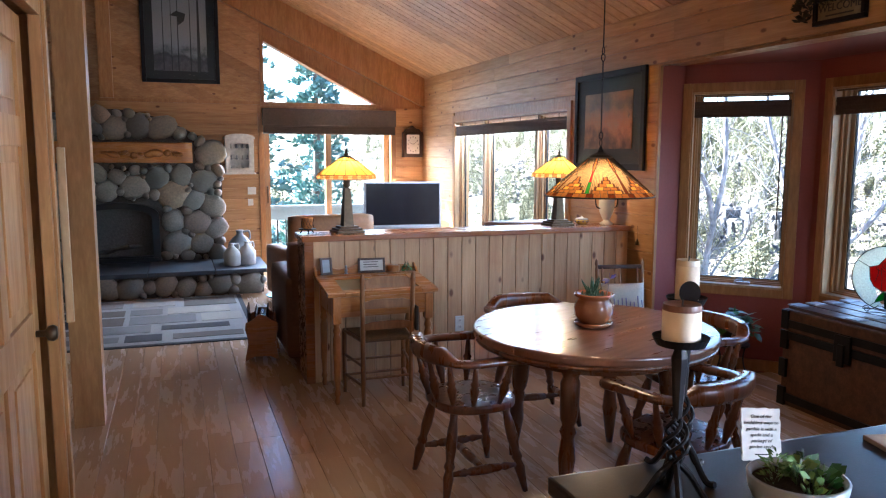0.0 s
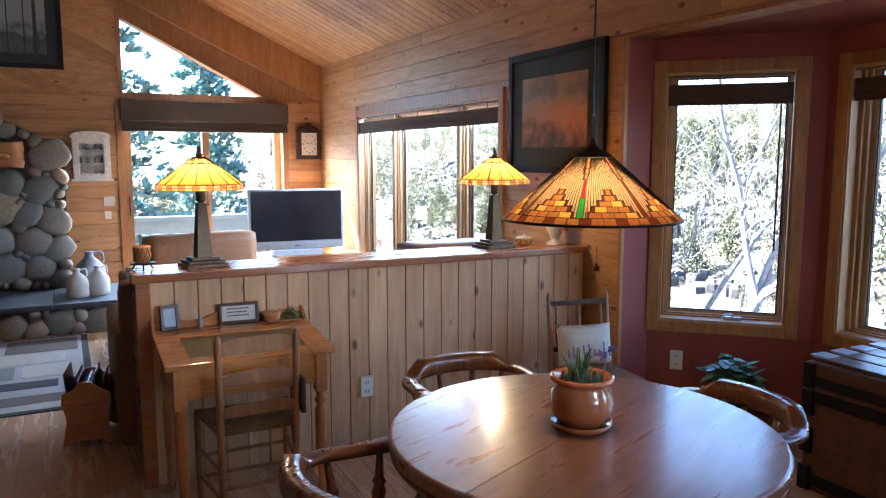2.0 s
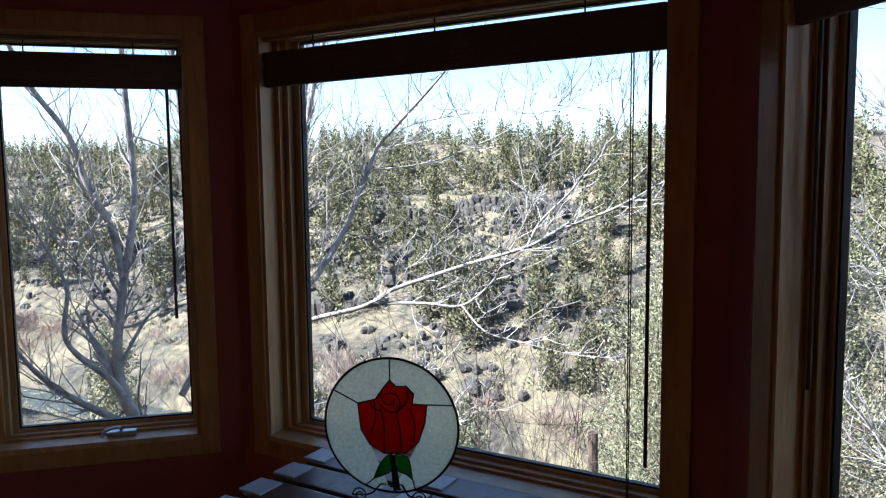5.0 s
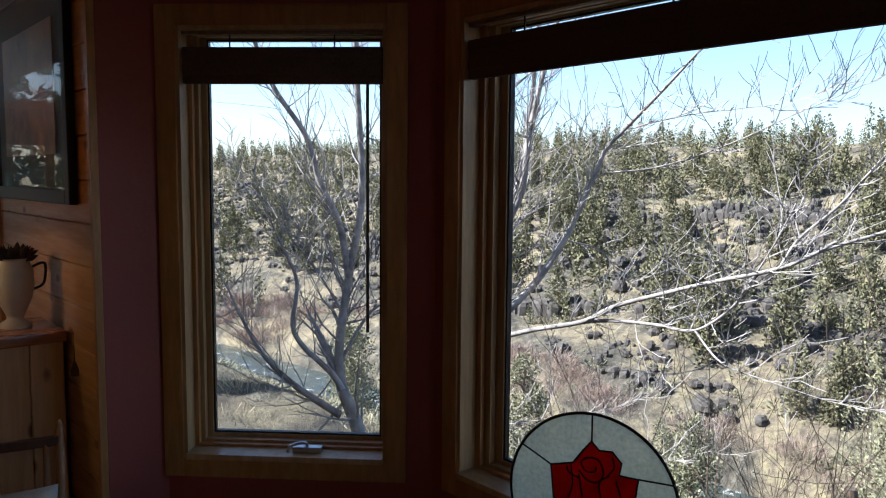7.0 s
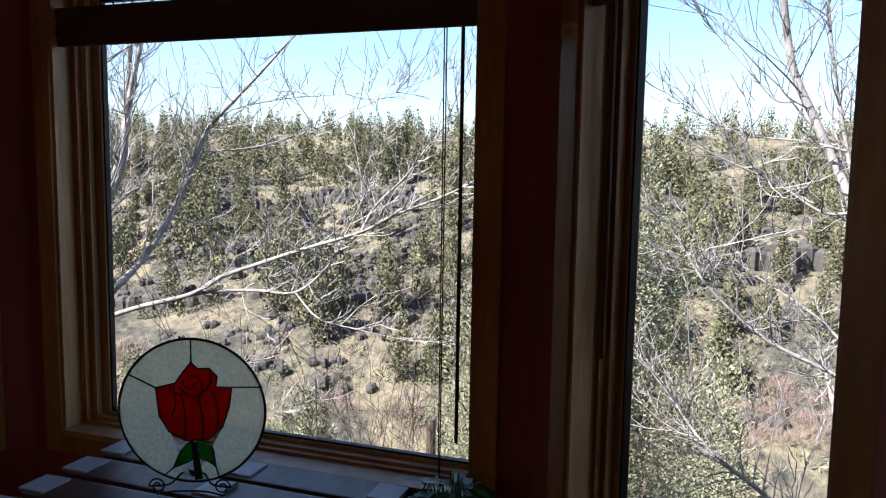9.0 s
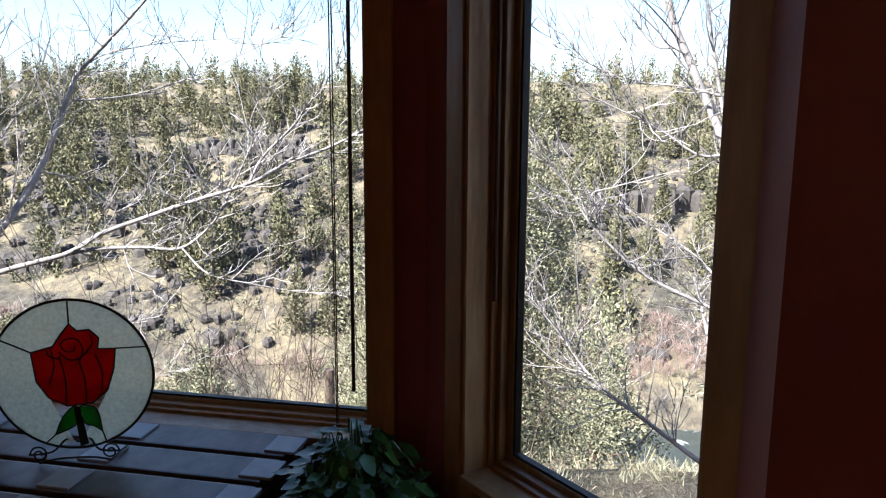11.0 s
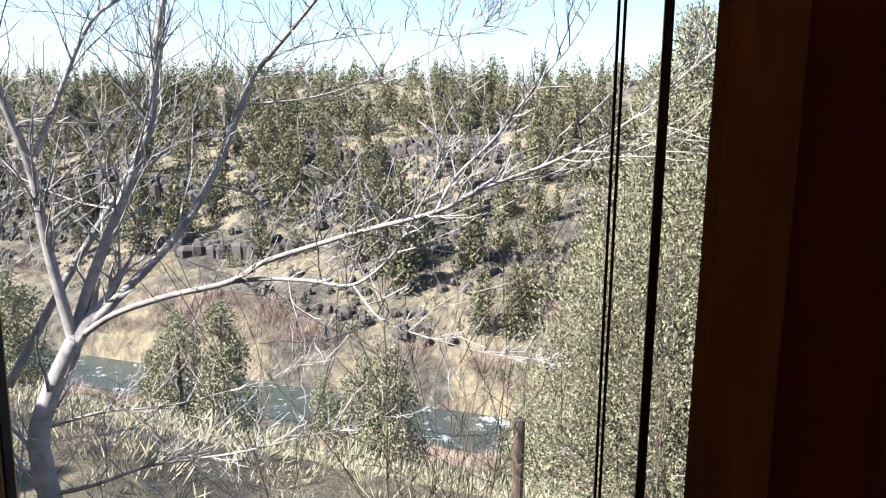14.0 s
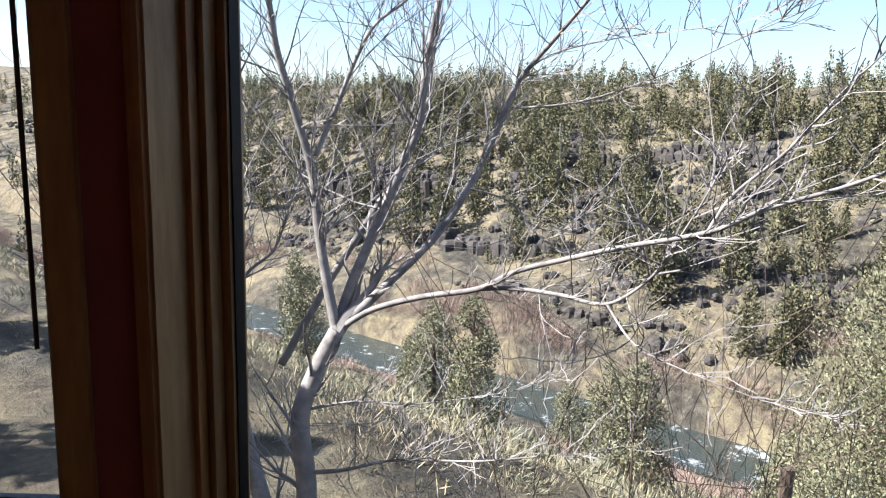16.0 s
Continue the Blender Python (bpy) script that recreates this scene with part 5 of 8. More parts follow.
for k in range(26):
    a = rp.uniform(0, 6.28)
    up = rp.uniform(0.05, 0.115)
    l = rp.uniform(0.02, 0.055)
    q = Vector((-0.01 + rp.uniform(-0.012, 0.012), rp.uniform(-0.012, 0.012), 0.14))
    tip = q + Vector((l * math.cos(a), l * math.sin(a), up))
    tube(bm, [q, q.lerp(tip, 0.5) + Vector((0, 0, 0.008)), tip], [0.007, 0.006, 0.001], 5)
for k in range(40):
    a, l = rp.uniform(0, 6.28), rp.uniform(0.03, 0.065)
    q = Vector((l * math.cos(a), l * math.sin(a), 0.145))
    tube(bm, [q, q + Vector((rp.uniform(-0.01, 0.01), rp.uniform(-0.01, 0.01), 0.03))], [0.004, 0.001], 4)
part("aloe", bm, LEAF_ALOE, pt)
dgn = part("ornament_stake", tube(BM(), [(0.055, -0.03, 0.15), (0.062, -0.04, 0.235)], 0.0018, 6), STEEL, pt)
bm = BM()
for a in (20, 70, 150, 200, 300, 340):
    q = Vector((0.062, -0.04, 0.24))
    d = Vector((math.cos(radians(a)), math.sin(radians(a)) * 0.6, math.sin(radians(a * 1.3)) * 0.7)).normalized()
    s_ = d.orthogonal().normalized() * 0.009
    vs = [bm.verts.new(q), bm.verts.new(q + d * 0.02 + s_), bm.verts.new(q + d * 0.042), bm.verts.new(q + d * 0.02 - s_)]
    bm.faces.new(vs)
part("dragonfly", bm, stained("violet_bead", (0.35, 0.25, 0.55)), pt, "small violet glass dragonfly")

# ---- lamps ----
AMBER = stained("amber_glass", (0.90, 0.43, 0.045))
AMBER2 = stained("honey_glass", (0.42, 0.17, 0.035))
CREAMG = stained("cream_glass", (0.55, 0.36, 0.16))
BROWNG = stained("brown_glass", (0.16, 0.04, 0.012))
REDG = stained("ruby_glass", (0.55, 0.02, 0.012), texture=25)
GREENG = stained("leaf_glass", (0.05, 0.32, 0.04), texture=25)
OPAL = stained("hammered_clear_glass", (0.86, 0.85, 0.72), 0.1, texture=90)
STEMG = stained("stem_glass", (0.03, 0.07, 0.03))


def cone_pt(prof, a, f):
    """A point of a shade's slope at the angle a, f of the way down; prof: pairs of radius and height."""
    f = min(max(f, 0), 1) * (len(prof) - 1)
    i = min(int(f), len(prof) - 2)
    r = prof[i][0] + (prof[i + 1][0] - prof[i][0]) * (f - i)
    z = prof[i][1] + (prof[i + 1][1] - prof[i][1]) * (f - i)
    return Vector((r * math.cos(a), r * math.sin(a), z))


def leaded(parent, prof, cells, mats, came=0.0022, skin=0.0025):
    """Leaded glass: each cell (a0, a1, f0, f1, colour) is a bent pane; cames run between."""
    groups = {}
    lead = BM()
    for a0, a1, f0, f1, mi in cells:
        bm = groups.setdefault(mi, BM())
        for (p, q, r, s_) in ((cone_pt(prof, a0, f0), cone_pt(prof, a1, f0), cone_pt(prof, a1, f1), cone_pt(prof, a0, f1)),):
            c = (p + q + r + s_) / 4
            k = 0.96
            vs = [bm.verts.new(c + (v - c) * k) for v in (p, q, r, s_)]
            bm.faces.new(vs)
        for u, v in ((cone_pt(prof, a0, f0), cone_pt(prof, a0, f1)), (cone_pt(prof, a0, f1), cone_pt(prof, a1, f1))):
            tube(lead, [u, v], came, 4, caps=False)
    for mi, bm in groups.items():
        tagged(part("glass_panes", bm, mats[mi], parent), kind="stuff")
    part("leading", lead, LEAD, parent, "dark lead cames")


def table_lamp(m, label):
    lp = thing("table_lamp", m, label, "lamp", "table lamps on the partition")
    for s_, z0, z1 in ((0.095, 0.0, 0.018), (0.082, 0.018, 0.032), (0.062, 0.032, 0.046)):
        part("base", box(BM(), -s_, s_, -s_ * 0.8, s_ * 0.8, z0, z1, 0.004), BRONZE, lp)
    bm = BM()
    lo = [bm.verts.new((x * 0.034, y * 0.034, 0.046)) for x, y in ((1, 1), (-1, 1), (-1, -1), (1, -1))]
    hi = [bm.verts.new((x * 0.019, y * 0.019, 0.29)) for x, y in ((1, 1), (-1, 1), (-1, -1), (1, -1))]
    for k in range(4):
        bm.faces.new((lo[k], lo[(k + 1) % 4], hi[(k + 1) % 4], hi[k]))
    bm.faces.new(hi)
    part("column", bm, BRONZE, lp, "tapered bronze column")
    part("socket", lathe(BM(), [(0.012, 0.29), (0.022, 0.30), (0.022, 0.345), (0.01, 0.36)], 14), BRONZE, lp)
    sh = part("shade", lathe(BM(), [(0.022, 0.495), (0.030, 0.497), (0.036, 0.488), (0.030, 0.486), (0.0225, 0.488)], 12), LEAD, lp, "amber leaded glass shade")
    prof = [(0.034, 0.488), (0.188, 0.375)]
    cells = []
    n = 16
    for i in range(n):
        a0, a1 = 2 * math.pi * i / n, 2 * math.pi * (i + 1) / n
        cells.append((a0, a1, 0, 0.2, 1 if i % 2 else 0))
        cells.append((a0, a1, 0.2, 1.0, 0))
    leaded(sh, prof, cells, [AMBER, AMBER2], 0.003)
    prof = [(0.189, 0.374), (0.193, 0.350)]
    cells = [(2 * math.pi * i / 40, 2 * math.pi * (i + 1) / 40, f0, f1, i % 2) for i in range(40) for f0, f1 in ((0, 0.5), (0.5, 1))]
    leaded(sh, prof, cells, [CREAMG, AMBER2], 0.0014)
    part("finial", lathe(BM(), [(0.012, 0.497), (0.018, 0.505), (0.007, 0.515), (0.010, 0.524), (0.003, 0.545)], 12), BRONZE, sh)
    for sx in (1, -1):
        part("pull_chain", tube(BM(), [(0.03 * sx, 0, 0.345), (0.032 * sx, 0, 0.285)], 0.0014, 5), BRONZE, lp)
        part("chain_ball", lathe(BM(), [(0.001, 0.274), (0.005, 0.279), (0.001, 0.286)], 8, (0.032 * sx, 0, 0)), BRONZE, lp)
    return lp


L1, L2 = (0.855, 5.13), (2.56, 5.16)
k0 = table_lamp(pose(*L1, 1.04, 0, 0, 8) @ Matrix.Diagonal((1.1, 1.1, 1.1, 1)), "lit bronze table lamp with an amber leaded glass shade")
copy_thing(k0, pose(*L2, 1.04, 0, 0, 4))
bulb("lamp_bulb", *L1, 1.46, 0.8)
bulb("lamp_bulb", *L2, 1.46, 0.8)

pn = thing("pendant_lamp", pose(1.65, 3.06, 0), "hanging leaded glass lamp with brown and cream panes over the table", "pendant lamp")
sh = part("shade", lathe(BM(), [(0.03, 1.605), (0.05, 1.596), (0.062, 1.585), (0.05, 1.583), (0.03, 1.59)], 20), LEAD, pn, "wide conical leaded shade")
prof = [(0.058, 1.586), (0.262, 1.404)]
cells = []
SECTORS, COLS = 8, 10
PYRAMID = ((0.50, 0.58, 1), (0.58, 0.66, 1.5), (0.66, 0.74, 2.5), (0.74, 0.82, 3.3), (0.82, 0.90, 4.2))
LADDER = ((0.02, 0.10, 1.6), (0.10, 0.19, 1.4), (0.19, 0.27, 1.1), (0.27, 0.35, 0.8))
for sec in range(SECTORS):
    base, step = 2 * math.pi * sec / SECTORS, 2 * math.pi / SECTORS / COLS
    # tapering stacks of bricks that hang from the crown, a dark band below each
    for f0, f1, half in LADDER:
        cells += [(base - half * step, base - half * 0.5 * step, f0, f1, 2), (base - half * 0.5 * step, base + half * 0.5 * step, f0, f1, 1), (base + half * 0.5 * step, base + half * step, f0, f1, 2)]
    odd = sec == 5
    cells += [(base - 0.4 * step, base + 0.4 * step, 0.35, 0.62, 4 if odd else 2), (base - 0.5 * step, base + 0.5 * step, 0.62, 0.90, 5 if odd else 2)]
    # stepped pyramids of honey bricks that rise from the rim
    mid = base + COLS / 2 * step
    for f0, f1, half in PYRAMID:
        cells += [(mid - half * step, mid - (half - 0.5) * step, f0, f1, 2), (mid + (half - 0.5) * step, mid + half * step, f0, f1, 2)]
        count = max(1, round(half - 0.5))
        for q in range(count):
            w_ = (2 * half - 1) / count
            cells.append((mid + (-half + 0.5 + q * w_) * step, mid + (-half + 0.5 + (q + 1) * w_) * step, f0, f1, 3 if (q + round(half)) % 4 == 3 else 1))
    for q in range(6):
        cells.append((base + q * COLS / 6 * step, base + (q + 1) * COLS / 6 * step, 0.90, 0.995, 1 if q % 3 else 2))
    # long cream strips between them
    for c in range(COLS * 2):
        p = (c + 0.5) / 2
        db, dc = min(p, COLS - p), abs(p - COLS / 2)
        top = max([f1 for f0, f1, half in LADDER if db < half], default=0.02)
        if db < 0.5:
            continue
        low = min([f0 for f0, f1, half in PYRAMID if dc < half], default=0.90)
        cells.append((base + c / 2 * step, base + (c + 1) / 2 * step, top, low, 0))
leaded(sh, prof, cells, [CREAMG, AMBER2, BROWNG, AMBER, REDG, GREENG], 0.0013)
bm = BM()
tube(bm, [(0.262 * math.cos(2 * math.pi * i / 48), 0.262 * math.sin(2 * math.pi * i / 48), 1.402) for i in range(49)], 0.004, 6)
part("rim", bm, LEAD, sh)
part("cap", lathe(BM(), [(0.03, 1.605), (0.018, 1.612), (0.010, 1.625), (0.004, 1.64)], 14), LEAD, pn)
links = BM()
z = 1.64
k = 0
while z < ceil_z(1.65) - 0.04:
    if (k % 9) in (0, 1):
        rr = [(0.010 * math.cos(t_) * (1 if k % 2 else 0), 0.010 * math.cos(t_) * (0 if k % 2 else 1), z + 0.018 + 0.018 * math.sin(t_)) for t_ in [2 * math.pi * j / 10 for j in range(11)]]
        tube(links, rr, 0.0026, 5)
        z += 0.032
    else:
        tube(links, [(0, 0, z - 0.002), (0, 0, z + 0.05)], 0.0032, 6)
        z += 0.048
    k += 1
part("chain", links, BLACK, pn, "black iron chain and rod")
part("canopy", lathe(BM(), [(0.05, 0), (0.05, 0.02), (0.01, 0.0)], 16, (0, 0, ceil_z(1.65) - 0.06)), BLACK, pn)
part("bulb", lathe(BM(), [(0.005, 1.47), (0.022, 1.485), (0.028, 1.505), (0.02, 1.53), (0.012, 1.55)], 14), OPAL, pn)
part("stem", tube(BM(), [(0, 0, 1.55), (0, 0, 1.60)], 0.012, 10), LEAD, pn)
bulb("pendant_bulb", 1.65, 3.06, 1.45, 0.5)

# ---- trunk and window things ----
tk = thing("steamer_trunk", pose(3.36, 3.59, 0) @ Matrix.Diagonal((1.34, 0.94, 1.09, 1)), "old dark wooden steamer trunk with iron straps", "trunk")
TL, TD = 1.0, 0.43
part("body", box(BM(), 0.006, TD, -TL, 0, 0.0, 0.44, 0.006), TRUNKWOOD, tk)
lid = part("lid", box(BM(), 0.0, TD + 0.004, -TL - 0.004, 0.004, 0.445, 0.575, 0.012), TRUNKWOOD, tk)
for i in range(4):
    part("slat", box(BM(), 0.02 + i * 0.107, 0.112 + i * 0.107, -TL + 0.01, -0.01, 0.574, 0.592, 0.005), DARKWOOD, lid)
for z in (0.03, 0.40, 0.47):
    part("strap", box(BM(), -0.005, 0.01, -TL - 0.006, 0.006, z, z + 0.045, 0.002), BLACK, tk)
for y in (0.004, -TL - 0.006):
    for z in (0.0, 0.17, 0.34, 0.46):
        part("corner_iron", box(BM(), -0.009, 0.06, y - 0.05 if y < -0.5 else y - 0.055, y + 0.057 if y < -0.5 else y + 0.006, z, z + 0.11, 0.004), BLACK, tk)
for i in range(4):
    for y in (-0.03, -0.5, -TL + 0.03):
        part("slat_clamp", box(BM(), 0.03 + i * 0.107, 0.10 + i * 0.107, y - 0.045, y + 0.045, 0.590, 0.597, 0.002), ALU, lid)
part("latch", box(BM(), -0.016, 0.0, -0.56, -0.44, 0.36, 0.51, 0.005), BLACK, tk)
part("hasp", box(BM(), -0.024, -0.014, -0.525, -0.475, 0.34, 0.46, 0.004), BLACK, tk)

RS = thing("stained_glass_disc", basis((3.69, 3.155, 0.651), (0.33, -0.945, 0), (0.945, 0.33, 0.0), (0.0, 0.0, 1)) @ Matrix.Diagonal((0.935, 0.935, 0.935, 1)), "round leaded glass panel with a red rose on a wire stand", "ornament")
RR = 0.205
RZ = 0.235


def pane_poly(pts, mat, nm, dy=0.0):
    return part(nm, prism(BM(), pts, -0.0015 + dy, 0.0015 + dy), mat, RS)


def arc(a0, a1, n=20, r=RR, cx=0.0, cz=RZ):
    return [(cx + r * math.cos(a0 + (a1 - a0) * i / n), cz + r * math.sin(a0 + (a1 - a0) * i / n)) for i in range(n + 1)]


ROSE = [(-0.10, 0.30), (-0.045, 0.315), (-0.02, 0.35), (0.0, 0.375), (0.018, 0.356), (0.05, 0.358), (0.072, 0.335), (0.068, 0.305), (0.112, 0.305), (0.105, 0.25), (0.085, 0.19), (0.045, 0.155), (-0.02, 0.15), (-0.065, 0.175), (-0.092, 0.22)]
for a0, a1 in ((0.36, 1.57), (1.57, 2.62), (2.62, 4.45), (-1.31, 0.36)):
    rim = arc(a0, a1, 24)
    inner = []
    for i in range(25):
        a = a1 + (a0 - a1) * i / 24
        best = max(ROSE, key=lambda p: math.cos(math.atan2(p[1] - 0.255, p[0]) - a))
        q = (best[0], best[1])
        if a < -0.9 or a > 4.1:
            q = (0.02 * math.cos(a), 0.05)
        if not inner or q != inner[-1]:
            inner.append(q)
    pane_poly(rim + inner, OPAL, "pane")
pane_poly(ROSE, REDG, "rose_glass", -0.002)
for pts in ([(-0.055, 0.07), (-0.035, 0.115), (-0.012, 0.142), (0.004, 0.146), (0.0, 0.10), (-0.02, 0.085)], [(0.065, 0.075), (0.058, 0.125), (0.045, 0.145), (0.012, 0.146), (0.022, 0.10), (0.045, 0.09)]):
    pane_poly(pts, GREENG, "leaf_glass", -0.002)
pane_poly([(-0.004, 0.146), (0.012, 0.146), (0.028, 0.04), (0.006, 0.036)], STEMG, "stem_glass", -0.003)
bm = BM()
tube(bm, [(p[0], 0, p[1]) for p in arc(0, 2 * math.pi, 64)], 0.004, 6)
part("frame", bm, LEAD, RS, "black round frame")
bm = BM()
P3 = lambda p: (p[0], -0.003, p[1])
tube(bm, [P3(p) for p in ROSE + ROSE[:1]], 0.0026, 5)
for ln in ([(0, 0.375), (0, RZ + RR)], [(0.112, 0.305), (0.195, 0.307)], [(-0.10, 0.30), (-0.15, 0.325), (-0.178, 0.338)], [(-0.055, 0.07), (-0.08, 0.048)], [(0.065, 0.075), (0.075, 0.04)],
           [(-0.06, 0.21), (-0.045, 0.26), (-0.05, 0.31)], [(-0.02, 0.15), (-0.02, 0.23), (-0.03, 0.29)], [(0.03, 0.155), (0.03, 0.22), (0.02, 0.275), (0.045, 0.30)], [(0.07, 0.19), (0.075, 0.24), (0.06, 0.29)],
           [(-0.03, 0.30), (-0.01, 0.28), (0.015, 0.278), (0.03, 0.30), (0.02, 0.33), (-0.005, 0.335), (-0.025, 0.32), (-0.012, 0.30), (0.008, 0.302), (0.012, 0.315)], [(0.04, 0.30), (0.055, 0.32), (0.05, 0.345)], [(-0.03, 0.28), (-0.055, 0.29), (-0.06, 0.305)],
           [(-0.055, 0.07), (-0.035, 0.115), (-0.012, 0.142), (0.004, 0.146), (0.0, 0.10), (-0.02, 0.085), (-0.055, 0.07)], [(0.065, 0.075), (0.058, 0.125), (0.045, 0.145), (0.012, 0.146), (0.022, 0.10), (0.045, 0.09), (0.065, 0.075)]):
    tube(bm, spline([P3(p) for p in ln], 4), 0.0022, 5)
part("leading", bm, LEAD, RS)
bm = BM()
for sx in (1, -1):
    sp = [(sx * (0.09 + 0.024 * (1 - t_ / 14) * math.cos(0.9 * t_)), -0.03, 0.028 + 0.024 * (1 - t_ / 14) * math.sin(0.9 * t_)) for t_ in range(12)]
    tube(bm, spline(sp, 3), 0.0025, 5)
    tube(bm, spline([(sx * 0.115, -0.03, 0.028), (sx * 0.06, -0.02, 0.03), (sx * 0.03, 0.0, 0.055), (0, 0.004, 0.045)], 5), 0.003, 5)
    tube(bm, spline([(sx * 0.09, -0.03, 0.003), (sx * 0.10, 0.03, 0.003), (sx * 0.11, 0.06, 0.003)], 4), 0.003, 5)
tube(bm, spline([(-0.09, -0.03, 0.004), (-0.04, -0.03, 0.014), (0.04, -0.03, 0.014), (0.09, -0.03, 0.004)], 5), 0.003, 5)
part("wire_stand", bm, BLACK, RS, "curled black wire stand")


def leafy(name, m, label, n, spread, drop, size, seed, mat, pot_r, pot_h, potmat, rise=0.12):
    p = thing(name, m, label, "plant")
    part("pot", lathe(BM(), [(pot_r * 0.7, 0), (pot_r * 0.75, 0.01), (pot_r, pot_h * 0.9), (pot_r * 1.06, pot_h), (pot_r * 0.92, pot_h), (pot_r * 0.88, pot_h * 0.85)], 24), potmat, p, smooth=True)
    r = random.Random(seed)
    lf, st = BM(), BM()
    for _ in range(n):
        a, q = r.uniform(0, 6.28), r.random() ** 0.6
        rad = spread * q
        zz = pot_h + rise * (1 - q * q) * r.uniform(0.5, 1.3) - drop * q * q * r.uniform(0.1, 1.1)
        c = Vector((rad * math.cos(a), rad * math.sin(a), zz))
        if r.random() < 0.3:
            tube(st, spline([(0.3 * c.x, 0.3 * c.y, pot_h), (0.7 * c.x, 0.7 * c.y, max(zz, pot_h) + 0.03), c], 3), 0.0015, 4)
        d = Vector((math.cos(a + r.uniform(-1, 1)), math.sin(a + r.uniform(-1, 1)), r.uniform(-0.9, 0.4))).normalized()
        s_ = d.cross(Vector((0, 0, 1))).normalized()
        up = s_.cross(d)
        L = size * r.uniform(0.6, 1.3)
        w_ = L * 0.36
        v = [c, c + d * L * 0.3 + s_ * w_ + up * 0.004, c + d * L * 0.65 + s_ * w_ * 0.8 - up * 0.004, c + d * L - up * L * 0.12, c + d * L * 0.65 - s_ * w_ * 0.8 - up * 0.004, c + d * L * 0.3 - s_ * w_ + up * 0.004, c + d * L * 0.5 + up * L * -0.06]
        vv = [lf.verts.new(x) for x in v]
        for i in range(6):
            lf.faces.new((vv[i], vv[(i + 1) % 6], vv[6]))
    part("leaves", lf, mat, p, "mass of green leaves", True)
    if len(st.verts):
        part("stems", st, LEAF, p)
    else:
        st.free()
    return p


leafy("trailing_plant", pose(3.72, 2.44, 0.49), "bushy trailing green plant in a dark pot beside the trunk", 560, 0.21, 0.22, 0.046, 8, LEAF, 0.10, 0.12, DARKWOOD, 0.14)
ps = thing("plant_stand", pose(3.72, 2.44, 0) @ Matrix.Diagonal((1, 1, 0.875, 1)), "dark turned plant stand under the trailing plant", "stand")
part("top", lathe(BM(), [(0.13, 0.535), (0.14, 0.54), (0.14, 0.555), (0.13, 0.56)], 24), DARKWOOD, ps)
part("column", turned(BM(), (0, 0, 0.05), (0, 0, 0.54), LEG, 12), DARKWOOD, ps, smooth=True)
part("foot", lathe(BM(), [(0.13, 0), (0.13, 0.02), (0.03, 0.06)], 20), DARKWOOD, ps)
leafy("leafy_plant", pose(3.42, 4.10, 0.27), "low leafy green plant on a stand in the bay corner", 80, 0.14, 0.05, 0.085, 9, LEAF, 0.10, 0.12, BLACK, 0.10)
ps = thing("plant_stand", pose(3.42, 4.10, 0), "small dark iron plant stand", "stand")
part("ring", lathe(BM(), [(0.10, 0.255), (0.11, 0.255), (0.11, 0.27), (0.0, 0.27)], 20), BLACK, ps)
for k in range(3):
    a = 2.1 * k
    part("leg", tube(BM(), spline([(0.12 * math.cos(a), 0.12 * math.sin(a), 0.26), (0.09 * math.cos(a), 0.09 * math.sin(a), 0.15), (0.13 * math.cos(a), 0.13 * math.sin(a), 0.006)], 4), 0.006, 6), BLACK, ps)


def outlet(m, label="cream wall outlet with a cover plate"):
    o = thing("wall_outlet", m, label, "outlet", "wall outlets")
    part("plate", box(BM(), -0.036, 0.036, -0.006, 0.0, -0.058, 0.058, 0.003), WHITE, o)
    for z in (-0.024, 0.024):
        s_ = part("socket", lathe(BM(), [(0.017, 0), (0.017, 0.003), (0.014, 0.004)], 14), WHITE, o, m=basis((0, -0.005, z), (1, 0, 0), (0, 0, 1), (0, -1, 0)))
        part("slots", box(box(BM(), -0.008, -0.005, -0.010, -0.008, z - 0.006, z + 0.006), 0.005, 0.008, -0.010, -0.008, z - 0.006, z + 0.006), BLACK, o)
    return o


o1 = outlet(pose(1.66, 4.976, 0.352))
copy_thing(o1, M1 @ pose(0.185, 0.0, 0.385))

# rocking chair with a pillow
rk = thing("rocking_chair", pose(2.76, 4.42, 0, 0, 0, -13), "old wooden rocking chair with slatted back and rush seat", "rocking chair")
for sx in (1, -1):
    part("back_post", turned(BM(), (0.165 * sx, 0.13, 0.05), (0.175 * sx, 0.25, 0.83), [(0, 0.014), (0.3, 0.017), (0.9, 0.014), (0.93, 0.009), (0.95, 0.015), (0.98, 0.010), (1, 0.004)], 10), CHAIRWOOD, rk, smooth=True)
    part("front_leg", turned(BM(), (0.20 * sx, -0.22, 0.05), (0.20 * sx, -0.2, 0.42), [(0, 0.013), (0.5, 0.018), (1, 0.015)], 10), CHAIRWOOD, rk, smooth=True)
    part("rocker", tube(BM(), spline([(0.185 * sx, -0.36, 0.075), (0.185 * sx, -0.15, 0.022), (0.18 * sx, 0.1, 0.016), (0.175 * sx, 0.42, 0.085)], 5), 0.014, 8), CHAIRWOOD, rk)
    part("side_rung", tube(BM(), [(0.20 * sx, -0.22, 0.2), (0.167 * sx, 0.145, 0.2)], 0.009, 8), CHAIRWOOD, rk)
part("crest_rail", box(BM(), -0.17, 0.17, 0.230, 0.248, 0.755, 0.785, 0.005), DARKWOOD, rk)
part("back_slat", box(BM(), -0.165, 0.165, 0.19, 0.205, 0.50, 0.53, 0.005), DARKWOOD, rk)
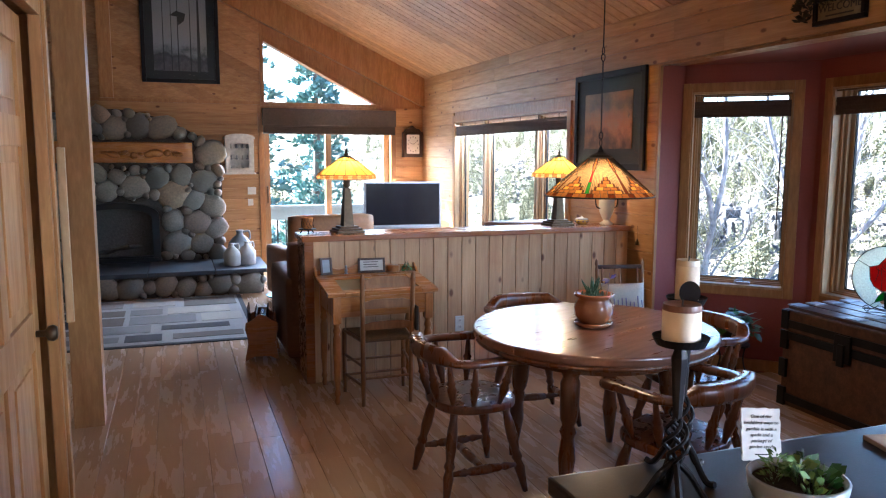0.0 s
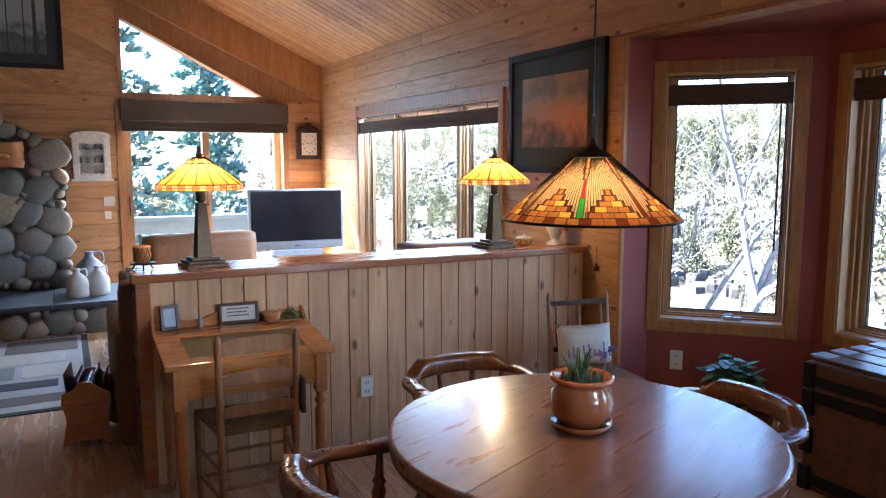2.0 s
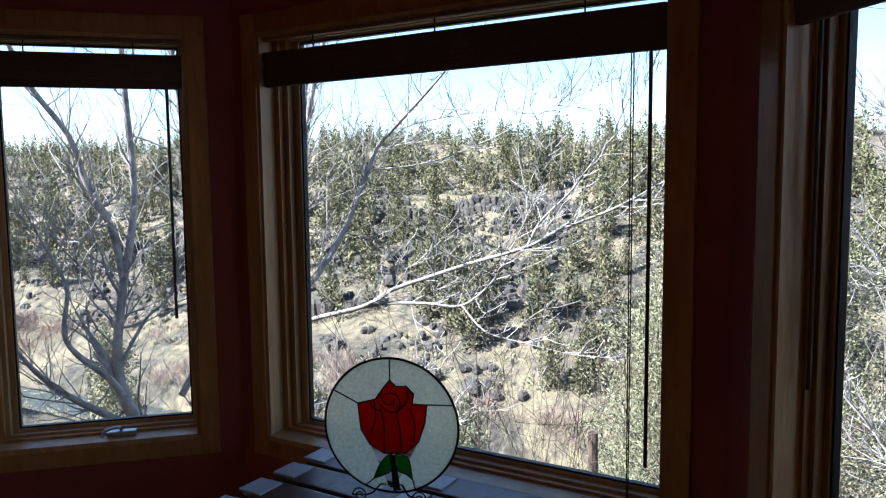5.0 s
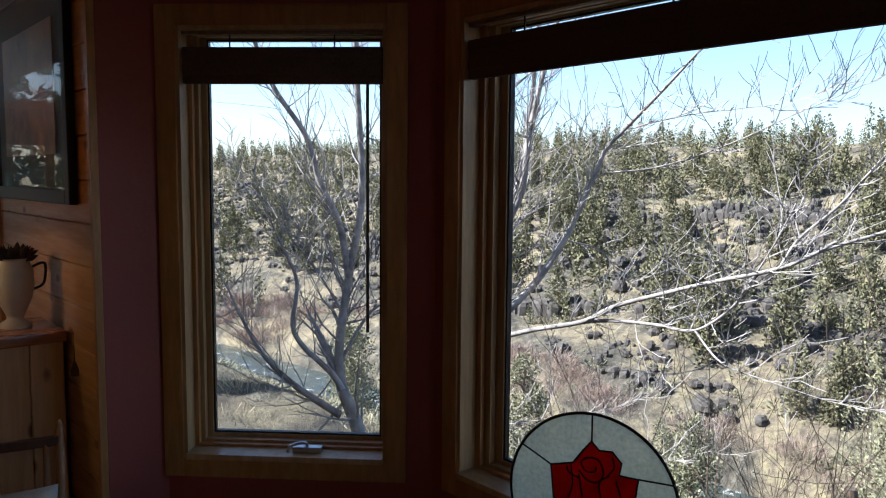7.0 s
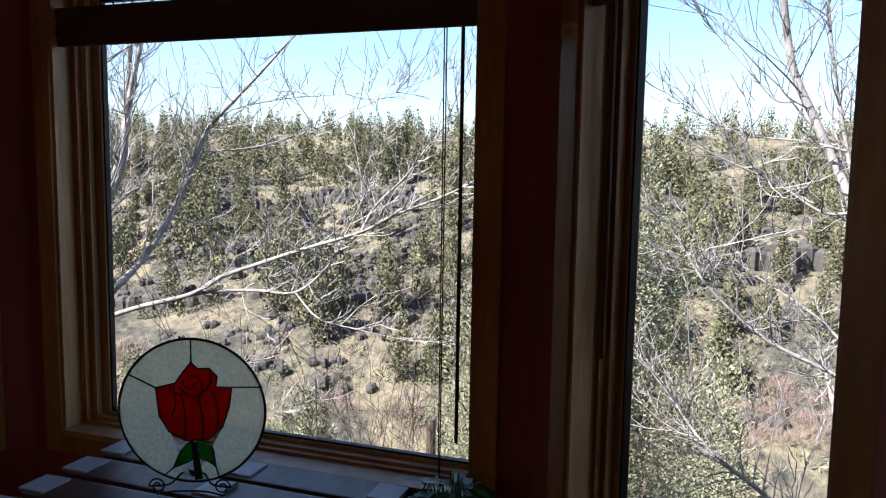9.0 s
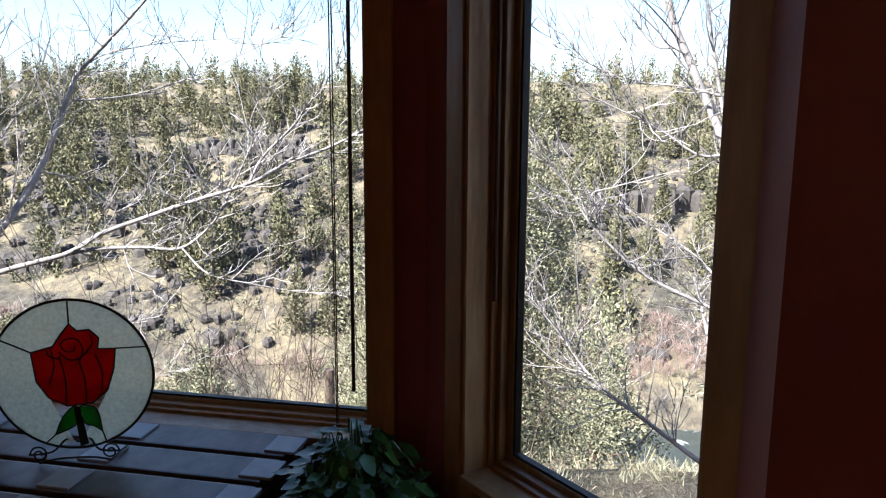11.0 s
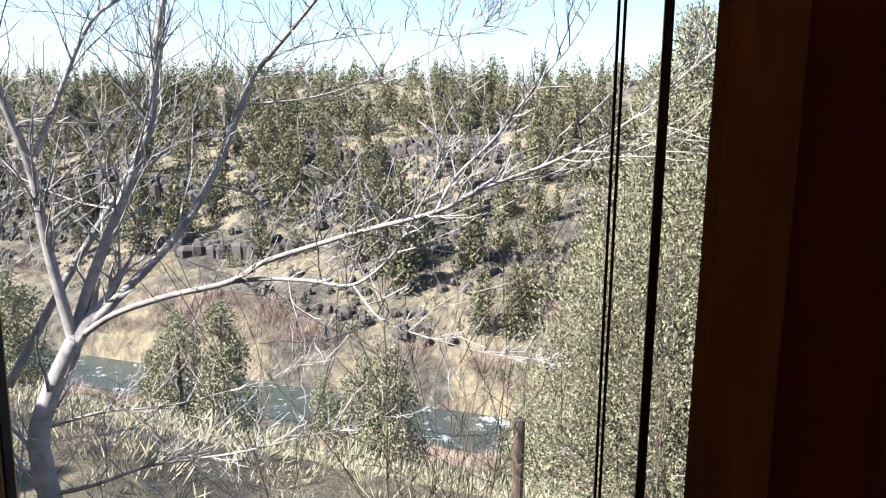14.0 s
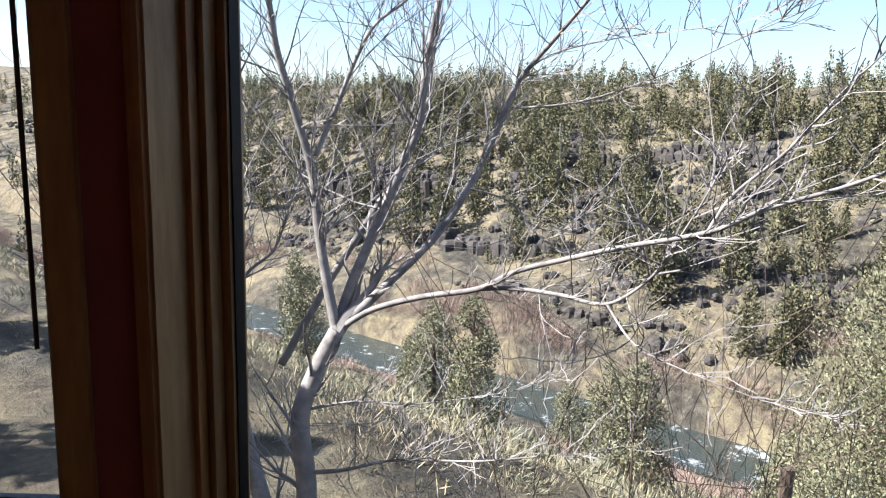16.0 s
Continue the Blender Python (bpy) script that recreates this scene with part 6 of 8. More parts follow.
for x in (-0.135, 0.135, 0.0):
    part("upright", turned(BM(), (x, 0.195, 0.52), (x, 0.238, 0.765), [(0, 0.008), (0.5, 0.010), (1, 0.008)], 8), CHAIRWOOD, rk, smooth=True)
part("seat", slab(BM(), [(-0.21, -0.22), (0.21, -0.22), (0.175, 0.15), (-0.175, 0.15)], 0.395, 0.43, 0.012), RUSH, rk)
part("front_rung", tube(BM(), [(-0.2, -0.21, 0.22), (0.2, -0.21, 0.22)], 0.010, 8), CHAIRWOOD, rk)
pw = BM()
g = 10
vs = [[None] * (g + 1) for _ in range(g + 1)]
vb = [[None] * (g + 1) for _ in range(g + 1)]
for i in range(g + 1):
    for j in range(g + 1):
        u, v = i / g * 2 - 1, j / g * 2 - 1
        puff = 0.055 * (1 - u ** 4) * (1 - v ** 4)
        wob = 0.004 * math.sin(7 * u + 3 * v)
        vs[i][j] = pw.verts.new((u * 0.165 * (1 - 0.05 * (1 - v * v)), -puff - wob, 0.12 + v * 0.115 * (1 - 0.05 * (1 - u * u))))
        vb[i][j] = vs[i][j] if i in (0, g) or j in (0, g) else pw.verts.new((u * 0.165, puff * 0.8, 0.12 + v * 0.115))
for i in range(g):
    for j in range(g):
        pw.faces.new((vs[i][j], vs[i + 1][j], vs[i + 1][j + 1], vs[i][j + 1]))
        pw.faces.new((vb[i][j], vb[i][j + 1], vb[i + 1][j + 1], vb[i + 1][j]))
pl = thing("pillow", pose(2.76, 4.42, 0, 0, 0, -13) @ pose(0, 0.11, 0.432, -14), "small cream pillow printed with lavender sprigs", "pillow")
part("cushion", pw, CREAM, pl, smooth=True)
LAV = plain("lavender_print", (0.22, 0.19, 0.30), 0.9)
rp = random.Random(3)
for k in range(9):
    x = -0.12 + 0.03 * k
    part("sprig", box(BM(), x - 0.004, x + 0.004, -0.062 + 0.25 * (x * x), -0.058 + 0.25 * (x * x), 0.05, 0.05 + rp.uniform(0.04, 0.09), 0.001), LAV, pl)

# ---- desk and ladder-back chair ----
dk_ = thing("writing_desk", pose(0.60, 4.46, 0), "honey pine school desk with a sloping inset top and turned legs", "desk")
DW, DD = 0.69, 0.50
DLEG = [(0, 0.014), (0.03, 0.02), (0.07, 0.014), (0.10, 0.024), (0.14, 0.016), (0.3, 0.024), (0.62, 0.027), (0.66, 0.018), (0.69, 0.028), (0.73, 0.018), (0.76, 0.027), (0.80, 0.024)]
for x in (0.04, DW - 0.04):
    for y in (0.03, DD - 0.03):
        leg = part("leg", turned(BM(), (x, y, 0), (x, y, 0.70), DLEG + [(0.81, 0.024)], 12), HONEY, dk_, smooth=True)
        part("block", box(BM(), x - 0.026, x + 0.026, y - 0.026, y + 0.026, 0.53, 0.70 + (0.03 if y > 0.2 else 0), 0.003), HONEY, leg)
part("front_apron", box(BM(), 0.066, DW - 0.066, 0.012, 0.032, 0.57, 0.70, 0.002), HONEY_X, dk_)
part("back_apron", box(BM(), 0.066, DW - 0.066, DD - 0.035, DD - 0.015, 0.57, 0.74, 0.002), HONEY_X, dk_)
for x in (0.02, DW - 0.04):
    bm = prism(BM(), [(0.056, 0.57), (DD - 0.056, 0.57), (DD - 0.056, 0.745), (0.056, 0.705)], x, x + 0.02, "x")
    part("side_apron", bm, HONEY, dk_)
sl = basis((0, -0.01, 0.705), (1, 0, 0), (0, 1, 0.10), (0, -0.10, 1))
tp = part("desk_top", box(BM(), -0.02, 0.09, 0, 0.46, 0, 0.024, 0.005), HONEY_X, dk_, "sloping pine frame", m=sl)
for q in ((DW - 0.09, DW + 0.02, 0, 0.46), (0.09, DW - 0.09, 0, 0.08), (0.09, DW - 0.09, 0.36, 0.46)):
    part("top_board", box(BM(), *q, 0, 0.024, 0.005), HONEY_X, dk_, m=sl)
part("inset", box(BM(), 0.09, DW - 0.09, 0.08, 0.36, 0.004, 0.016), GREENBOARD, dk_, "dark green-brown writing inset", m=sl)
part("rear_ledge", box(BM(), -0.02, DW + 0.02, 0.448, DD + 0.02, 0.745, 0.775, 0.004), HONEY_X, dk_)
N = 30
pts = [(-0.02, 0.775)] + [(DW * i / N, 0.80 + 0.045 * math.exp(-((i / N - 0.5) / 0.16) ** 2) + 0.02 * math.exp(-((i / N - 0.12) / 0.07) ** 2) + 0.02 * math.exp(-((i / N - 0.88) / 0.07) ** 2)) for i in range(N + 1)] + [(DW + 0.02, 0.775)]
part("gallery", prism(BM(), pts, DD + 0.002, DD + 0.018), HONEY_X, dk_, "scalloped back rail")
for x in (-0.02, DW + 0.006):
    part("gallery_end", prism(BM(), [(0.42, 0.77), (DD + 0.018, 0.77), (DD + 0.018, 0.83), (0.46, 0.80)], x, x + 0.014, "x"), HONEY_X, dk_)


def standing_frame(m, w, h, label, inner=(0.10, 0.12, 0.14), bars=3):
    f = thing("picture_frame", m, label, "picture frame")
    t = 0.014
    for q in ((-w / 2, -w / 2 + t, 0, h), (w / 2 - t, w / 2, 0, h), (-w / 2 + t, w / 2 - t, 0, t), (-w / 2 + t, w / 2 - t, h - t, h)):
        part("frame_bar", box(BM(), q[0], q[1], -0.008, 0.008, q[2], q[3], 0.002), DARKWOOD, f)
    part("sheet", box(BM(), -w / 2 + t, w / 2 - t, 0.0, 0.004, t, h - t), plain("card_" + str(round(w * 1000)), inner, 0.4), f)
    for i in range(bars):
        z = h * (0.7 - 0.17 * i)
        part("line", box(BM(), -w * 0.3, w * (0.25 - 0.05 * (i % 2)), -0.002, 0.0, z, z + 0.005), INK, f)
    part("strut", box(BM(), -0.01, 0.01, 0.008, 0.05, 0.0, 0.012), DARKWOOD, f)
    return f


standing_frame(pose(0.665, 4.935, 0.776, -8, 0, 12), 0.085, 0.115, "small dark photo frame on the desk ledge", (0.30, 0.36, 0.42), 0)
standing_frame(pose(0.985, 4.94, 0.776, -10, 0, -4), 0.19, 0.10, "small framed verse on the desk ledge", (0.62, 0.60, 0.56), 3)
o = link("trinket_box", lathe(BM(), [(0.04, 0), (0.046, 0.004), (0.046, 0.028), (0.048, 0.03), (0.048, 0.042), (0.04, 0.045)], 22), HONEY, None, True, pose(1.14, 4.94, 0.776))
tagged(o, "small round bentwood box", "box")
fg = thing("figurine", pose(0.80, 4.93, 0.776), "tiny pewter figurine on the desk ledge", "ornament")
part("body", lathe(BM(), [(0.014, 0), (0.008, 0.01), (0.012, 0.025), (0.006, 0.04), (0.009, 0.05), (0.002, 0.06)], 12), ALU, fg, smooth=True)
leafy("sprig", pose(1.245, 4.945, 0.776), "little green sprig in a tiny pot", 22, 0.03, 0.01, 0.03, 31, LEAF_LIGHT, 0.014, 0.015, TERRA, 0.03)

lc = thing("ladder_back_chair", pose(0.945, 4.40, 0), "worn ladder-back chair with a woven rush seat", "chair")
for sx in (1, -1):
    part("back_post", turned(BM(), (0.157 * sx, 0.0, 0), (0.165 * sx, -0.03, 0.86), [(0, 0.012), (0.2, 0.016), (0.92, 0.015), (0.95, 0.017), (0.985, 0.012), (1, 0.004)], 12), CHAIRWOOD, lc, smooth=True)
    part("front_leg", turned(BM(), (0.205 * sx, 0.33, 0), (0.205 * sx, 0.33, 0.44), [(0, 0.012), (0.4, 0.016), (0.95, 0.016), (1, 0.011)], 12), CHAIRWOOD, lc, smooth=True)
    for z in (0.13, 0.26):
        part("side_rung", tube(BM(), [(0.158 * sx, 0.0, z), (0.205 * sx, 0.33, z)], 0.009, 8), CHAIRWOOD, lc)
    part("seat_rail", tube(BM(), [(0.16 * sx, -0.01, 0.425), (0.205 * sx, 0.33, 0.425)], 0.012, 8), CHAIRWOOD, lc)
for z, h in ((0.50, 0.055), (0.635, 0.06), (0.765, 0.075)):
    pts = [(-0.155, z), (0.155, z), (0.155, z + h * 0.7), (0.10, z + h * 0.95), (0, z + h), (-0.10, z + h * 0.95), (-0.155, z + h * 0.7)]
    part("slat", prism(BM(), pts, -0.028, -0.018), CHAIRWOOD, lc)
for y, z in ((0.0, 0.18), (0.33, 0.22), (0.33, 0.12)):
    w_ = 0.157 if y < 0.1 else 0.205
    part("rung", tube(BM(), [(-w_, y, z), (w_, y, z)], 0.009, 8), CHAIRWOOD, lc)
part("seat", slab(BM(), [(-0.15, 0.0), (0.15, 0.0), (0.20, 0.325), (-0.20, 0.325)], 0.412, 0.44, 0.01), RUSH, lc, "woven rush seat")
for k in range(14):
    y = 0.012 + k * 0.023
    w_ = 0.15 + 0.05 * y / 0.33
    part("strand", tube(BM(), [(-w_, y, 0.438), (w_, y, 0.438)], 0.0075, 6), RUSH, lc)
o = link("cloth_bag", slab(BM(), [(-0.008, -0.035), (0.01, -0.04), (0.012, 0.03), (-0.006, 0.035)], 0, 0.16, 0.008), INK, None, True, pose(1.13, 4.385, 0.48, 0, 0, 0))
tagged(o, "small black cloth bag hung on the chair post", "bag")

# ---- on the partition ----
cs = thing("candle_holder", pose(0.575, 5.15, 1.04), "amber candle on a small iron stand", "candle")
part("dish", lathe(BM(), [(0.02, 0.028), (0.06, 0.03), (0.062, 0.036), (0.02, 0.034)], 24), BLACK, cs)
for k in range(3):
    a = 2.09 * k + 0.5
    part("foot", tube(BM(), spline([(0.04 * math.cos(a), 0.04 * math.sin(a), 0.03), (0.045 * math.cos(a), 0.045 * math.sin(a), 0.015), (0.055 * math.cos(a), 0.055 * math.sin(a), 0.002)], 3), 0.004, 6), BLACK, cs)
cd = part("candle", lathe(BM(), [(0.030, 0.035), (0.041, 0.05), (0.042, 0.11), (0.037, 0.118), (0.030, 0.108)], 24), plain("amber_wax", (0.42, 0.17, 0.04), 0.4), cs, "amber wax candle", True)
bm = BM()
for k in range(12):
    for sg in (1, -1):
        tube(bm, [(0.043 * math.cos(0.52 * k + sg * t_ * 0.6), 0.043 * math.sin(0.52 * k + sg * t_ * 0.6), 0.045 + t_ * 0.065) for t_ in (0, 0.25, 0.5, 0.75, 1)], 0.0016, 4)
part("wire_net", bm, BRONZE, cs)
bw = thing("lidded_bowl", pose(2.80, 5.20, 1.04), "small painted yellow lidded bowl", "bowl")
part("bowl", lathe(BM(), [(0.03, 0), (0.045, 0.012), (0.055, 0.03), (0.052, 0.04)], 24), plain("yellow_glaze", (0.62, 0.42, 0.10), 0.25, coat=0.5), bw, smooth=True)
part("lid", lathe(BM(), [(0.054, 0.04), (0.045, 0.05), (0.012, 0.056), (0.008, 0.064), (0.003, 0.068)], 24), STONEWARE, bw, smooth=True)
for k in range(10):
    a = 0.628 * k
    part("painted_spot", lathe(BM(), [(0.006, 0), (0.006, 0.002)], 8), plain("blue_glaze", (0.05, 0.07, 0.2), 0.3) if k == 0 else bpy.data.materials["blue_glaze"], bw, m=basis((0.0535 * math.cos(a), 0.0535 * math.sin(a), 0.026), (-math.sin(a), math.cos(a), 0), (0, 0, 1), (math.cos(a), math.sin(a), 0)))
ur = thing("urn_vase", pose(2.985, 5.13, 1.04), "cream stoneware urn with dried stems", "vase")
part("body", lathe(BM(), [(0.05, 0), (0.052, 0.012), (0.026, 0.03), (0.03, 0.045), (0.055, 0.10), (0.064, 0.15), (0.062, 0.20), (0.05, 0.235), (0.054, 0.245), (0.045, 0.24)], 28, closed=False), STONEWARE, ur, smooth=True)
for sx in (1, -1):
    part("handle", tube(BM(), spline([(0.058 * sx, 0, 0.21), (0.10 * sx, 0, 0.22), (0.095 * sx, 0, 0.15), (0.06 * sx, 0, 0.13)], 5), 0.005, 8), BLACK, ur)
bm = BM()
rp = random.Random(9)
for k in range(70):
    a, l = rp.uniform(0, 6.28), rp.uniform(0.02, 0.07)
    spray(bm, (l * math.cos(a) * 0.6, l * math.sin(a) * 0.6, 0.235), rp.uniform(0.03, 0.07), rp, Vector((math.cos(a), math.sin(a), 0.8)))
part("dried_flowers", bm, plain("dried_stems", (0.06, 0.035, 0.025), 0.9), ur)
bl = thing("hanging_ornament", pose(3.10, 4.86, 0.95), "small dark metal bell on the pine wall", "ornament")
part("cord", tube(BM(), [(0, 0, 0.0), (0, 0, 0.10)], 0.0015, 5), BLACK, bl)
part("bell", lathe(BM(), [(0.014, -0.05), (0.013, -0.03), (0.006, -0.008), (0.002, 0)], 14), BRONZE, bl, smooth=True)


# ---- framed pictures ----
def picture(m, w, h, border, label, kind):
    f = thing("framed_picture", m, label, "picture", "large framed pictures")
    t = 0.05
    for q in ((0, t, 0, h), (w - t, w, 0, h), (t, w - t, 0, t), (t, w - t, h - t, h)):
        part("frame_bar", box(BM(), q[0], q[1], -0.028, 0.0, q[2], q[3], 0.006), BLACK, f)
    part("mat_board", box(BM(), t, w - t, -0.014, -0.006, t, h - t), plain("dark_mat_" + kind, (0.02, 0.024, 0.024), 0.5), f)
    k = Mat("print_" + kind)
    v = k.coords((1, 1, 1))
    sep = k.n.new("ShaderNodeSeparateXYZ")
    k.link(v, sep.inputs[0])
    n = k.noise(v, 5.0, 7, 0.65)
    ad = k.n.new("ShaderNodeMath")
    ad.operation = "MULTIPLY_ADD"
    k.link(n, ad.inputs[0])
    ad.inputs[1].default_value = 0.9
    k.link(sep.outputs[2], ad.inputs[2])
    if kind == "sunset":
        c = k.ramp(ad.outputs[0], [(0.45, (0.02, 0.016, 0.012)), (0.62, (0.09, 0.045, 0.022)), (0.80, (0.34, 0.15, 0.06)), (0.98, (0.30, 0.20, 0.12)), (1.0, (0.16, 0.14, 0.12))])
        sky_c = k.ramp(k.noise(v, 3.0, 5), [(0.35, (0.10, 0.085, 0.07)), (0.6, (0.36, 0.21, 0.11))])
        c = k.mix(k.ramp(sep.outputs[2], [(0.40, (0, 0, 0)), (0.55, (1, 1, 1))]), c, sky_c)
    else:
        c = k.ramp(ad.outputs[0], [(0.40, (0.02, 0.02, 0.02)), (0.62, (0.10, 0.10, 0.10)), (0.75, (0.05, 0.05, 0.05)), (0.9, (0.22, 0.22, 0.22)), (1.0, (0.28, 0.28, 0.28))])
    part("print", box(BM(), border, w - border, -0.018, -0.012, border, h - border), k.finish(c, 0.35), f)
    if kind == "winter":
        bm = BM()
        for x, r_ in ((w - border - 0.10, 0.022), (w - border - 0.2, 0.008), (border + 0.12, 0.007), (border + 0.22, 0.006), (border + 0.30, 0.008)):
            prism(bm, [(x - r_, border), (x + r_, border), (x + r_ * 0.5, h - border - 0.05), (x - r_ * 0.5, h - border - 0.05)], -0.020, -0.0185)
        part("tree_shapes", bm, plain("print_dark", (0.035, 0.035, 0.035), 0.4), f)
        bm = BM()
        prism(bm, [(0.35, 0.84), (0.44, 0.90), (0.55, 0.87), (0.53, 0.78), (0.46, 0.72), (0.45, 0.83)], -0.020, -0.0185)
        part("dark_shape", bm, bpy.data.materials["print_dark"], f)
    g = part("glazing", box(BM(), t, w - t, -0.0235, -0.0215, t, h - t), GLASS, f)
    g.visible_shadow = False
    return f


picture(basis((XE - 0.004, 5.87, 1.478), (0, -1, 0), (1, 0, 0), (0, 0, 1)), 1.06, 0.80, 0.17, "large dark-framed print of a golden river valley", "sunset")
picture(pose(-0.635, YN - 0.02, 2.50), 0.95, 1.25, 0.15, "tall dark-framed grey print of a snowy wood", "winter")
ws = thing("welcome_sign", basis((XE - 0.004, 3.24, 2.31), (0, -1, 0), (1, 0, 0), (0, 0, 1)), "small dark-framed welcome sign with pine cones above the bay", "sign")
for q in ((0, 0.34, 0, 0.025), (0, 0.34, 0.125, 0.15), (0, 0.025, 0.025, 0.125), (0.315, 0.34, 0.025, 0.125)):
    part("frame_bar", box(BM(), q[0], q[1], -0.03, 0.0, q[2], q[3], 0.004), BLACK, ws)
part("sign_board", box(BM(), 0.025, 0.315, -0.015, 0.0, 0.025, 0.125), plain("sign_straw", (0.22, 0.17, 0.08), 0.7), ws)
cu = bpy.data.curves.new("lettering", "FONT")
cu.body, cu.size, cu.extrude, cu.align_x = "WELCOME", 0.058, 0.001, "CENTER"
to = new("lettering", cu)
to.parent = ws
to.matrix_local = basis((0.17, -0.017, 0.068), (1, 0, 0), (0, 0, 1), (0, -1, 0))
to.data.materials.append(INK)
part("line", box(BM(), 0.08, 0.26, -0.018, -0.015, 0.042, 0.050), INK, ws)
bm = BM()
rp = random.Random(6)
for k in range(60):
    spray(bm, (rp.uniform(-0.09, 0.30), -0.03, rp.uniform(0.10, 0.20) if rp.random() < 0.5 else rp.uniform(0.15, 0.19)), 0.05, rp, Vector((0, -0.5, 0.2)))
for k in range(30):
    spray(bm, (rp.uniform(-0.10, 0.0), -0.03, rp.uniform(0.02, 0.2)), 0.05, rp, Vector((0, -0.5, 0.0)))
part("pine_sprig", bm, plain("dried_sprig", (0.05, 0.04, 0.02), 0.9), ws)

# ---- living room ----
FY = 9.62
fp = thing("fireplace", pose(0, 0, 0), "river stone fireplace with a black gas insert and raised hearth", "fireplace")


def stone_top(x):
    """Upper edge of the stonework: an arch that falls to a shoulder."""
    c = -1.05
    return 2.14 - 0.28 * ((x - c) / 1.0) ** 2 if x > c else 2.14 - 0.28 * ((x - c) / 1.0) ** 2


bm = BM()
xs_ = [-2.36 + i * 0.131 for i in range(21)]
prism(bm, [(-2.36, 0.0), (0.26, 0.0)] + [(x, min(stone_top(x), 2.14) - 0.02) for x in xs_[::-1]], FY + 0.03, YN - 0.012)
part("chimney_breast", bm, MORTAR, fp)
bm = BM()
box(bm, -2.5, 0.64, 8.70, YN - 0.012, 0.0, 0.235)
part("hearth_core", bm, MORTAR, fp)
for x0, x1 in ((-2.55, -1.36), (-1.352, -0.62), (-0.612, 0.10), (0.108, 0.70)):
    part("hearth_slab", box(BM(), x0, x1, 8.64, FY + 0.05, 0.237, 0.285, 0.008), SLATE, fp, "dark slate hearth slab")


def stone_mesh(seed):
    r = random.Random(seed)
    bm = BM()
    bmesh.ops.create_icosphere(bm, subdivisions=2, radius=1.0)
    for v in bm.verts:
        n_ = noise.noise(v.co * 0.9 + Vector((seed * 3.1, 0, 0)))
        v.co *= 1 + 0.22 * n_
        v.co = Vector([math.copysign(abs(c) ** 0.85, c) for c in v.co])
    me = bpy.data.meshes.new("stone")
    bm.to_mesh(me)
    bm.free()
    me.materials.append(STONE)
    for p in me.polygons:
        p.use_smooth = True
    return me


STONES = [stone_mesh(k) for k in range(10)]


def cobble(x0, x1, z0, z1, y, ok, seed, lo, hi, tries):
    """Pack rounded stones of uneven size over a face."""
    r = random.Random(seed)
    done = []
    for k in range(tries):
        f = k / tries
        rad = (hi - (hi - lo) * f) * r.uniform(0.85, 1.1)
        x, z = r.uniform(x0, x1), r.uniform(z0, z1)
        if not ok(x, z, rad * 0.8):
            continue
        if any((x - a) ** 2 + (z - c) ** 2 < (0.86 * (rad + q)) ** 2 for a, c, q in done):
            continue
        done.append((x, z, rad))
    for i, (x, z, rad) in enumerate(done):
        s_ = new("stone", STONES[r.randrange(10)])
        s_.parent = fp
        s_.matrix_local = pose(x, y, z, 0, r.uniform(-50, 50), 0) @ Matrix.Diagonal((rad * r.uniform(1.05, 1.3), 0.075, rad * r.uniform(0.95, 1.1), 1))


def on_breast(x, z, r):
    if z + r > stone_top(x) or x + r > 0.28 or z < 0.285 + r * 0.8:
        return False
    if -1.47 - r < x < -0.47 + r and z < 1.03 + r:
        return False
    return not (x < -0.05 + r and 1.46 - r < z < 1.75 + r)


cobble(-1.9, 0.27, 0.3, 2.14, FY + 0.03, on_breast, 2, 0.028, 0.15, 16000)
cobble(-2.0, 0.63, 0.03, 0.22, 8.70, lambda x, z, r: 0.0 <= z - r * 0.85 and z + r * 0.85 < 0.235 and x + r < 0.66, 5, 0.035, 0.125, 4000)
cobble(8.75, 9.5, 0.03, 0.22, 0.64, lambda x, z, r: z - r * 0.85 >= 0 and z + r * 0.85 < 0.235, 6, 0.05, 0.1, 0)
# mantel: a rough pine log beam with carving
bm = box(BM(), -1.75, -0.08, FY - 0.16, FY + 0.1, 1.485, 1.73)
bmesh.ops.subdivide_edges(bm, edges=bm.edges[:], cuts=14, use_grid_fill=True)
for v in bm.verts:
    n_ = noise.noise(v.co * 6)
    v.co += Vector((0, 0.020 * n_ + 0.012 * noise.noise(v.co * 19), 0.010 * noise.noise(v.co * 5 + Vector((5, 0, 0)))))
part("mantel", bm, HONEY_X, fp, "rough carved pine mantel beam", True)
rp = random.Random(12)
for k in range(9):
    x = -1.05 + 0.10 * k + rp.uniform(-0.02, 0.02)
    s_ = new("carving", STONES[k % 10])
    s_.data = s_.data.copy()
    s_.data.materials[0] = HONEY_X
    s_.parent = fp
    s_.matrix_local = pose(x, FY - 0.165, 1.60 + rp.uniform(-0.03, 0.02), 0, rp.uniform(-20, 20), 0) @ Matrix.Diagonal((rp.uniform(0.035, 0.09), 0.025, rp.uniform(0.02, 0.045), 1))
arch = [(-1.45, 0.29), (-0.49, 0.29)] + [(-0.97 + 0.48 * math.cos(t_), 0.86 + 0.15 * math.sin(t_)) for t_ in [math.pi * i / 16 for i in range(17)]]
arch_in = [(-1.37, 0.36), (-0.57, 0.36)] + [(-0.97 + 0.40 * math.cos(t_), 0.82 + 0.12 * math.sin(t_)) for t_ in [math.pi * i / 16 for i in range(17)]]
bm = BM()
n_ = len(arch)
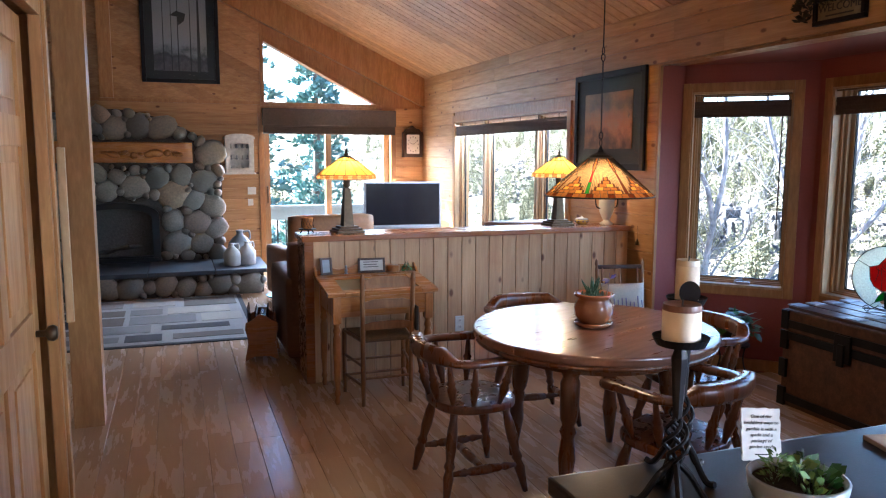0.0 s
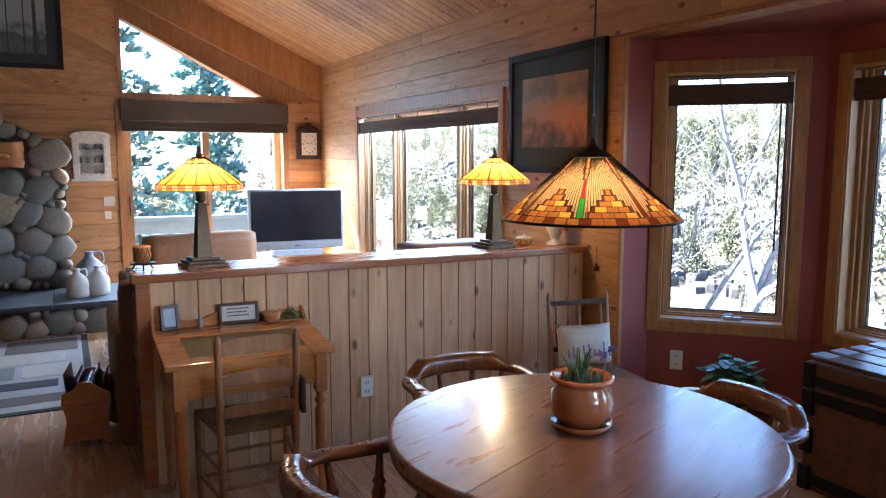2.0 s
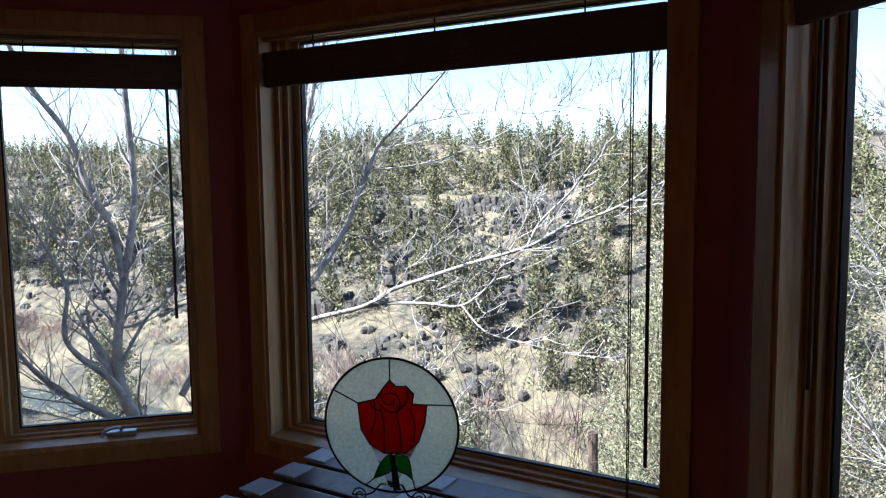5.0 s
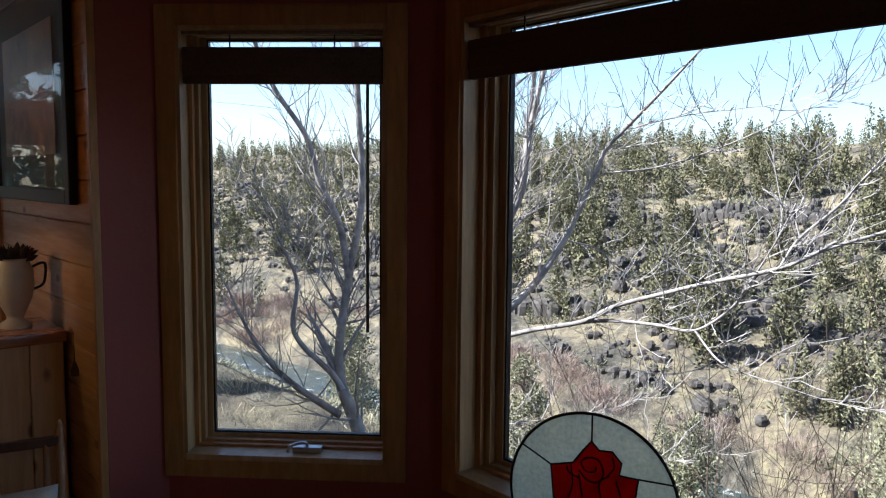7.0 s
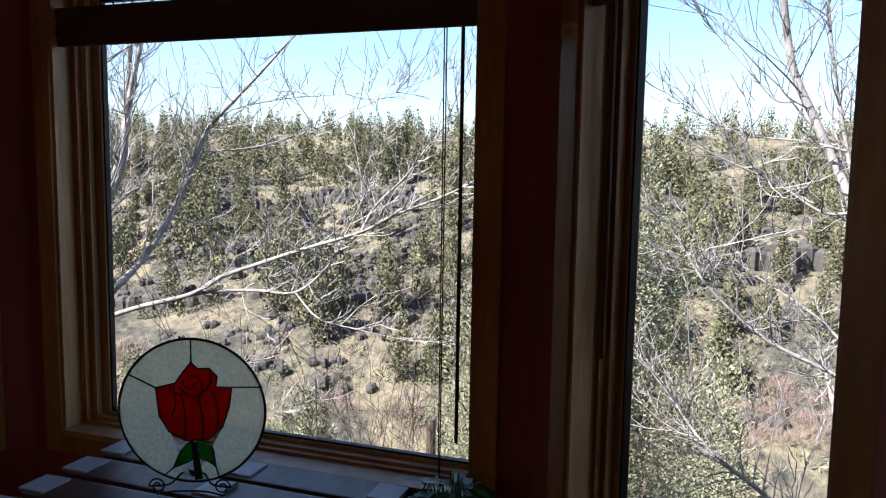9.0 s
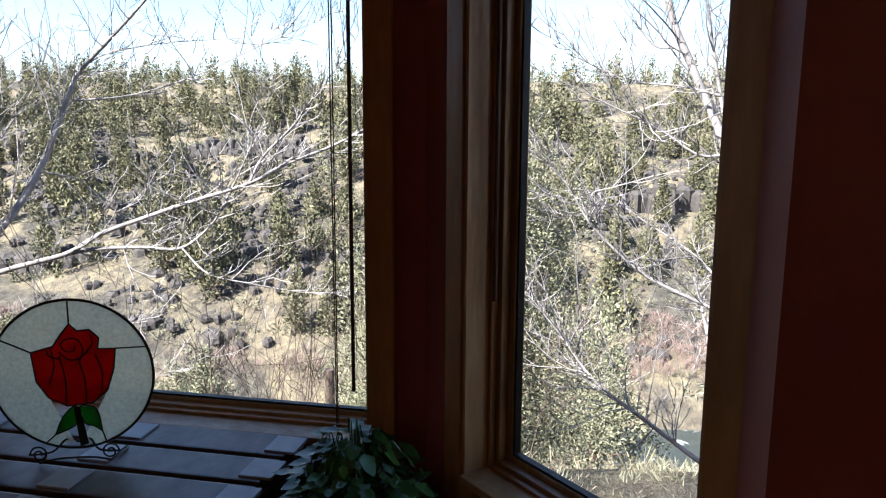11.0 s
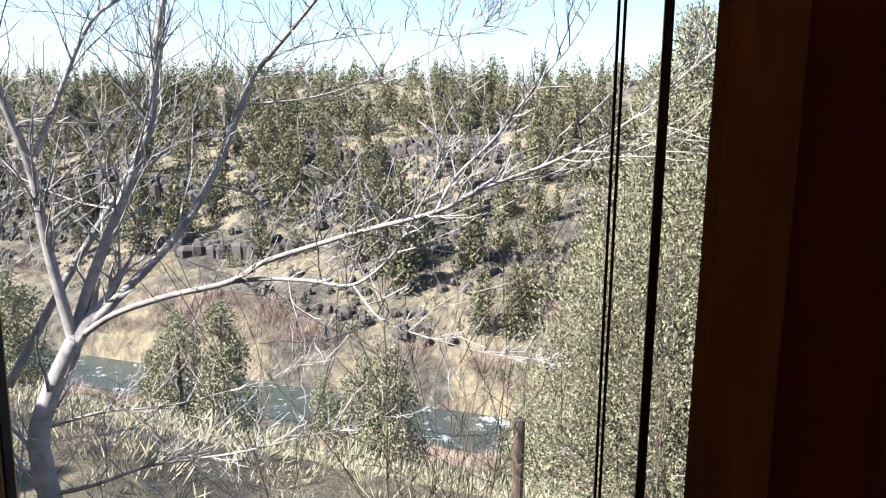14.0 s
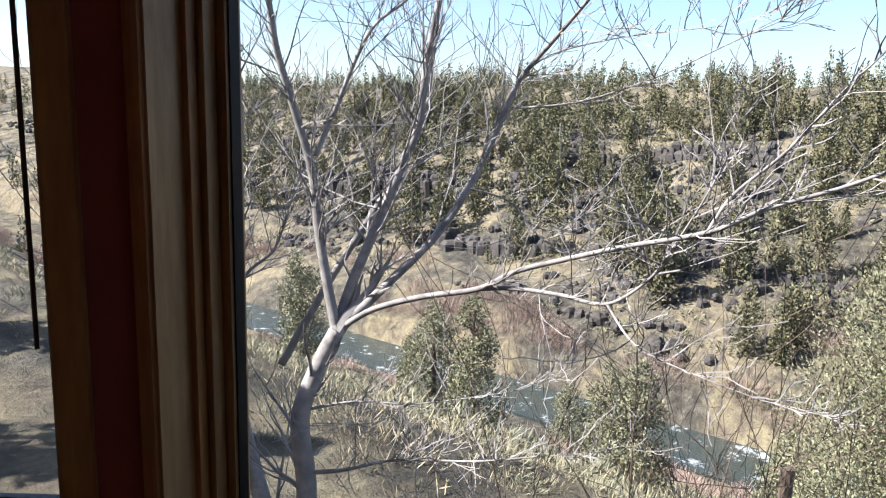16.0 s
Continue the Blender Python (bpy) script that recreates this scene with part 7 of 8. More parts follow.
for y_, pts_ in ((FY - 0.06, arch),):
    a_ = [bm.verts.new((x, y_, z)) for x, z in arch]
    b_ = [bm.verts.new((x, y_ - 0.012, z)) for x, z in arch_in]
    c_ = [bm.verts.new((x, y_ + 0.22, z)) for x, z in arch_in]
    d_ = [bm.verts.new((x, y_ + 0.12, z)) for x, z in arch]
    for i in range(n_):
        j = (i + 1) % n_
        bm.faces.new((a_[i], a_[j], b_[j], b_[i]))
        bm.faces.new((b_[i], b_[j], c_[j], c_[i]))
        bm.faces.new((d_[i], d_[j], a_[j], a_[i]))
    bm.faces.new(c_)
bmesh.ops.recalc_face_normals(bm, faces=bm.faces)
part("firebox", bm, SOOT, fp, "arched black gas insert")
bm = BM()
for k in range(5):
    tube(bm, [(-1.25 + 0.1 * k, FY + 0.02 + 0.02 * (k % 2), 0.40 + 0.02 * k), (-0.85 + 0.06 * k, FY + 0.08, 0.44 + 0.03 * (k % 3))], 0.03, 8)
part("log", bm, plain("charred_log", (0.06, 0.05, 0.042), 0.95, grain=0.5, scale=12, bump=1.0), fp)
part("grille", box(BM(), -1.43, -0.51, FY - 0.085, FY - 0.062, 0.292, 0.345, 0.004), SOOT, fp)


def jug(m, s_, mat, label):
    j = thing("stoneware_jug", m @ Matrix.Diagonal((s_, s_, s_, 1)), label, "jug", "jugs on the hearth")
    part("body", lathe(BM(), [(0.09, 0), (0.098, 0.01), (0.10, 0.12), (0.092, 0.16), (0.06, 0.20), (0.03, 0.225), (0.026, 0.25), (0.034, 0.265), (0.02, 0.266)], 28), mat, j, smooth=True)
    part("handle", tube(BM(), spline([(0.028, 0, 0.25), (0.075, 0, 0.255), (0.085, 0, 0.20), (0.072, 0, 0.185)], 5), 0.009, 8), mat, j, smooth=True)


jug(pose(0.31, 8.98, 0.285, 0, 0, 10), 1.0, STONEWARE, "cream stoneware jug on the slate hearth")
jug(pose(0.49, 9.05, 0.285, 0, 0, 20), 1.03, STONEWARE, "pale stoneware jug on the slate hearth")
jug(pose(0.43, 9.32, 0.285, 0, 0, 0), 1.45, STONEGREY, "tall grey stoneware jug on the slate hearth")

# rug of grey and cream blocks
RX0, RX1, RY0, RY1 = -2.3, 0.36, 6.43, 8.60
rg = thing("area_rug", pose(0, 0, 0), "area rug with a grey, brown and cream block pattern", "rug")
part("border", box(BM(), RX0, RX1, RY0, RY1, 0.0, 0.008, 0.003), plain("rug_dark", (0.03, 0.028, 0.03), 0.95, grain=0.2, scale=160, bump=0.5), rg)
cols = [plain("rug_" + n_, c, 0.95, grain=0.18, scale=160, bump=0.6) for n_, c in (("cream", (0.42, 0.39, 0.34)), ("grey", (0.20, 0.195, 0.19)), ("taupe", (0.13, 0.105, 0.085)), ("dark", (0.045, 0.042, 0.045)), ("light", (0.34, 0.33, 0.32)))]
part("field", box(BM(), RX0 + 0.05, RX1 - 0.05, RY0 + 0.05, RY1 - 0.05, 0.006, 0.011), cols[4], rg)
rp = random.Random(14)
rows_ = [(6.55, 6.86), (6.92, 7.22), (7.27, 7.62), (7.67, 8.0), (8.05, 8.5)]
for i, (ya, yb) in enumerate(rows_):
    x = RX0 + 0.08 + 0.12 * (i % 2)
    k = i
    while x < RX1 - 0.2:
        w_ = rp.choice((0.3, 0.42, 0.6, 0.9))
        w_ = min(w_, RX1 - 0.08 - x)
        inset = rp.choice((0.0, 0.06, 0.03))
        part("block", box(BM(), x, x + w_, ya + inset, yb - inset, 0.010, 0.0135), cols[(0, 2, 1, 3, 2, 1)[k % 6]], rg)
        x += w_ + rp.choice((0.05, 0.09, 0.05))
        k += 1

# sofa behind the partition, its back to the dining side
sf = thing("sofa", pose(0, 0, 0), "brown leather sofa behind the half wall", "sofa")
part("base", box(BM(), 0.46, 2.9, 5.36, 6.25, 0.08, 0.40, 0.04), LEATHER, sf)
part("backrest", box(BM(), 0.47, 2.9, 5.30, 5.55, 0.30, 0.95, 0.07), LEATHER, sf, smooth=True)
part("armrest", box(BM(), 0.44, 0.66, 5.31, 6.27, 0.10, 0.70, 0.06), LEATHER, sf, smooth=True)
for x0 in (0.70, 1.42, 2.14):
    part("seat_cushion", box(BM(), x0, x0 + 0.70, 5.55, 6.28, 0.38, 0.55, 0.05), LEATHER, sf, smooth=True)
    part("back_cushion", box(BM(), x0, x0 + 0.70, 5.45, 5.72, 0.52, 1.045 if x0 > 2 else 0.99, 0.07), LEATHER, sf, smooth=True)
ch_ = thing("armchair", pose(1.15, 7.9, 0, 0, 0, 10), "tan leather armchair near the sliding door", "armchair")
part("base", box(BM(), -0.42, 0.42, -0.42, 0.42, 0.08, 0.42, 0.05), TAN, ch_, smooth=True)
part("backrest", box(BM(), -0.45, 0.45, -0.48, -0.25, 0.3, 0.98, 0.09), TAN, ch_, smooth=True)
for sx in (-0.47, 0.30):
    part("armrest", box(BM(), sx, sx + 0.17, -0.4, 0.42, 0.1, 0.62, 0.06), TAN, ch_, smooth=True)
mr = thing("magazine_rack", pose(0.32, 5.86, 0, 0, 0, -8), "reddish wooden magazine rack full of magazines", "magazine rack")
for y in (-0.17, 0.15):
    pts = [(-0.13, 0.0), (-0.09, 0.02), (-0.06, 0.035), (0.06, 0.035), (0.09, 0.02), (0.13, 0.0), (0.115, 0.08), (0.10, 0.16), (0.125, 0.25), (0.12, 0.30), (0.06, 0.33), (0.03, 0.36), (0, 0.365), (-0.03, 0.36), (-0.06, 0.33), (-0.12, 0.30), (-0.125, 0.25), (-0.10, 0.16), (-0.115, 0.08)]
    part("end_panel", prism(BM(), pts, y, y + 0.02), CHERRY, mr)
part("bottom", box(BM(), -0.09, 0.09, -0.15, 0.15, 0.06, 0.08), CHERRY, mr)
part("handle", tube(BM(), [(0, -0.15, 0.34), (0, 0.15, 0.34)], 0.012, 8), CHERRY, mr)
for sx in (-1, 1):
    part("side_rail", box(BM(), 0.10 * sx - 0.008, 0.10 * sx + 0.008, -0.15, 0.15, 0.14, 0.26, 0.003), CHERRY, mr)
rp = random.Random(2)
for k in range(7):
    x = -0.08 + 0.024 * k
    mg = link("magazine", box(BM(), -0.004, 0.004, -0.14, 0.13, 0, rp.uniform(0.26, 0.33), 0.001), plain("magazine_" + "abcdefg"[k], rp.choice(((0.04, 0.05, 0.08), (0.5, 0.5, 0.5), (0.08, 0.03, 0.03), (0.02, 0.02, 0.02))), 0.25), None, False, pose(0.32, 5.86, 0, 0, 0, -8) @ pose(x, 0, 0.082, 0, rp.uniform(-6, 6), 0))
    tagged(mg, "glossy magazine standing in the rack", "magazine", "magazines in the rack")

tv = thing("television", pose(2.42, 9.0, 0.56, 0, 0, -3), "flat black television with a silver speaker bar", "television")
part("bezel", box(BM(), -0.50, 0.50, -0.03, 0.07, 0.06, 0.69, 0.012), ALU, tv)
part("screen", box(BM(), -0.475, 0.475, -0.036, -0.028, 0.15, 0.672, 0.003), SCREEN, tv, "dark glossy screen")
part("speaker_bar", box(BM(), -0.475, 0.475, -0.038, -0.03, 0.07, 0.135, 0.002), STEEL, tv)
part("badge", box(BM(), -0.03, 0.03, -0.040, -0.036, 0.098, 0.106), INK, tv)
part("stand_foot", box(BM(), -0.25, 0.25, -0.10, 0.14, 0.0, 0.06, 0.01), ALU, tv)
tc = thing("tv_console", pose(2.42, 9.1, 0), "wooden television console with two doors", "console")
part("carcass", box(BM(), -0.65, 0.65, -0.28, 0.28, 0.02, 0.56, 0.008), HONEY_X, tc)
for sx in (-0.33, 0.33):
    d_ = part("door", box(BM(), sx - 0.30, sx + 0.30, -0.295, -0.28, 0.06, 0.52, 0.003), HONEY_X, tc)
    part("knob", lathe(BM(), [(0.008, 0), (0.014, 0.015), (0.01, 0.02)], 10), BRONZE, d_, m=basis((sx * 0.2, -0.295, 0.3), (1, 0, 0), (0, 0, 1), (0, -1, 0)))
o = link("teal_dish", lathe(BM(), [(0.05, 0), (0.16, 0.03), (0.18, 0.05), (0.16, 0.04), (0.04, 0.012)], 28), TEAL, None, True, pose(0.78, 8.2, 0.0))
tagged(o, "shallow teal pet dish on the floor", "dish")

# wall cabinet, clock, switches
cb = thing("wall_cabinet", pose(0.325, YN - 0.012, 1.325), "distressed white wall cabinet with a paned glass door", "cabinet")
part("back", box(BM(), 0.02, 0.39, -0.012, 0.0, 0.02, 0.48), DISTRESSED, cb)
for x in (0.02, 0.375):
    part("side", box(BM(), x, x + 0.015, -0.12, -0.012, 0.02, 0.48), DISTRESSED, cb)
for z in (0.02, 0.18, 0.33):
    part("shelf", box(BM(), 0.035, 0.375, -0.11, -0.012, z, z + 0.012), DISTRESSED, cb)
part("base", box(BM(), 0, 0.41, -0.14, 0, 0.0, 0.02, 0.004), DISTRESSED, cb)
pts = [(0.0, 0.47), (0.41, 0.47), (0.40, 0.49)] + [(0.205 + 0.19 * math.cos(t_), 0.49 + 0.045 * math.sin(t_)) for t_ in [math.pi * i / 12 for i in range(13)]] + [(0.01, 0.49)]
part("crown", prism(BM(), pts, -0.14, 0.0), DISTRESSED, cb, "arched crown moulding")
d_ = part("door", box(BM(), 0.03, 0.085, -0.135, -0.121, 0.025, 0.47, 0.002), DISTRESSED, cb)
for q in ((0.325, 0.38, 0.025, 0.47), (0.085, 0.325, 0.025, 0.085), (0.085, 0.325, 0.40, 0.47), (0.20, 0.212, 0.085, 0.40), (0.085, 0.325, 0.185, 0.195), (0.085, 0.325, 0.29, 0.30)):
    part("glazing_bar", box(BM(), q[0], q[1], -0.135, -0.121, q[2], q[3], 0.001), DISTRESSED, d_)
rp = random.Random(8)
for z in (0.032, 0.192, 0.342):
    for x in (0.10, 0.17, 0.25, 0.31):
        tr = link("trinket", lathe(BM(), [(0.012, 0), (0.018, 0.015), (0.008, 0.03), (0.014, 0.05), (0.004, 0.065)], 10), STONEGREY if rp.random() < 0.5 else STONEWARE, None, True, pose(0.325 + x, YN - 0.072, 1.325 + z))
        tagged(tr, "small ceramic trinket on a cabinet shelf", "ornament", "trinkets in the cabinet")
ck = thing("wall_clock", pose(2.80, YN - 0.012, 1.555), "dark wooden wall clock with a white square dial", "clock")
part("case", box(BM(), 0.0, 0.30, -0.07, 0, 0.0, 0.36, 0.01), DARKWOOD, ck)
part("crest", prism(BM(), [(0.02, 0.36), (0.28, 0.36), (0.25, 0.40), (0.20, 0.41), (0.15, 0.45), (0.10, 0.41), (0.05, 0.40)], -0.05, -0.01), DARKWOOD, ck)
part("dial", box(BM(), 0.055, 0.245, -0.076, -0.069, 0.05, 0.32), PAPER, ck, "white dial with dark numerals")
for k in range(12):
    a = math.radians(30 * k)
    part("numeral", box(BM(), 0.146 + 0.075 * math.sin(a), 0.154 + 0.075 * math.sin(a), -0.079, -0.076, 0.176 + 0.105 * math.cos(a), 0.194 + 0.105 * math.cos(a)), INK, ck)
part("hour_hand", box(BM(), -0.003, 0.003, -0.081, -0.079, 0, 0.055), INK, ck, m=pose(0.15, 0, 0.185, 0, -68, 0))
part("minute_hand", box(BM(), -0.002, 0.002, -0.083, -0.081, 0, 0.08), INK, ck, m=pose(0.15, 0, 0.185, 0, 55, 0))
for z, w_ in ((1.05, 0.11), (0.90, 0.07)):
    sw_ = thing("light_switch", pose(0.63, YN - 0.012, z), "cream light switch plate beside the sliding door", "switch", "switch plates")
    part("plate", box(BM(), 0, w_, -0.008, 0, 0, 0.10 if w_ > 0.1 else 0.09, 0.003), WHITE, sw_)
    for k in range(2 if w_ > 0.1 else 1):
        part("toggle", box(BM(), 0.03 + 0.045 * k, 0.042 + 0.045 * k, -0.018, -0.008, 0.04, 0.062, 0.002), WHITE, sw_)

# ---- island and what stands on it ----
IX0, IX1, IY0, IY1 = 0.43, 3.0, 0.0, 1.235
isl = thing("kitchen_island", pose(0, 0, 0), "kitchen island with a pine base", "island")
part("base", box(BM(), IX0 + 0.25, IX1 - 0.06, IY0 + 0.06, IY1 - 0.25, 0.0, 0.88, 0.004), PINE_TRIM, isl)
part("toe_kick", box(BM(), IX0 + 0.27, IX1 - 0.08, IY0 + 0.04, IY0 + 0.058, 0.0, 0.09), BLACK, isl)
wt = structure("worktop", box(BM(), IX0, IX1, IY0, IY1, 0.882, 0.92, 0.008), GRANITE, "dark speckled stone island worktop", "worktop")


def candlestick(m, h, r, ch, label, low=True):
    c = thing("candlestick", m, label, "candlestick", "iron candlesticks on the island")
    for k in range(4):
        a = math.radians(45 + 90 * k)
        part("foot", tube(BM(), spline([(0, 0, 0.09), (0.03 * math.cos(a), 0.03 * math.sin(a), 0.06), (0.055 * math.cos(a), 0.055 * math.sin(a), 0.02), (0.07 * math.cos(a), 0.07 * math.sin(a), 0.006), (0.085 * math.cos(a), 0.085 * math.sin(a), 0.008)], 4), [0.007] * 17, 8), BLACK, c)
    for k in range(4):
        ln = []
        for i in range(13):
            f = i / 12
            a = math.radians(90 * k) + f * 2 * math.pi * 0.8
            q = 0.004 + 0.020 * math.sin(math.pi * f)
            ln.append((q * math.cos(a), q * math.sin(a), 0.08 + 0.10 * f))
        part("twist", tube(BM(), ln, 0.004, 6), BLACK, c)
    part("stem", tube(BM(), [(0, 0, 0.175), (0, 0, 0.20), (0, 0, h - 0.03), (0, 0, h - 0.01)], [0.009, 0.010, 0.016, 0.010], 8), BLACK, c)
    part("dish", lathe(BM(), [(0.012, h - 0.012), (r + 0.010, h - 0.004), (r + 0.018, h + 0.012), (r + 0.012, h + 0.008), (0.01, h)], 28), BLACK, c)
    cn = part("candle", lathe(BM(), [(r * 0.98, h + 0.002), (r, h + 0.006), (r, h + ch - 0.012)], 30), WAX, c, "cream pillar candle", True)
    if low:
        part("burnt_top", lathe(BM(), [(r, h + ch - 0.012), (r * 1.01, h + ch - 0.008), (r * 0.97, h + ch), (r * 0.6, h + ch - 0.004), (0.0, h + ch - 0.006)], 30, closed=False), WAXTOP, cn)
    else:
        part("top", lathe(BM(), [(r, h + ch - 0.012), (r * 0.96, h + ch), (0.0, h + ch - 0.006)], 30, closed=False), WAX, cn)
        part("dark_shield", prism(BM(), [(0.021 * math.cos(t_), h + 0.026 + 0.024 * math.sin(t_)) for t_ in [2 * math.pi * i / 24 for i in range(24)]], -r - 0.006, -r - 0.002), BLACK, cn)
    part("wick", tube(BM(), [(0, 0, h + ch - 0.008), (0.002, 0, h + ch + 0.008)], 0.0015, 5), INK, cn)


candlestick(pose(0.605, 1.04, 0.92, 0, 0, 20), 0.325, 0.036, 0.075, "black twisted iron candlestick with a cream pillar candle")
candlestick(pose(0.70, 1.15, 0.92, 0, 0, -26), 0.375, 0.024, 0.09, "taller black twisted iron candlestick with a cream candle", False)
sp = thing("succulent_planter", pose(0.80, 0.93, 0.92), "grey round planter full of small succulents", "plant pot")
part("pot", lathe(BM(), [(0.055, 0), (0.07, 0.01), (0.088, 0.05), (0.092, 0.075), (0.086, 0.078), (0.080, 0.065)], 32, closed=False), STONEGREY, sp, smooth=True)
part("soil", lathe(BM(), [(0.0, 0.062), (0.082, 0.060)], 24, closed=False), SOIL, sp)
rp = random.Random(77)
for nm, cx, cy, n_, hgt, ln_, mt in (("fern_tuft", -0.035, 0.02, 120, 0.06, 0.018, LEAF_LIGHT), ("rosette", 0.005, 0.0, 46, 0.045, 0.028, LEAF_LIGHT), ("rosette", 0.04, -0.02, 30, 0.03, 0.03, LEAF), ("rosette", -0.01, -0.045, 30, 0.03, 0.026, LEAF_LIGHT), ("rosette", 0.05, 0.03, 24, 0.03, 0.026, LEAF_ALOE)):
    bm = BM()
    for k in range(n_):
        a, q = rp.uniform(0, 6.28), rp.random()
        c = Vector((cx + 0.022 * q * math.cos(a), cy + 0.022 * q * math.sin(a), 0.062 + hgt * rp.random() * (1 - 0.4 * q)))
        d = Vector((math.cos(a), math.sin(a), rp.uniform(0.2, 1.2))).normalized()
        s_ = d.orthogonal().normalized() * ln_ * (0.3 if nm == "rosette" else 0.12)
        L = ln_ * rp.uniform(0.6, 1.2)
        vs = [bm.verts.new(c), bm.verts.new(c + d * L * 0.6 + s_), bm.verts.new(c + d * L), bm.verts.new(c + d * L * 0.6 - s_)]
        bm.faces.new(vs)
    part(nm, bm, mt, sp)
cdp = thing("verse_card", basis((0.885, 1.17, 0.92), (0.93, -0.37, 0), (0.36, 0.90, -0.22), (0.08, 0.2, 1)), "small chipped white plaque with a handwritten verse", "plaque")
edge = []
rp = random.Random(4)
for i in range(12):
    edge.append((0.085 * i / 12, rp.uniform(-0.0015, 0.0015)))
for i in range(16):
    edge.append((0.085 + rp.uniform(-0.0015, 0.0015), 0.115 * i / 16))
for i in range(12):
    edge.append((0.085 - 0.085 * i / 12, 0.115 + rp.uniform(-0.0015, 0.0015)))
for i in range(16):
    edge.append((rp.uniform(-0.0015, 0.0015), 0.115 - 0.115 * i / 16))
part("tile", prism(BM(), edge, -0.004, 0.004), PAPER, cdp)
for i, (line_, y_) in enumerate((("One of the", 0.094), ("healthiest ways to", 0.080), ("gamble is with a", 0.066), ("spade and a", 0.053), ("package of", 0.040), ("garden seeds", 0.027))):
    cu = bpy.data.curves.new("verse_line", "FONT")
    cu.body, cu.size, cu.extrude, cu.align_x = line_, 0.0105, 0.0003, "CENTER"
    cu.shear = 0.25
    to = new("verse_line", cu)
    to.parent = cdp
    to.matrix_local = basis((0.0425, -0.0048, y_), (1, 0, 0), (0, 0, 1), (0, -1, 0))
    to.data.materials.append(INK)
part("signature", box(BM(), 0.028, 0.058, -0.0052, -0.004, 0.012, 0.0145), INK, cdp)
o = link("notebook", box(BM(), 0, 0.28, 0, 0.20, 0, 0.012, 0.003), plain("tan_card", (0.42, 0.30, 0.20), 0.7), None, False, pose(1.20, 0.98, 0.92, 0, 0, -14))
tagged(o, "tan notebook lying on the island", "notebook")
dm = structure("trim_strip", box(BM(), -0.70, -0.672, 2.975, 3.005, 0.96, 1.62, 0.006), SASH, "pale pine strip on the wall end", "trim")

# ---- boards, one by one ----
rb = random.Random(33)


def course(parent, start, along, across, out, spans, w, t, mat, lo=1.2, hi=3.2):
    """One row of boards over the spans (pairs of distances along it)."""
    for a, e in spans:
        x = a
        while x < e - 0.02:
            l = min(e - x, rb.uniform(lo, hi))
            if e - (x + l) < 0.25:
                l = e - x
            p = Vector(start) + Vector(along) * x
            board(parent, basis(p, along, across, out), l - 0.003, w - 0.003, t, mat)
            x += l


for k in range(24):
    # half wall, upright boards
    x = HX0 + 0.05 + k * 0.1095
    if x > HX1 - 0.05:
        break
    board(hw, basis((x, HY0 + 0.012, 0.002), (0, 0, 1), (1, 0, 0), (0, -1, 0)), HZ - 0.004, min(0.1065, HX1 - x), 0.014, PINE_PALE)
z = 0.0
while z < EAVE:
    # east wall: rows run along the wall
    h = min(0.142, EAVE - z)
    spans = []
    if z + h < WZ0 - 0.06 or z > WZ1 + 0.06:
        spans = [(BAY_Y1 + 0.012, YN)]
    else:
        spans = [(BAY_Y1 + 0.012, WY0 - 0.035), (WY1 + 0.035, YN)]
    if z > BAY_TOP:
        spans = [(BAY_Y0 - 1.2, YN)]
    for a, e in spans:
        x = a
        while x < e - 0.02:
            l = min(e - x, rb.uniform(1.3, 3.4))
            if e - (x + l) < 0.3:
                l = e - x
            board(wall_east, basis((XE + 0.012, x + l, z), (0, -1, 0), (0, 0, 1), (-1, 0, 0)), l - 0.002, h - 0.003, 0.014, PINE)
            x += l
    z += h
z = 0.0
while z < 2.25:
    # gable wall below the frieze
    h = min(0.142, 2.25 - z)
    for a, e in ((-2.4, DX0 - 0.072), (DX1 + 0.072, XE)):
        board(wall_north, basis((a, YN + 0.012, z), (1, 0, 0), (0, 0, 1), (0, -1, 0)), e - a - 0.002, h - 0.003, 0.014, PINE)
    z += h
structure("trim_frieze", box(BM(), XW, DX0, YN - 0.016, YN + 0.01, 2.252, 2.292, 0.002), PINE_TRIM, "pine frieze strip", "trim")
structure("post_gable", box(BM(), -1.14, -0.98, YN - 0.05, YN + 0.01, 2.292, 4.2, 0.004), PINE_TRIM, "upright pine post in the gable", "post")
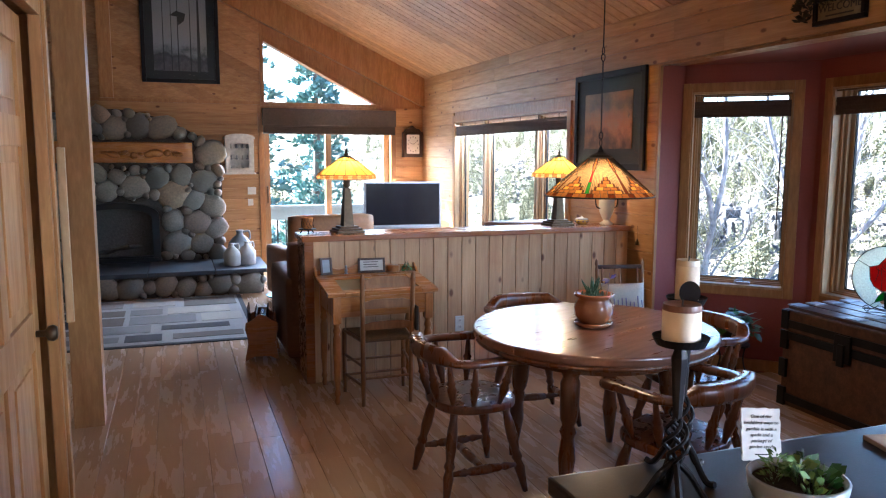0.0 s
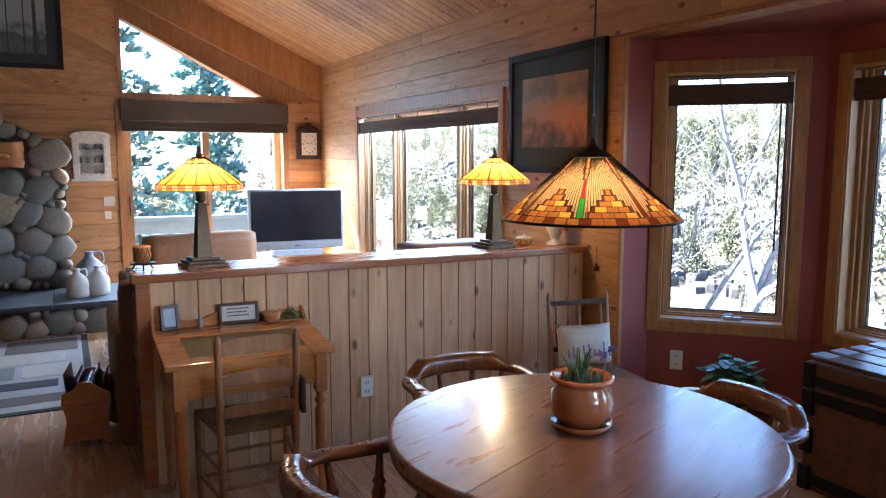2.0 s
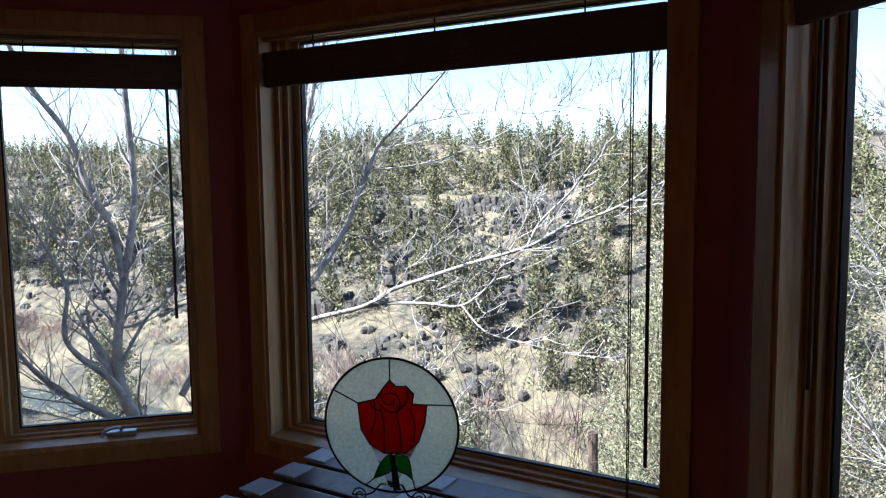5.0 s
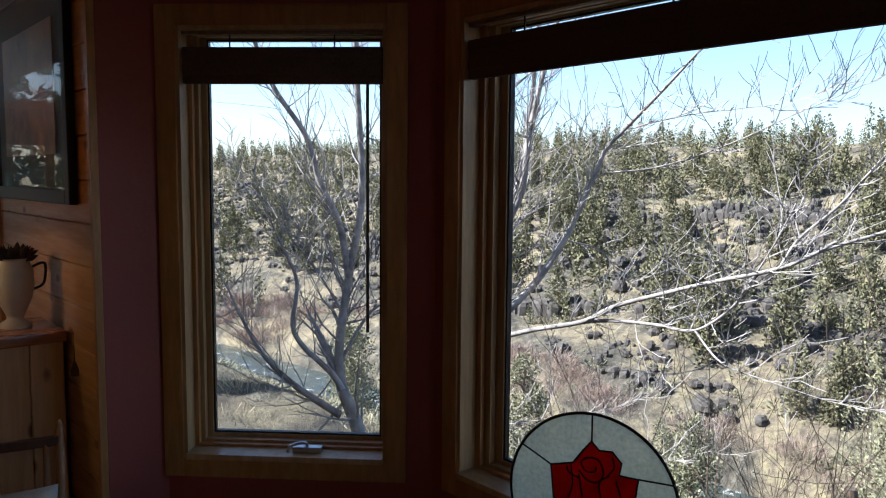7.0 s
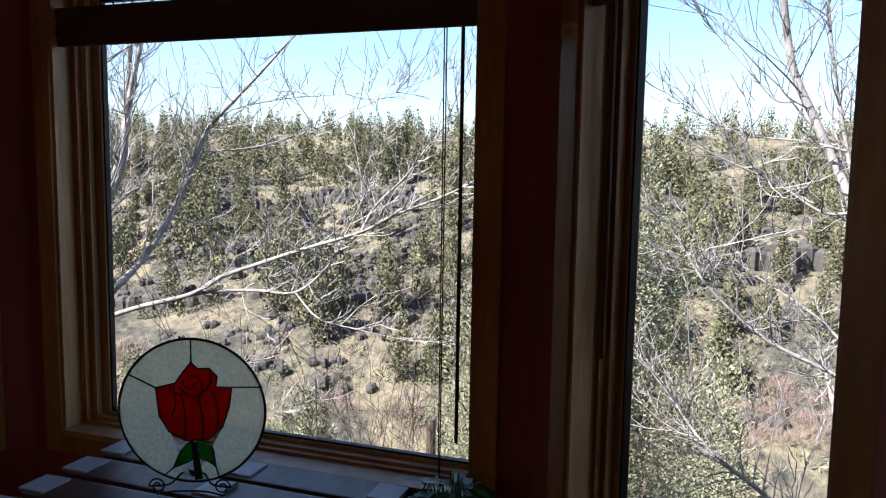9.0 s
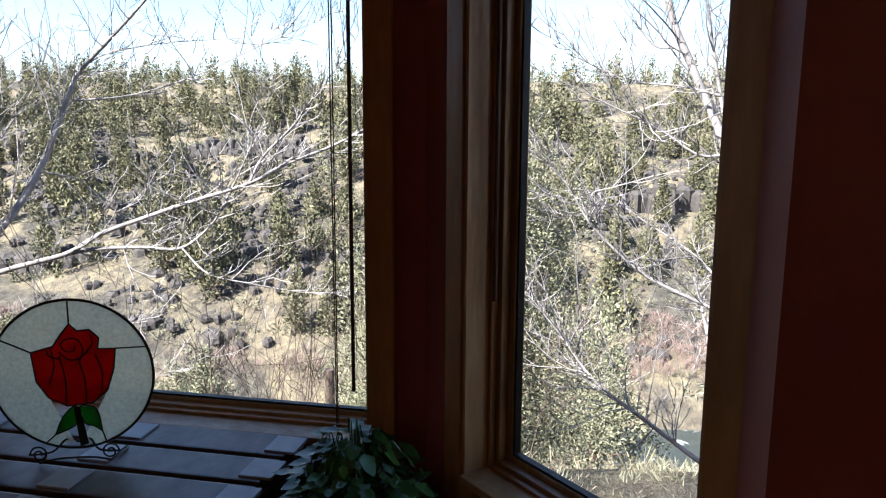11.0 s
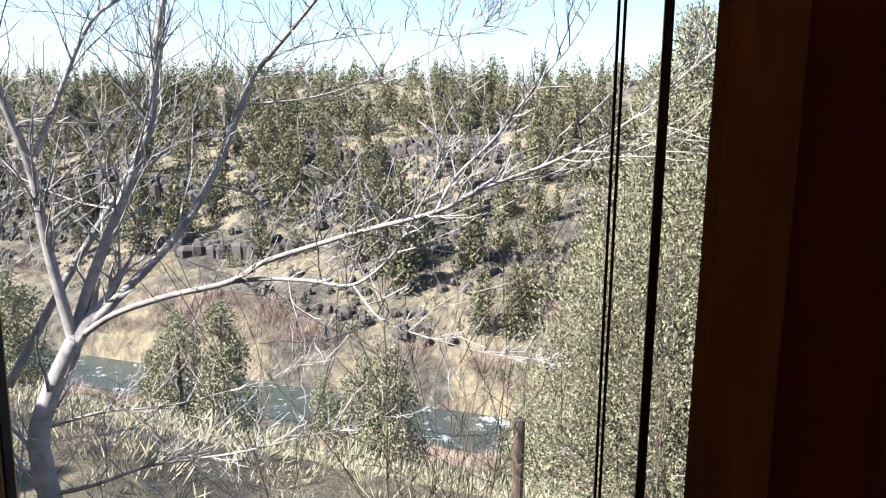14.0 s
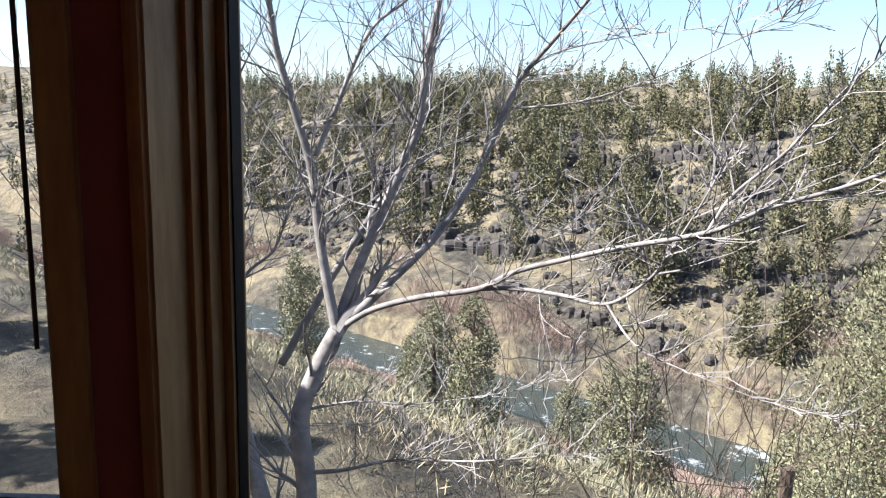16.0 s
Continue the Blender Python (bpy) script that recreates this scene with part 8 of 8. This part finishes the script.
# slanting boards above
bm = BM()
ang = math.radians(27)
ux, uz = math.cos(ang), -math.sin(ang)
vx, vz = math.sin(ang), math.cos(ang)
for k in range(-16, 30):
    o_ = (-0.9 + vx * k * 0.142, 2.3 + vz * k * 0.142)
    a_, b_ = -4.0, 5.5
    prism(bm, [(o_[0] + ux * a_, o_[1] + uz * a_), (o_[0] + ux * b_, o_[1] + uz * b_), (o_[0] + ux * b_ + vx * 0.139, o_[1] + uz * b_ + vz * 0.139), (o_[0] + ux * a_ + vx * 0.139, o_[1] + uz * a_ + vz * 0.139)], YN, YN + 0.012)
for co, no in (((0, 0, 2.293), (0, 0, -1)), ((DX0 - 0.03, 0, 0), (1, 0, 0)), ((-2.4, 0, 0), (-1, 0, 0)), ((0, 0, 4.6), (0, 0, 1))):
    bmesh.ops.bisect_plane(bm, geom=bm.verts[:] + bm.edges[:] + bm.faces[:], plane_co=co, plane_no=no, clear_outer=True)
tagged(part("slanting_boards", bm, wood("pine_slanted", (0.40, 0.19, 0.062), (0.60, 0.34, 0.13), stretch=(3, 9, 9), knots=1.0, rough=0.42, islands=True), wall_north), kind="stuff")
# floor strips
rest = BM()
x = XW
while x < BAY_X:
    y = YS + rb.uniform(-0.9, 0)
    while y < YN:
        l = rb.uniform(0.7, 1.5)
        y0, y1 = max(y, YS), min(y + l, YN)
        if x > XE - 0.14:
            y0, y1 = max(y0, BAY_Y0 + 0.05), min(y1, BAY_Y1 - 0.03)
            reach = 8.0 - x - 0.12
            y0, y1 = max(y0, x - 1.66 + 0.12), min(y1, reach)
        if y1 - y0 > 0.05:
            if -1.0 < x < 2.6 and 1.2 < y0 < 7.2:
                board(floor, basis((x + 0.1335, y0, -0.012), (0, 1, 0), (-1, 0, 0), (0, 0, 1)), y1 - y0 - 0.001, 0.1328, 0.012, MAPLE, "plank")
            else:
                box(rest, x + 0.0005, x + 0.1335, y0, y1 - 0.0015, -0.011, 0.0)
        y += l
    x += 0.1341
tagged(part("planks_rest", rest, wood("maple_rest", (0.54, 0.345, 0.195), (0.61, 0.41, 0.24), stretch=(6, 0.8, 6), rough=0.24, vary=0.13, coat=0.3, islands=True, streak=0.05), floor), kind="stuff")
